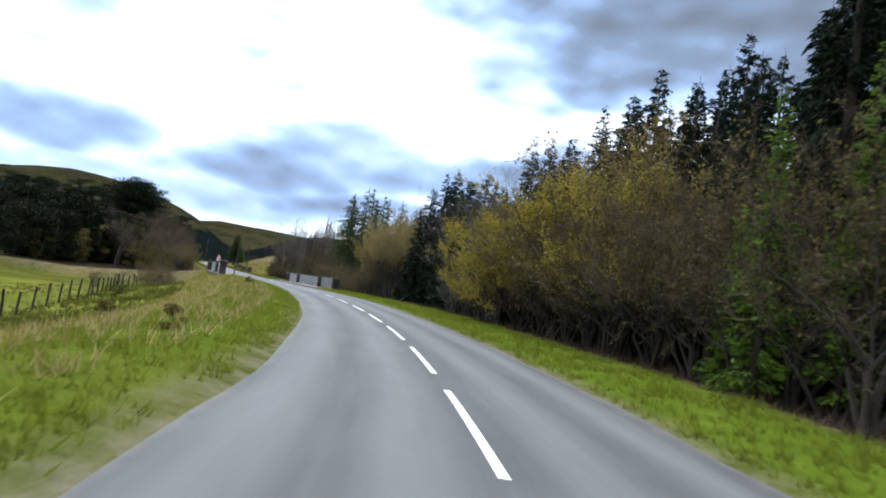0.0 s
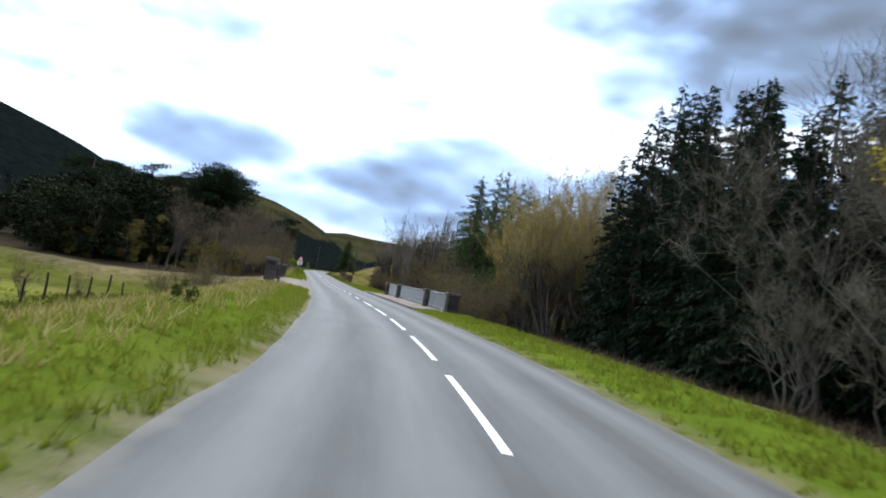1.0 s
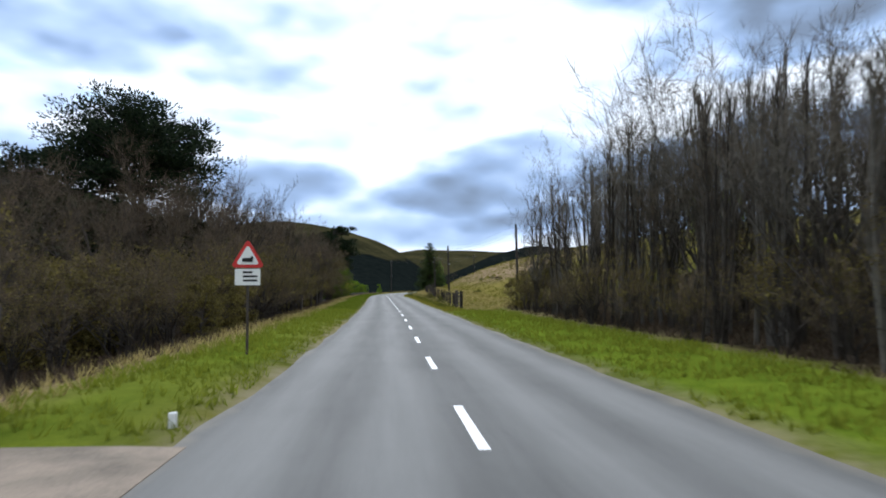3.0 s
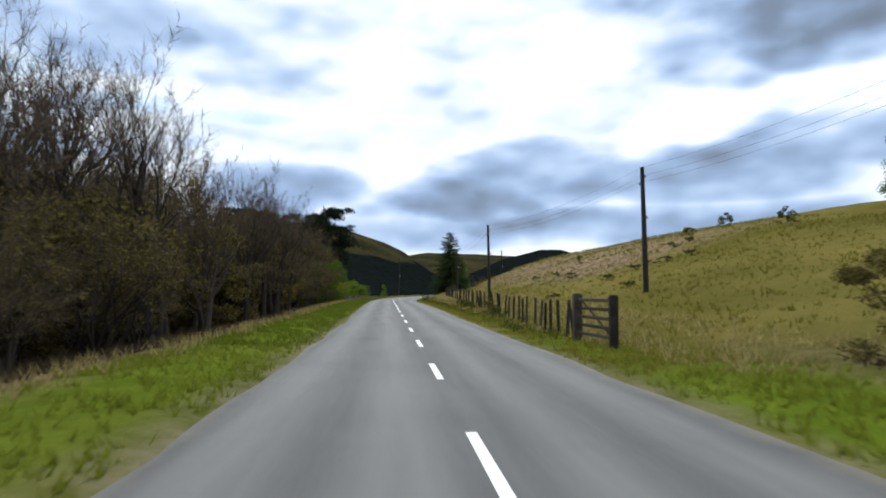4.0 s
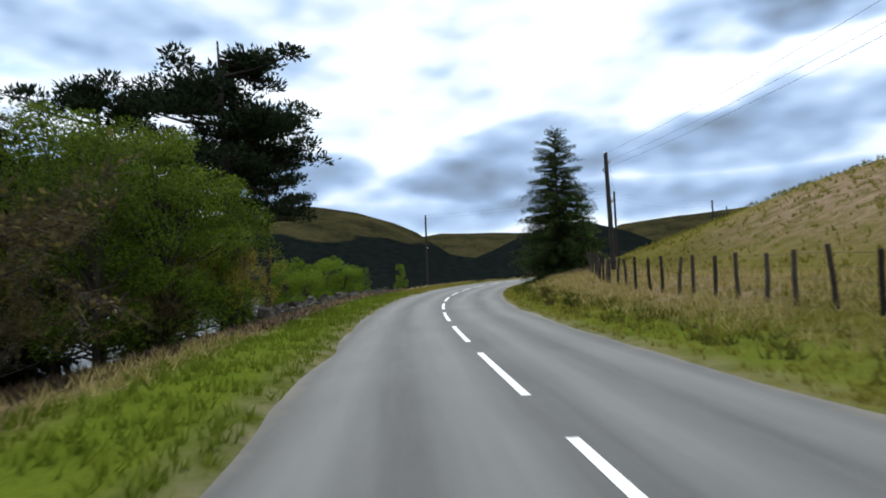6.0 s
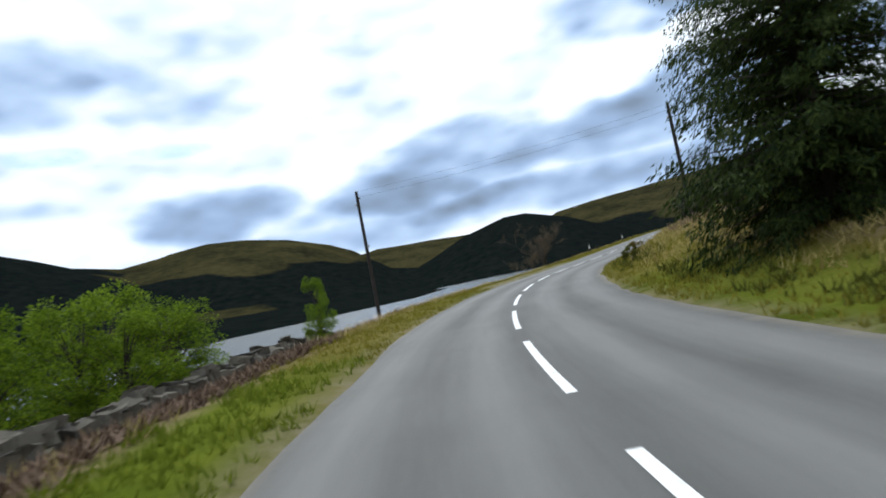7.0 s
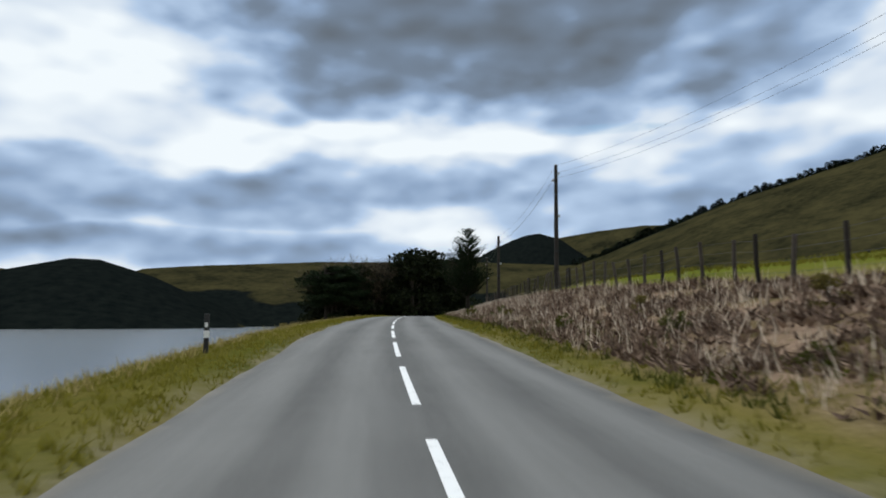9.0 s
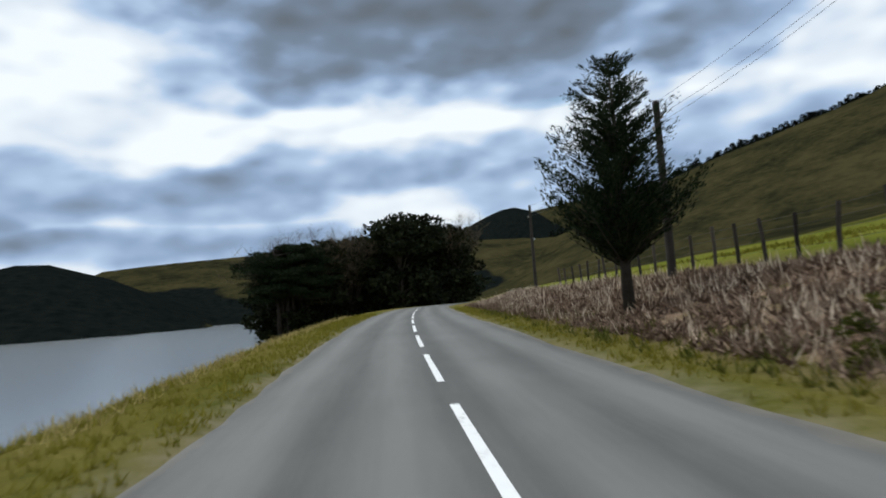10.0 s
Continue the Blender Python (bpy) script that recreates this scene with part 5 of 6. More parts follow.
row(BROWN_BUSH, [(104.24, 12.87, 5.33), (107.13, 11.47, 5.42), (109.7, 13.33, 4.81), (112.63, 11.64, 5.12), (116.62, 12.06, 5.21), (118.61, 11.03, 5.17), (120.08, 13.23, 4.76), (124.18, 12.56, 5.32), (125.02, 11.66, 4.84), (129.39, 12.31, 5.29), (130.64, 11.12, 4.99), (133.43, 12.52, 5.4), (136.33, 11.47, 5.5), (138.3, 11.34, 4.9)])
row(OLIVE_BUSH, [(96.07, 11.11, 4.76), (99.54, 12.27, 4.88), (104.46, 12.4, 4.34), (108.42, 10.84, 4.68), (111.67, 10.65, 5.06), (115.3, 9.99, 4.33), (121.47, 10.7, 4.79), (124.31, 10.61, 4.83), (126.46, 10.67, 5.07), (132.41, 10.3, 4.43), (135.74, 10.55, 4.55)])
# ---- bare grove on the right after the bridge ----
row(STEM_TREE, [(140.83, 7.54, 6.2), (142.2, 8.74, 7.46), (144.74, 7.54, 5.56), (147.45, 7.95, 6.35), (149.74, 8.02, 6.73), (151.94, 8.28, 6.63), (153.21, 7.5, 6.17), (156.68, 8.66, 7.08), (158.17, 8.46, 6.88), (161.13, 8.63, 6.65), (163.56, 8.78, 7.28), (164.59, 7.57, 7.07), (167.99, 8.74, 6.61), (169.97, 7.81, 6.87), (171.64, 7.52, 7.1), (174.66, 7.66, 6.23), (177.49, 8.06, 6.3), (178.25, 7.74, 4.51), (181.76, 7.81, 3.45), (183.38, 7.48, 6.47), (185.54, 7.92, 6.76)])
row(STEM_TREE, [(140.74, 9.7, 7.71), (143.71, 10.6, 7.53), (146.56, 11.77, 8.66), (148.88, 10.65, 7.28), (151.06, 11.48, 7.89), (154.01, 9.79, 7.85), (156.23, 10.57, 8.41), (160.43, 10.94, 8.04), (163.35, 11.55, 8.91), (164.62, 9.8, 7.24), (167.99, 9.53, 7.49), (170.2, 11.41, 7.65), (172.68, 10.27, 7.99), (175.71, 10.73, 7.6), (178.73, 9.45, 7.07), (181.29, 10.72, 7.91), (183.32, 10.9, 8.24)], -0.4)
row(STEM_TREE, [(142.57, 14.88, 12.44), (147.03, 16.24, 11.73), (150.25, 14.46, 10.92), (155.17, 16.45, 9.27), (160.91, 14.54, 9.15), (162.88, 16.86, 9.45), (166.55, 15.93, 9.98), (172.79, 14.05, 10.28), (176.75, 17.09, 10.24), (179.45, 16.23, 11.37), (183.87, 15.02, 10.2)], -0.4)
row(GREY_BARE, [(156.5, 13.1, 9), (160, 12, 9.6), (149.65, 13.46, 8.18), (156.19, 13.57, 8.67), (159.37, 13.77, 9.02), (165.91, 12.14, 8.64), (170.61, 15, 10.67), (174.69, 11.84, 7.51), (178.92, 14.12, 9.66)], -0.4)
row(BROWN_BUSH, [(139.86, 7.62, 2.05), (143.49, 7.79, 2.81), (146.12, 7.64, 2.29), (149.06, 7.48, 2.6), (152.76, 7.43, 2.51), (154.8, 7.23, 1.87), (160.19, 7.06, 1.83), (161.63, 7.05, 2.64), (166.03, 7.03, 2.95), (167.62, 7.35, 2.73), (171.84, 7.19, 2.51), (173.73, 7.47, 1.87), (176.22, 7.76, 2.31), (178.84, 7.36, 1.68), (182.51, 7.44, 2.4), (187.1, 7.54, 3.04), (188.71, 7.2, 2.25), (142.06, 10.59, 3.07), (146.77, 11.56, 2.56), (154.14, 11.83, 2.72), (161.81, 13.87, 3.3), (164.1, 12.2, 3.7), (170.44, 12.75, 2.91), (177.05, 12.96, 3.18)])
row(BROWN_BUSH, [(185.22, 11.93, 2.88)])
row(OLIVE_BUSH, [(188, 7.8, 2.6), (192, 7.6, 2), (184, 8.6, 3.2)])
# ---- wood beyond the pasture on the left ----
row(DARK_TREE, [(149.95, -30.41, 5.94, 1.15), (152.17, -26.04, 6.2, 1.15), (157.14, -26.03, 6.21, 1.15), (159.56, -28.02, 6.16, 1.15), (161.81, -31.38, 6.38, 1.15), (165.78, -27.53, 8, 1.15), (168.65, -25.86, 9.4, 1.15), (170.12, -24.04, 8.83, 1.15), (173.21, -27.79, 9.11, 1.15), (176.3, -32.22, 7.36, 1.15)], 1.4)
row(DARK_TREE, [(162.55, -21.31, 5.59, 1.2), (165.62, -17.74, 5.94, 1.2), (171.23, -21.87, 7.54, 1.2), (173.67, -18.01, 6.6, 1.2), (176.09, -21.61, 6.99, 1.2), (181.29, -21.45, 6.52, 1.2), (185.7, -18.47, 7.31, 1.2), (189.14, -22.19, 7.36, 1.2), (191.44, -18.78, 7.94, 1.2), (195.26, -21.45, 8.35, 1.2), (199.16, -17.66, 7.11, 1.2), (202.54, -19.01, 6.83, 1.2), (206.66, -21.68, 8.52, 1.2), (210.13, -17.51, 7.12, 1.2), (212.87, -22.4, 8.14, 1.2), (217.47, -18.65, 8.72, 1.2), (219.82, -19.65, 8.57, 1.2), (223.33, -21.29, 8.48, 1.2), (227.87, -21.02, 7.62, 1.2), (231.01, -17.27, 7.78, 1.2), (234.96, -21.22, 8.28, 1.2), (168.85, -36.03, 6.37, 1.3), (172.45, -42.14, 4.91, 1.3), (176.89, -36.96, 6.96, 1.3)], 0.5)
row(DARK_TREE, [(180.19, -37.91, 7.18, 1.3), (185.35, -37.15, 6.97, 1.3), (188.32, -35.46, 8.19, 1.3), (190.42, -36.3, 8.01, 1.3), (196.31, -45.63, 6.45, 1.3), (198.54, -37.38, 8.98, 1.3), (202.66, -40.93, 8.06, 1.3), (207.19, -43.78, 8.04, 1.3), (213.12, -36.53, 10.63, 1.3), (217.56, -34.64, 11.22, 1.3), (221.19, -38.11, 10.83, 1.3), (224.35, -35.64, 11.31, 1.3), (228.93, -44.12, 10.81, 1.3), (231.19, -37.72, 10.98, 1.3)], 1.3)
row(SPRUCE, [(156.1, -30.95, 6.69, 1.25), (161.35, -29.69, 6.28, 1.25), (164.08, -25.95, 8.19, 1.25), (172.88, -29.52, 8.39, 1.25), (176.71, -25.66, 8.85, 1.25), (183.21, -30.63, 9.03, 1.25), (190.1, -27.67, 11.92, 1.25), (192.97, -28.68, 10.47, 1.25), (201.1, -30.46, 12.31, 1.25), (203.31, -27.27, 11.04, 1.25), (211.23, -29.42, 11.53, 1.25), (215.3, -30.38, 11.97, 1.25), (221.49, -30.59, 12.54, 1.25), (227.25, -26.18, 12.96, 1.25), (231.35, -28.36, 12.65, 1.25)], 1)
row(OLIVE_BUSH, [(151.62, -27.49, 3.73), (156.19, -23.36, 4.17), (158.92, -27.38, 3.62), (161.7, -22.1, 6.24), (163.37, -23.83, 4.68), (166.12, -24.66, 4.87), (166, -15, 4.5), (170, -13.5, 4.2), (174, -12.5, 4)])
row(BROWN_BUSH, [(88, -16, 1.8), (93, -14.5, 1.6), (109, -12, 3.4), (118, -11, 4), (127, -12, 4.2), (133, -11, 4.4)])
row(GORSE, [(10.5, -4.6, 0.55), (58, -5, 0.6), (27, -9, 0.8), (33, -10, 0.8), (20, -12.5, 0.9), (62, -12.8, 0.9), (70, -13, 0.8)])
# ---- trees on the left after the bridge ----
row(ROUND_PINE, [(201, -18.6, 16, 1)])
row(PINE, [(193, -31, 13.8, 1.25), (186, -35, 12.5, 1.2), (205, -27, 13.5, 1.1)])
row(BARE, [(144.55, -11.63, 4.73), (148.96, -14.29, 5.86), (152.73, -13.65, 6.63), (159.39, -10.76, 4.27), (161.14, -13.23, 6.55), (166.17, -13.06, 5.14), (171.09, -12.71, 8.06), (175.31, -10.97, 6.5), (180.57, -13.2, 9), (184.21, -10.71, 6.73), (190.37, -14.47, 9.39), (193.67, -10.97, 6.42), (199.21, -10.6, 7.72), (202.59, -13.8, 8.96), (149.9, -17.99, 8.06), (156.23, -17.83, 6.52), (165.6, -19.13, 7.1), (176.29, -17.12, 6.85), (181.88, -18.44, 6.54), (187.59, -23.71, 9.58), (198.21, -23.54, 8.46), (203.22, -19.37, 11.32)])
row(BROWN_BUSH, [(147.85, -9.64, 3.6), (153.45, -9.76, 2.95), (156.97, -9.69, 3.4), (160.04, -8.97, 4.08), (162.2, -9, 3.38), (164.38, -9.98, 4.1), (165.69, -8.73, 3.65), (168.47, -9.93, 3.28), (170.72, -8.91, 3.76), (172.49, -9.99, 3.25), (174.21, -8.5, 3.92), (177.26, -9.83, 4.09), (178.9, -8.95, 4.46), (180.9, -9.55, 3.16), (183.5, -7.97, 4.27), (185.17, -9.41, 4.51), (187.86, -8.23, 4.38), (190.43, -7.88, 3.59), (193.11, -9.6, 4.01)])
row(BROWN_BUSH, [(194.06, -8.01, 3.26), (197.81, -8.8, 4.36), (198.74, -9.11, 3.56), (201.81, -7.87, 4.31), (203.57, -8.9, 3.68), (204.96, -7.82, 3.37)])
row(OLIVE_BUSH, [(147.82, -12.99, 4.02), (150.81, -11.14, 3.59), (157.84, -15.83, 4.2), (162.16, -11.22, 3.9), (169.24, -11.74, 3.87), (177.49, -14.48, 4.48), (183.66, -14.05, 3.67), (186.06, -13.96, 4.91), (195.35, -15.57, 4.6), (200.3, -11.64, 4.69), (168, -8, 2.4), (172, -8.2, 2.7), (176, -8.6, 2.8), (181, -8.4, 2.4)])
row(TALL_BARE, [(210, -8.6, 8.6), (214.5, -9.4, 9.4), (219, -8.4, 6.5), (223.5, -9.8, 7.65), (229, -8.2, 7.3), (232, -9, 8.1), (234.5, -8.0, 7.4), (239, -9.6, 9), (243, -8.3, 7.9), (246.5, -8.9, 8.45), (251, -9.2, 8.55), (255, -10, 9.5), (259, -9, 8), (263, -10.2, 9.3)], 0.3)
row(TALL_BARE, [(212.8, -13.4, 11.8), (220, -14.2, 12.4), (227, -13.2, 9.45), (234, -14.6, 10.95), (241, -13.8, 11.05), (248, -14.4, 12.05), (255, -13.6, 11.6), (262, -15, 12.2)], 0.3)
row(TALL_BARE, [(214.1, -18.9, 14.4), (221.6, -18.1, 14.7), (225.6, -20.4, 15.5), (232.2, -21.8, 16.4), (241.5, -20.3, 13.8), (247.1, -19.2, 14.45), (254.7, -19.3, 14.4), (259.4, -19.5, 14.2), (265.7, -22, 15.6), (272, -21, 14.8)], 0.3)
row(DOME_TREE, [(212, -11, 6.2), (218.5, -11.6, 6.6), (226, -11.2, 5.8), (233, -11.8, 6.2), (240.5, -11.2, 5.6), (248.5, -11.6, 6.4), (255, -11, 6.8), (261.5, -10.4, 7.2), (268, -11.2, 7.8), (275, -10.6, 7.4), (281, -11.6, 7.6), (287, -10.8, 6.6)])
row(DOME_TREE, [(216, -17, 7.6), (230, -17, 7.4), (245, -17, 7.8), (258, -18, 7.6), (284, -17, 9.6), (276, -17.5, 9.2), (292, -17.5, 9.0)])
row(BROWN_BUSH, [(213, -24, 3.4), (217, -26, 3.2), (221, -24, 3.6), (225, -25, 3.2), (229.5, -24, 3.4), (235, -26, 3.0), (239, -24.5, 3.2), (243, -25, 2.8), (249, -25, 2.8), (254, -26, 2.6), (226, -15.5, 2.2), (237, -16, 2.0)])
row(DOME_TREE, [(215, -9.2, 5.4), (222, -9.0, 5.6), (236.5, -10.2, 5.6), (229.5, -10, 5.6), (244.5, -9.8, 5.4), (250.5, -9.4, 5.8)])
row(BUD_BUSH, [(271, -12.5, 6.0)])
row(OLIVE_BUSH, [(224, -9.6, 5.2), (227.5, -10.2, 5.4), (231.5, -9.8, 5.2), (236, -10.4, 4.8), (207, -10, 5.2), (211.5, -10.6, 5.4), (216, -11.5, 5.2), (220.5, -12.2, 5.0)])
row(DOME_TREE, [(238.5, -13, 7), (244, -14, 7.2), (250, -13.4, 7), (256, -14.4, 7.2), (263, -13, 7), (226, -14, 7), (219, -14.5, 7.2)])
row(BROWN_BUSH, [(234.5, -13.4, 2.8), (237, -14.6, 2.6), (240, -13.2, 2.8), (243, -14.4, 2.4), (246, -13.4, 2.8), (249, -14.4, 2.6), (252, -13.4, 2.6), (255, -14.6, 2.2), (258, -13.6, 2.4), (261, -14.4, 2.0), (230, -14, 2.8), (226.5, -13.4, 3.0)])
row(BROWN_BUSH, [(209, -10.4, 4.6), (213.5, -11, 4.8), (218, -12.5, 4.6), (223, -13, 4.4), (210, -16, 3.6), (214.5, -16.5, 3.4), (219, -16, 3.6), (223.5, -17, 3.2), (228, -16.4, 3.4), (232.5, -17.2, 3.0), (237, -17.6, 2.8), (242, -18, 2.4)])
row(BROWN_BUSH, [(208.8, -8.7, 3.4), (217.3, -11.8, 3.0), (230, -14, 2.6), (284, -9.6, 2.8), (287.5, -9.2, 2.6), (290, -9.8, 3.0), (251, -15, 2.4)])
row(GREEN_TREE, [(296, -9.4, 6.6), (300, -8.6, 7.4), (303.5, -9.6, 7.8), (306, -8.2, 6.2), (299, -11.5, 8.2)])
row(BUD_BUSH, [(307, -7.9, 3), (310, -9, 2.8), (305.5, -7.7, 3.4), (303.5, -8.8, 3.4)])
row(SPRUCE, [(319.5, -15.4, 12.6, 1.1), (300, -14, 10.5), (306, -15.5, 10)])
row(PINE, [(284, -12.8, 11.6, 1.15), (279, -15.5, 12, 1.1), (288, -13.8, 10.8, 1.1), (289, -17, 11)])
row(BROWN_BUSH, [(277.3, -12.5, 2.6), (285.5, -14.3, 2.6), (293.6, -16.1, 2.6), (303.8, -18.7, 2.6), (260, -13, 2.4), (263, -13.8, 2.4), (266, -13, 2.4), (269, -13.6, 2.2), (272, -13, 2.0), (275, -14, 2.0)])
row(OLIVE_BUSH, [(259, -14.5, 2.7), (262.5, -15.5, 2.7), (266, -14.8, 2.6), (269.5, -15.6, 2.6), (273, -15, 2.4), (276.5, -16, 2.2)])
row(OLIVE_BUSH, [(231, -14.6, 2.6), (234.5, -15.4, 2.6), (238, -14.8, 2.7), (241.5, -15.6, 2.6), (245, -15, 2.6), (248.5, -15.8, 2.5), (252, -15.2, 2.5), (255.5, -16, 2.4), (228, -15.4, 2.8), (224.5, -14.8, 3.0)])
row(PINE, [(318, -10.7, 15), (321.5, -11.3, 14), (331, -12.4, 13, 0.8), (312, -15, 12.5), (322, -16, 9.5, 1.2)])
row(BROWN_BUSH, [(301, -9.5, 3), (304, -10.8, 3), (299, -8.8, 2.6), (306, -10.5, 2.6), (311.5, -8.9, 1.9), (314, -9.6, 2), (316.5, -8.8, 1.3), (309, -11, 2.4), (312, -9.6, 1.6), (316, -13, 2), (322, -10.6, 1.4), (325, -12, 1.8)])
row(BRIGHT_BUSH, [(335.5, -11.2, 3.6), (338.5, -10.4, 3.8), (341.5, -9.2, 3.0), (341.5, -11.5, 4.4), (340.5, -14, 4.6), (337.5, -8.8, 2.8), (340.5, -8.9, 3.2), (338, -13.4, 4.8), (330.5, -9.6, 2.9), (350.5, -7.4, 2.6, 0.55)])
# ---- loch shore ----
SHORE_TREE = Kind("shore_tree", "tree", "old leafless oak with a rounded crown leaning over the loch shore", "bare trees", 7.0,
                  [bare_tree(7, 97, BARK_DARK, TWIG_BROWN, width=0.48, twigs=24, lift=0.22, fork=0.28, twig_len=0.06, reach=0.32), bare_tree(7, 96, BARK_DARK, TWIG_BROWN, stems=3, width=0.4, twigs=16, lift=0.2)], level=97)
SHORE_TREE.plant(spot(427, -12.0), 6.4, 40, 1.25, 0)
SHORE_TREE.plant(spot(423, -12.6), 4.2, 10, 0.9, 1)
# ---- lone conifers on the right bank ----
row(LONE_SPRUCE, [(336.5, 6.6, 10.0, 1.06)])
row(GREEN_LARCH, [(341, 8.2, 6.0)])
row(BUSHY_PINE, [(488.5, 5.3, 6.9, 1.3)])
row(BROWN_BUSH, [(417, 6.8, 2.1, 1.3), (420.5, 7.4, 1.7), (414, 7.6, 1.5)])
row(OLIVE_BUSH, [(416, 7.2, 1.9), (418.5, 6.6, 1.6)])
row(GORSE, [(404, 5.2, 0.6), (407, 6.4, 0.7), (409, 4.8, 0.5), (411, 5.9, 0.7), (413, 5.0, 0.6), (415, 5.6, 0.7), (418, 5.2, 0.6), (421, 5.8, 0.7), (424, 5.0, 0.5), (427, 6.6, 0.7), (431, 5.4, 0.6), (436, 6.0, 0.6), (440, 4.8, 0.6), (466.5, -6.0, 0.5, 1.7), (468, -6.4, 0.45, 1.6)])
row(TUSSOCK, [(241.3, 14.2, 0.5, 2.2), (243.8, 19, 0.5, 2.2), (231.3, 13.1, 0.5, 2.2), (242.4, 20.4, 0.5, 2.2), (260.4, 14.1, 0.5, 2.2), (253.5, 14, 0.5, 2.2), (269, 13.6, 0.5, 2.2), (242.1, 16.3, 0.5, 2.2), (251.3, 21.9, 0.5, 2.2), (245.5, 18.2, 0.5, 2.2), (236.5, 9.5, 0.5, 2.2)])
row(BRIGHT_BUSH, [(243, 38, 5), (246, 40, 6), (240, 41, 5)])
row(GORSE, [(306, 3.9, 0.7), (302, 4.2, 0.6), (312, 4.4, 0.6), (474.5, 4.7, 0.85), (470.5, 4.5, 0.6), (357, 4.2, 0.8), (364, 4.5, 0.7), (371, 4.2, 0.7), (378, 4.4, 0.6),
            (226, 4.9, 0.8), (232, 5.0, 0.9), (243, 4.9, 0.8), (250, 5.0, 0.8), (256, 5.2, 0.7), (453, 4.8, 0.6), (459, 5.0, 0.7), (254, 24, 1.3), (262, 30, 1.4), (270, 18, 1.1), (248, 30, 1.4)])
# ---- wood where the road bends away ----
e0, eh = road_at(545), heading(545)
for i in range(110):
    d, l = rng.uniform(32, 64), rng.uniform(-19.5, 5)
    if i < 8:
        d, l = rng.uniform(28, 36), -18 + i * 0.5
    p = (e0.x - math.sin(eh) * d + math.cos(eh) * l, e0.y + math.cos(eh) * d + math.sin(eh) * l)
    if nearest([p[0]], [p[1]])[1][0] > -4.5 and nearest([p[0]], [p[1]])[1][0] < 4.5:
        continue
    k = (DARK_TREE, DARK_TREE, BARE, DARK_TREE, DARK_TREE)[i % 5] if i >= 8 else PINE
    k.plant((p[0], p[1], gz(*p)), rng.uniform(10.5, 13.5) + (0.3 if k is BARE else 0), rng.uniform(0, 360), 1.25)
# ---- conifers along the eastern ridge ----
for az in np.arange(-66, -35, 0.12):
    dx = 1225 + rng.uniform(-60, 35)
    x, y = HUB[0] + dx * math.sin(radians(-az)), HUB[1] + dx * math.cos(radians(az))
    FAR_SPRUCE.plant((x, y, gz(x, y)), rng.uniform(11, 19), rng.uniform(0, 360), 2.4)


# ================= bridge =================


def strip(us_z, s0, s1, step=1.0):
    """A ribbon along the road through the cross-section points (u, height)."""
    b = Mesh()
    k = len(us_z)
    ns = max(2, int((s1 - s0) / step) + 1)
    for i in range(ns):
        s = s0 + (s1 - s0) * i / (ns - 1)
        for u, z in us_z:
            b.v.append(tuple(road_at(s, u, z)))
        if i:
            for j in range(k - 1):
                a = (i - 1) * k + j
                b.f.append((a, a + 1, a + 1 + k, a + k))
    b.f.append(tuple(range(k)))
    b.f.append(tuple(reversed(range((ns - 1) * k, ns * k))))
    return b


foot = tagged(new("pavement_left", strip([(-5.8, -.6), (-5.8, .02), (-3.2, -.005), (-2.66, -.028), (-2.62, -.3)], 97.5, 138.5).data("pavement", PATH)),
              "dusty worn footway along the bridge", "pavement", kind="structure")
tagged(new("pavement_right", strip([(3.02, -.3), (3.02, .06), (5.55, .06), (5.55, -.6)], 91.8, 135.0).data("pavement", PATH)),
       "dusty worn footway along the bridge", "pavement", kind="structure")
for sd, lo, hi in ((1, 92.0, 128.0),):
    for s in np.arange(lo, hi, 1.0):
        a = 2.87 if sd > 0 else -3.03
        tagged(new("kerb", strip([(a, -.2), (a + .02, .060), (a + .14, .066), (a + .16, -.2)], s + 0.01, s + 0.985, 0.5).data("kerb", KERB_DARK)),
               "weathered stone kerb along the bridge footway", "kerb", "kerb stones", "structure")

# deck sides under the footways
for sd in (1, -1):
    tagged(new("bridge_deck", strip([(sd * 5.5, -2.6), (sd * 5.85, -2.6), (sd * 5.85, .0), (sd * 5.5, .0)], 97.0, 136.0).data("deck", STONE)),
           "stone edge of the bridge deck", "bridge", kind="structure")


def pillar(s, u, w=0.68, h=1.28):
    t = thing("bridge_pillar", at_road(s, u), "squat dark stone pillar with a pale cope at the bridge railing", "pillar", "bridge pillars")
    p = road_at(s, u)
    t.matrix_basis = pose(p.x, p.y, p.z, 0, 0, math.degrees(heading(s)))
    d = w / 2
    rows = 5
    for i in range(rows):
        z0 = -0.3 + (h + 0.12) * i / rows if i else -0.3
        z1 = -0.3 + (h + 0.12) * (i + 1) / rows
        cut = d * (0.15 if i % 2 else -0.2)
        for y0, y1 in ((-d, cut - 0.008), (cut + 0.008, d)):
            part("block", Mesh().box(-d + rng.uniform(0, .02), d - rng.uniform(0, .02), y0, y1, z0 + .006, z1 - .006, 0.025), STONE, t)
    part("core", Mesh().box(-d + .05, d - .05, -d + .05, d - .05, -.3, h - .2), STONE, t)
    part("cope", Mesh().box(-d - .09, d + .09, -d - .09, d + .09, h - .18, h, 0.05), STONE_CAP, t, "pale worn cope stone")


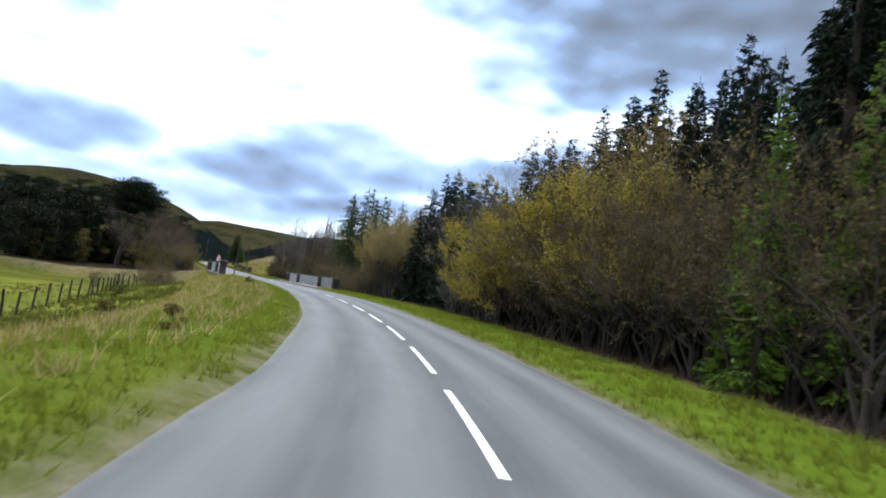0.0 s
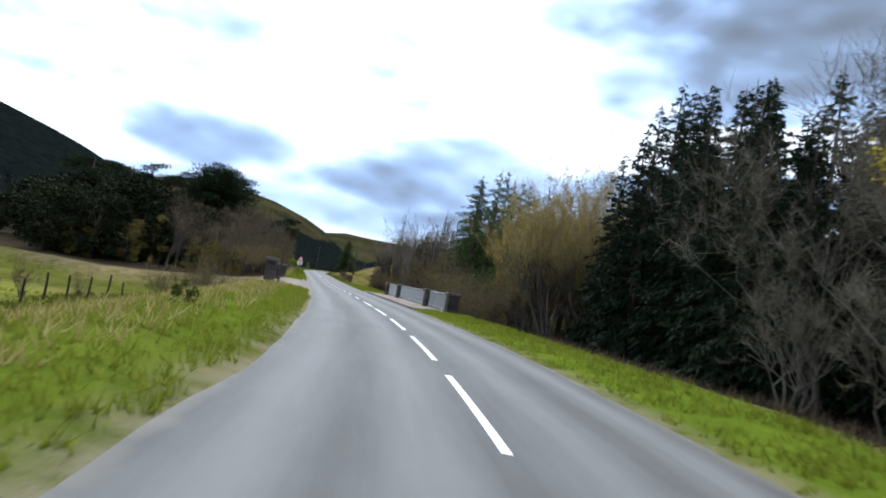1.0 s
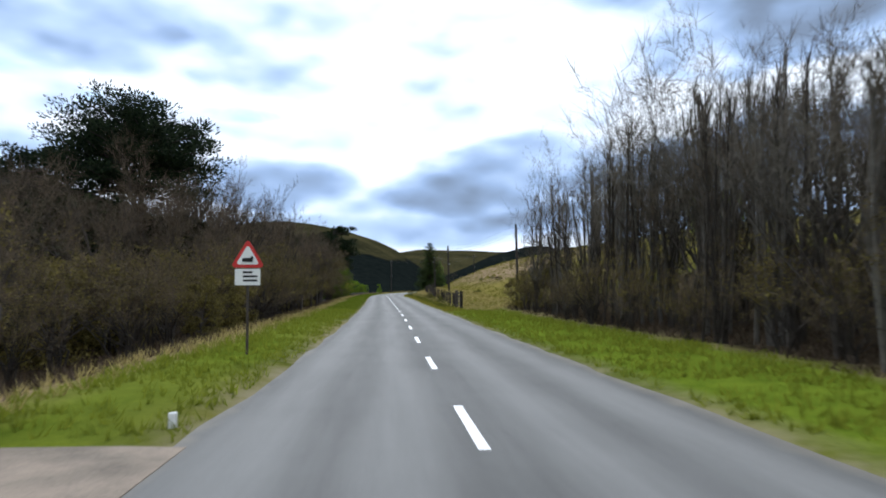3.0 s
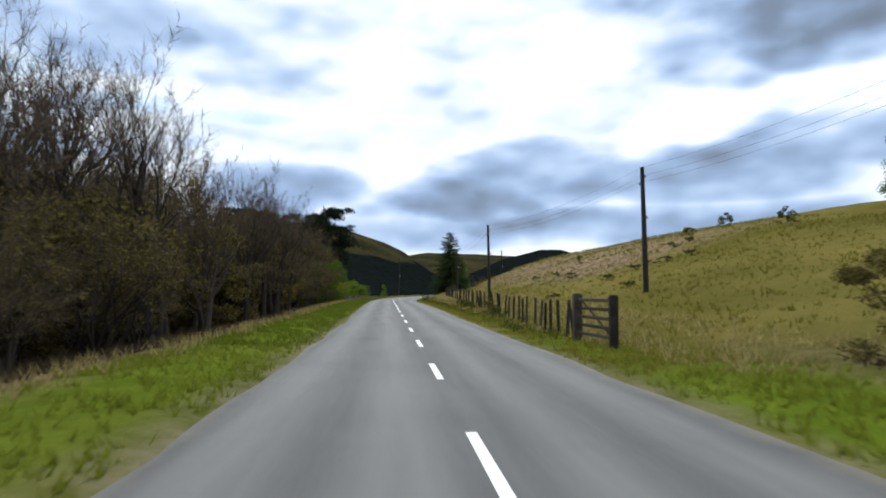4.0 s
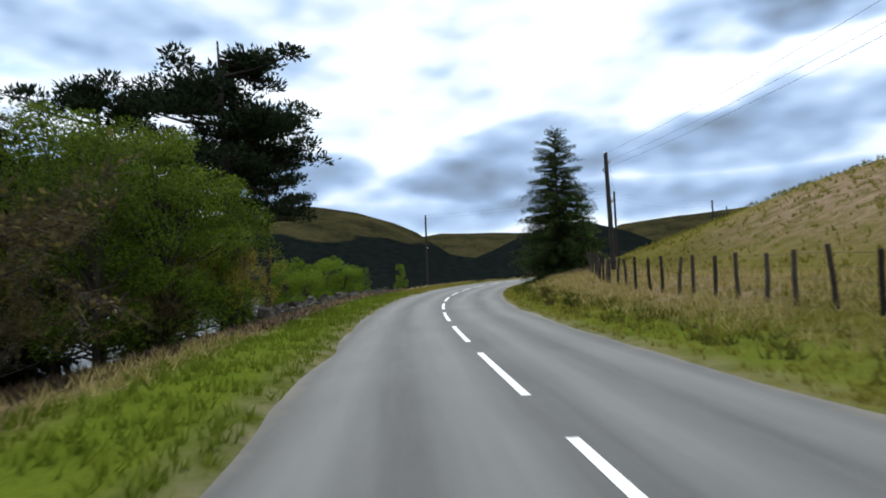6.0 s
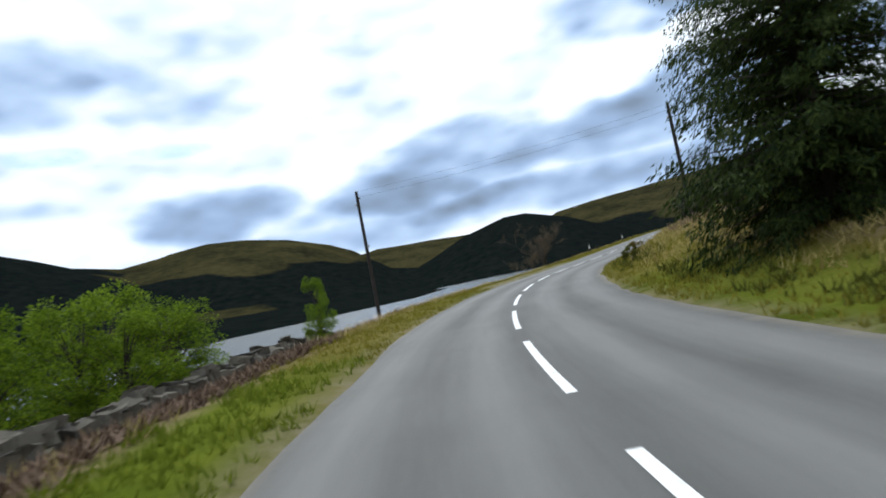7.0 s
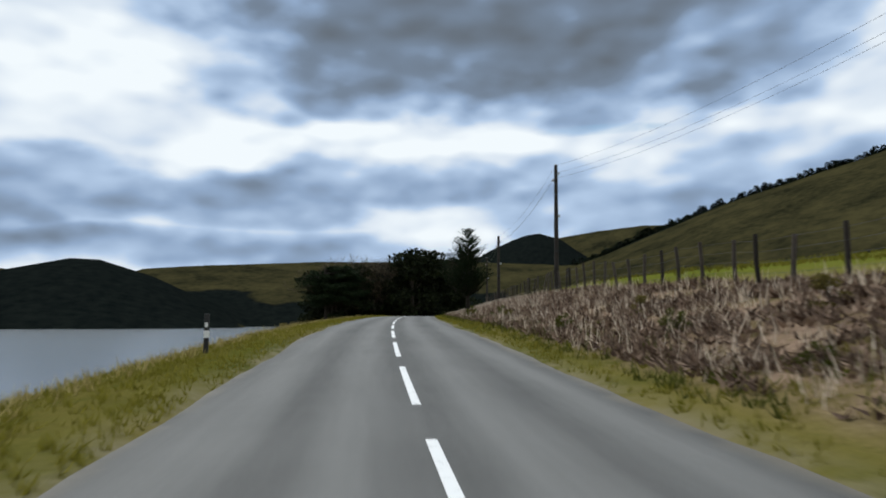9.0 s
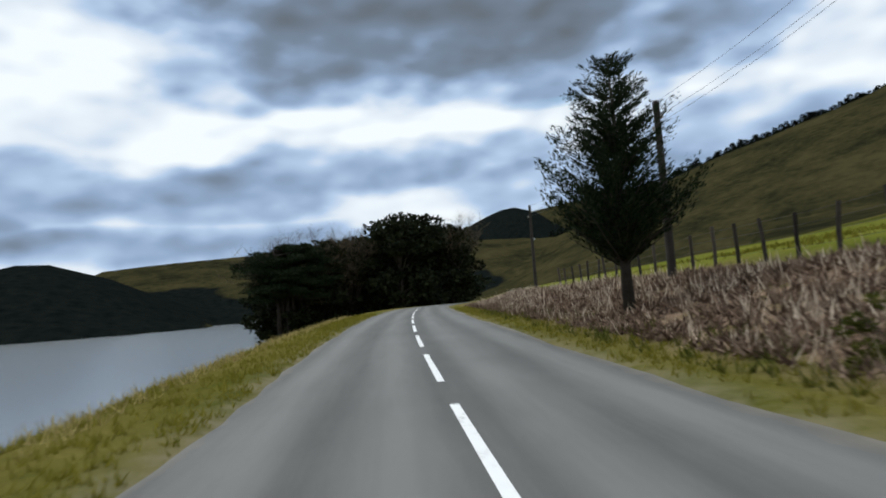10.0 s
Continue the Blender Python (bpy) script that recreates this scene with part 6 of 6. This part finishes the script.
def railing(s0, s1, u):
    """One bay: top and bottom rail, posts, thin pickets."""
    p = road_at((s0 + s1) / 2, u)
    a, b = road_at(s0, u), road_at(s1, u)
    ang = math.degrees(math.atan2(-(b.x - a.x), b.y - a.y))
    t = thing("bridge_railing", pose(p.x, p.y, p.z, 0, 0, ang), "pale grey painted steel railing with thin upright bars on the bridge", "railing", "bridge railings")
    ln = (b - a).length
    n = max(2, int(round(ln / 2.0)))
    picket = Mesh().tube([(0, 0, .22), (0, 0, 1.10)], [.0115, .0115], 5).data("picket", RAIL_PAINT)
    post = Mesh().box(-.035, .035, -.035, .035, .0, 1.12, 0.008).data("rail_post", RAIL_PAINT)
    sl = (b.z - a.z) / ln
    for nm, z, hh, ww in (("top_rail", 1.12, .055, .05), ("bottom_rail", .19, .035, .03)):
        q = Mesh().box(-ww, ww, -ln / 2, ln / 2, z, z + hh, 0.008)
        q.v = [(x, y, zz + sl * y) for x, y, zz in q.v]
        part(nm, q, RAIL_PAINT, t)
    for i in range(n + 1):
        y = -ln / 2 + ln * i / n
        part("rail_post", post, None, t, m=pose(0, y, sl * y))
    m = int(ln / 0.135)
    for i in range(m):
        y = -ln / 2 + ln * (i + .5) / m
        part("picket", picket, None, t, m=pose(0, y, sl * y))
    q = Mesh().box(-.16, .16, -ln / 2, ln / 2, -.3, .10, 0.02)
    q.v = [(x, y, zz + sl * y) for x, y, zz in q.v]
    part("plinth", q, KERB, t, "pale stone plinth with grass at its foot")


LP = [101.0, 111.7, 130.4, 139.6]
RP = [92.6, 103.2, 123.0, 134.6]
for u, row_ in ((-5.35, LP), (5.38, RP)):
    for s in row_:
        pillar(s, u, h=1.5 if s == LP[0] else 1.28)
    for s0, s1 in zip(row_, row_[1:]):
        railing(s0 + 0.62, s1 - 0.62, u)

# ================= fences =================


def post_shape(h, r, seed):
    rg = np.random.RandomState(seed)
    return Mesh().tube([(0, 0, -.3), (rg.normal() * .01, rg.normal() * .01, h * .5), (rg.normal() * .02, rg.normal() * .02, h)], [r, r * .97, r * .93], 7).data("post", POST_WOOD)


POSTS = [post_shape(1.14, .055, k) for k in range(4)]


def fence(line, step, label, wires=4, h=1.1, seed=1):
    """Posts and wires along (s, u) points beside the road."""
    rg = np.random.RandomState(seed)
    pts = [spot(s, u) for s, u in line]
    ln = [0.0]
    for a, b in zip(pts, pts[1:]):
        ln.append(ln[-1] + (b.xy - a.xy).length)
    n = int(ln[-1] / step)
    o = pts[0]
    t = thing("wire_fence", pose(o.x, o.y, o.z), label, "fence", "wire fences")
    foot_ = []
    for i in range(n + 1):
        d = ln[-1] * i / n
        x, y = (float(np.interp(d, ln, [p[j] for p in pts])) for j in (0, 1))
        x, y = x + rg.normal() * .05, y + rg.normal() * .05
        z = gz(x, y)
        foot_.append((x - o.x, y - o.y, z - o.z))
        part("post", POSTS[i % 4], None, t, m=pose(x - o.x, y - o.y, z - o.z, rg.normal() * 2.6, rg.normal() * 2.6, rg.uniform(0, 360)) @ Matrix.Diagonal((1, 1, rg.uniform(.94, 1.08), 1)))
    for k in range(wires):
        zz = h * (0.25 + 0.70 * k / max(1, wires - 1))
        part("wire", Mesh().tube([(x, y, z + zz) for x, y, z in foot_], [.004] * len(foot_), 3, cap=False), WIRE, t)


fence([(20, -13.6), (34, -14.3), (60, -14.4), (84, -14.2), (97, -13)], 2.1, "weathered post-and-wire fence at the foot of the verge beside pasture", seed=1)
fence([(205, 4.7), (216, 5.2), (232, 5.5), (257, 5.9), (280, 6.5), (303, 6.9), (310, 7.0), (318, 7.5), (330, 8.2)], 1.28, "weathered post-and-wire fence along a hill pasture", seed=2)
fence([(338, 9.0), (360, 8.0), (372, 7.4), (381, 7.1), (392, 7.5), (420, 8.1), (445, 8.4), (458, 8.5), (466, 8.9), (500, 8.9), (520, 8.6)], 1.42, "weathered post-and-wire fence on top of the bank", seed=3)


def gate(s, u):
    t = thing("field_gate", at_road(s, u), "old grey wooden field gate with heavy post", "gate")
    part("gate_post", Mesh().box(-.12, .12, -.12, .12, -.3, 1.35, .03), POST_WOOD, t)
    part("gate_post", Mesh().box(-.1, .1, -3.2, -3.0, -.3, 1.3, .03), POST_WOOD, t)
    for i in range(5):
        z = .2 + .23 * i
        part("bar", Mesh().box(-.02, .02, -3.0, -.12, z, z + .085, .008), POST_WOOD, t)
    part("brace", Mesh().tube([(0.03, -2.95, .25), (0.03, -.2, 1.2)], [.035, .035], 4), POST_WOOD, t)


gate(204.2, 4.6)

# ================= power line =================
TOPS = []


def power_pole(s, u, top, lean=0.0):
    p = spot(s, u)
    h = top
    t = thing("power_pole", pose(p.x, p.y, p.z, 0, lean, math.degrees(heading(s))), "tall dark creosoted wooden power pole", "pole", "power poles")
    part("mast", Mesh().tube([(0, 0, -.6), (0, 0, h * .5), (0, 0, h)], [.145, .125, .10], 10), POLE_WOOD, t)
    part("cap", Mesh().tube([(0, 0, h), (0, 0, h + .05)], [.115, .05], 8), GALV, t)
    for z, x in ((h - .15, 0.0), (h - .55, .16), (h - .95, -.16)):
        hold = t
        if x:
            hold = part("bracket", Mesh().box(min(0, x), max(0, x), -.015, .015, z - .02, z), GALV, t)
        part("insulator", Mesh().tube([(x, 0, z), (x, 0, z + .06), (x, 0, z + .14)], [.035, .055, .03], 8), CERAMIC, hold)
    part("plate", Mesh().box(-.09, .09, -.155, -.145, 2.2, 2.4), BLACK, t, "small dark plate")
    part("step_block", Mesh().box(.08, .22, -.05, .05, h * .58, h * .58 + .16, .015), GALV, t)
    m = t.matrix_basis
    TOPS.append([m @ Vector((x, 0, z + .14)) for z, x in ((h - .15, 0.0), (h - .55, .16), (h - .95, -.16))])


POLES = [(188, 14.5, 7.2, 0), (225.5, 12.5, 6.5, -1.0), (261.8, 8.2, 6.2, -1.2), (320.3, 8.6, 6.2, -1.0), (386.5, 7.4, 7.9, 0.0), (429, 12.8, 6.4, 0), (467.5, 9.2, 7.3, 0.5), (494.5, 8.2, 5.7, 0), (540, 9.5, 6.5, 0)]
for q in POLES:
    power_pole(*q)
for a, b in zip(TOPS, TOPS[1:]):
    t = thing("power_line", pose(*a[0]), "thin sagging overhead wires between the poles", "wire", "power lines")
    for k in range(3):
        pts = []
        for i in range(15):
            f = i / 14
            q = a[k].lerp(b[k], f) - a[0]
            pts.append((q.x, q.y, q.z - 0.55 * 4 * f * (1 - f)))
        part("wire", Mesh().tube(pts, [.006] * 15, 3, cap=False), WIRE, t)
power_pole(376.5, -13.0, 9.2, 0.5)
a, b = TOPS[4], TOPS[-1]
t = thing("power_line", pose(*a[0]), "thin sagging overhead wires crossing the road", "wire", "power lines")
for k in range(2):
    part("wire", Mesh().tube([tuple(a[k].lerp(b[k], i / 10) - a[0] + Vector((0, 0, -1.2 * i / 10 * (1 - i / 10)))) for i in range(11)], [.006] * 11, 3, cap=False), WIRE, t)

# ================= warning sign, markers =================
t = thing("warning_sign", at_road(151.0, -3.9, 0.16, 4.0), "red-bordered white triangular warning sign over a small white plate", "road sign")
part("sign_post", Mesh().tube([(0, .04, -.5), (0, .04, 2.28)], [.03, .03], 8), POST_WOOD, t)


def tri_plate(r, y, th, z):
    b = Mesh()
    ring = []
    for k in range(3):
        a = math.pi / 2 + k * 2 * math.pi / 3
        for da in (-.12, 0.0, .12):
            ring.append((r * math.cos(a + da) * (1 if da == 0 else .96), z + r * math.sin(a + da) * (1 if da == 0 else .96)))
    ring = ring[::-1]
    for yy in (y, y - th):
        b.v += [(x, yy, zz) for x, zz in ring]
    n = len(ring)
    b.f += [tuple(range(n)), tuple(reversed(range(n, 2 * n)))]
    b.f += [(k, k + n, (k + 1) % n + n, (k + 1) % n) for k in range(n)]
    return b


part("border", tri_plate(.37, 0.0, .012, 1.94), RED, t, "red triangular border")
face = part("face", tri_plate(.255, -.0125, .004, 1.94), WHITE, t, "white triangular face")
part("symbol", Mesh().box(-.115, .105, -.021, -.017, 1.85, 1.935, .015).box(.06, .12, -.021, -.017, 1.91, 1.97, .008), BLACK, face, "plain dark symbol")
plate = part("plate", Mesh().box(-.27, .27, -.012, 0.0, 1.34, 1.70, .01), WHITE, t, "white plate with dark bars")
part("bar", Mesh().box(-.10, .10, -.017, -.013, 1.60, 1.645), BLACK, plate)
part("bar", Mesh().box(-.10, .21, -.017, -.013, 1.51, 1.555), BLACK, plate)
part("bar", Mesh().box(-.10, .21, -.017, -.013, 1.42, 1.465), BLACK, plate)


def marker(s, u, h=.95, label="black and white roadside marker post on the verge"):
    t = thing("marker_post", at_road(s, u), label, "marker post", "marker posts")
    part("stake", Mesh().box(-.06, .06, -.03, .03, -.2, h * .40, .012), BLACK, t)
    part("band", Mesh().box(-.062, .062, -.032, .032, h * .40, h * .58, .012), WHITE, t, "white band")
    head = part("head", Mesh().box(-.06, .06, -.03, .03, h * .58, h, .012), BLACK, t)
    part("reflector", Mesh().box(-.035, .035, -.036, -.031, h * .66, h * .78), WHITE, head)


marker(436.5, -4.5)
marker(415.5, -4.5)
t = thing("low_marker", at_road(140.0, -3.1), "small white marker block in the verge", "marker post")
part("block", Mesh().box(-.045, .045, -.03, .03, -.1, .17, .012), WHITE, t)
t = thing("verge_pole", at_road(93.5, -4.6), "leaning weathered wooden post at the bridge end", "post")
part("stake", Mesh().tube([(0, 0, -.4), (.02, 0, 1.0), (.05, .02, 1.95)], [.055, .05, .045], 8), POST_WOOD, t)
t = thing("white_stone", at_road(401, -5.9), "small pale stone in the verge", "stone")
part("stone", Mesh().box(-.14, .14, -.1, .1, -.06, .14, .05), STONE_CAP, t)

# ================= dry stone wall and shore boulders =================


def stone_shape(seed, sx, sy, sz):
    rg = np.random.RandomState(seed)
    b = Mesh()
    b.v = [((x + rg.normal() * .12) * sx, (y + rg.normal() * .12) * sy, (z + rg.normal() * .10) * sz) for z in (-.5, .5) for x, y in ((-.4, -.5), (.4, -.5), (.5, -.3), (.5, .3), (.4, .5), (-.4, .5), (-.5, .3), (-.5, -.3))]
    b.f = [tuple(reversed(range(8))), tuple(range(8, 16))] + [(k, (k + 1) % 8, (k + 1) % 8 + 8, k + 8) for k in range(8)]
    return b.data("stone", WALL_STONE)


STONES = [stone_shape(k, .42, .30, .22) for k in range(8)]
CORE = [(305, -6.5), (318, -7.2), (333, -7.3), (345, -8.0), (356, -9.0)]
p0 = spot(*CORE[0])
wall = thing("stone_wall", pose(p0.x, p0.y, p0.z), "low tumbled mossy dry stone wall along the loch side", "wall")
ln = CORE[-1][0] - CORE[0][0]
k = 0
core = Mesh()
ring = []
for s in np.arange(CORE[0][0], CORE[-1][0] + .1, 1.0):
    u = float(np.interp(s, [c[0] for c in CORE], [c[1] for c in CORE]))
    p = spot(s, u) - p0
    th = heading(s)
    hh = .42 + .10 * math.sin(s * 1.3) + .06 * math.sin(s * 3.1)
    for du, z in ((-.26, -.3), (-.18, hh - .12), (.18, hh - .12), (.26, -.3)):
        core.v.append((p.x + du * math.cos(th), p.y + du * math.sin(th), p.z + z))
    m = len(core.v)
    if m > 4:
        for j in range(3):
            core.f.append((m - 8 + j, m - 7 + j, m - 3 + j, m - 4 + j))
part("core", core, WALL_STONE, wall)
for s in np.arange(CORE[0][0], CORE[-1][0], .52):
    u = float(np.interp(s, [c[0] for c in CORE], [c[1] for c in CORE]))
    th = math.degrees(heading(s))
    hh = .42 + .10 * math.sin(s * 1.3) + .06 * math.sin(s * 3.1)
    for j in range(3):
        du = (.22, .20, .0)[j]
        p = spot(s + rng.uniform(-.15, .15), u + du) - p0
        z = (.08, .28, hh)[j]
        part("stone", STONES[k % 8], None, wall, m=pose(p.x, p.y, p.z + z, rng.uniform(-12, 12), rng.uniform(-12, 12), th + 90 + rng.uniform(-20, 20)) @ Matrix.Diagonal((rng.uniform(.8, 1.5), rng.uniform(.8, 1.3), rng.uniform(.8, 1.3), 1)))
        k += 1


def boulder(s, u, k, seed):
    b = bmesh.new()
    bmesh.ops.create_icosphere(b, subdivisions=3, radius=0.5)
    for v in b.verts:
        d = noise.noise(v.co * 1.7 + Vector((seed * 7.3, 0, 0))) * 0.5 + noise.noise(v.co * 5 + Vector((0, seed * 3.1, 0))) * 0.16
        v.co *= 1 + d
        v.co.z *= 0.6
    me = bpy.data.meshes.new("rock")
    b.to_mesh(me)
    b.free()
    me.materials.append(WALL_STONE)
    p = spot(s, u)
    t = thing("boulder", pose(p.x, p.y, p.z, 0, 0, 70 * seed) @ Matrix.Diagonal((k, k, k, 1)), "dark grey boulder on the loch shore", "boulder", "shore boulders")
    part("rock", me, None, t)


for i, (s, u, k) in enumerate([(461, -11.6, 1.1), (463, -12.2, 1.6), (465.5, -12.4, 1.0), (452, -12, .8), (476, -12.5, .9), (398, -13, .8), (403, -12.4, 1.0)]):
    boulder(s, u, k, i)

# ================= grasses =================


def tufts(name, label, bands, density, blade, width, mat, seed, per=5, lean=0.5, drop=0.0):
    """Many blades of grass or stalks on bands (s0, s1, u0, u1) beside the road, one mesh."""
    rg = np.random.RandomState(seed)
    P = []
    for s0, s1, u0, u1 in bands:
        n = int(abs((s1 - s0) * (u1 - u0)) * density)
        s, u = rg.uniform(s0, s1, n), rg.uniform(min(u0, u1), max(u0, u1), n)
        x, y, th = (np.interp(s, _s, a) for a in (_x, _y, _th))
        P.append(np.stack([x + u * np.cos(th), y + u * np.sin(th)], 1))
    P = np.concatenate(P)
    keep = lumps(P[:, 0], P[:, 1], 3.0, seed) + rg.uniform(-.8, .8, len(P)) > -0.5
    P = P[keep]
    z, _ = ground_z(P[:, 0], P[:, 1])
    k = np.repeat(np.arange(len(P)), per)
    q = np.column_stack([P[k] + rg.normal(size=(len(k), 2)) * blade * .22, z[k] - .02 + drop])
    d = np.column_stack([rg.normal(size=(len(k), 2)) * lean, np.ones(len(k))])
    b = Mesh().leaves(q, d, blade, width, rg, 3)
    return tagged(new(name, b.data(name, mat)), label, "grass", kind="stuff")


tufts("verge_grass", "long green grass on the road verges", [(-8, 97, -2.9, -6.4), (-8, 92, 3.0, 6.4), (139, 200, -2.9, -5.8), (137, 192, 3.0, 6.6)], 20, .17, .030, GRASS, 1, 4)
tufts("verge_grass", "short olive grass on the verges by the loch", [(335, 366, -2.85, -7.5), (366, 396, -3.9, -7.5), (396, 540, -2.85, -7.5), (192, 345, 3.0, 6.5), (345, 425, 3.0, 8.2), (425, 540, 3.0, 4.4)], 19, .15, .028, GRASS_OLIVE, 2, 4)
tufts("verge_grass", "long green grass on the verge beside the trees", [(200, 296, -2.9, -5.8), (296, 335, -2.9, -5.1)], 21, .17, .030, GRASS_SHADED, 10, 4)
tufts("dry_grass", "pale dry grass among the green", [(-8, 97, -4.0, -9.0), (139, 330, -5.0, -7.2), (192, 345, 4.5, 9.5), (288, 345, 5.4, 9.5), (288, 345, 5.8, 10), (345, 540, -4.5, -9), (345, 424, 5.6, 9.2), (345, 424, 6.6, 9.2), (345, 424, 4.2, 9)], 6, .30, .03, GRASS_DRY, 3, 4)
tufts("rushes", "dark rushes and tussocks beside the road", [(205, 345, 3.6, 5.4), (350, 392, 3.4, 5.2), (392, 520, 3.5, 5.0), (20, 95, -9, -15)], 4, .27, .035, GRASS_DARK, 4, 7)
tufts("pasture_grass", "rough grass on the pasture slopes", [(200, 345, 6.5, 34), (345, 520, 11, 30), (-5, 97, -7, -30)], 3, .22, .05, GRASS_OLIVE, 5, 4)
tufts("dead_bracken", "flattened rusty dead bracken on the bank", [(420, 545, 4.1, 8.5), (296, 345, -5.2, -8.5), (330, 346, 6.8, 8.6), (346, 385, -6.8, -14)], 30, .25, .075, BRACKEN, 6, 4, 1.2, .05)
tufts("bracken_stalks", "pale dead bracken stalks standing on the bank", [(422, 545, 4.2, 8.4), (346, 385, -6.8, -12)], 5, .42, .034, STALKS, 7, 3, 0.28)
tufts("dead_bracken", "scattered rusty dead bracken among dry grass", [(356, 424, 6.2, 8.4)], 5, .34, .06, BRACKEN, 11, 4, 1.0, .05)
tufts("wood_floor_litter", "brown litter and dead stems under the trees", [(-8, 92, 6.6, 11), (139, 192, 6.8, 12), (141, 300, -6.2, -14)], 7, .35, .03, LITTER, 8, 4, 0.8)
tufts("weeds", "tufts of grass and moss along the bridge railing foot", [(98, 137, -5.05, -5.25), (94, 134, 4.78, 4.95), (92, 134, 5.3, 5.5)], 26, .11, .03, GRASS, 9, 4, 0.7, .06)
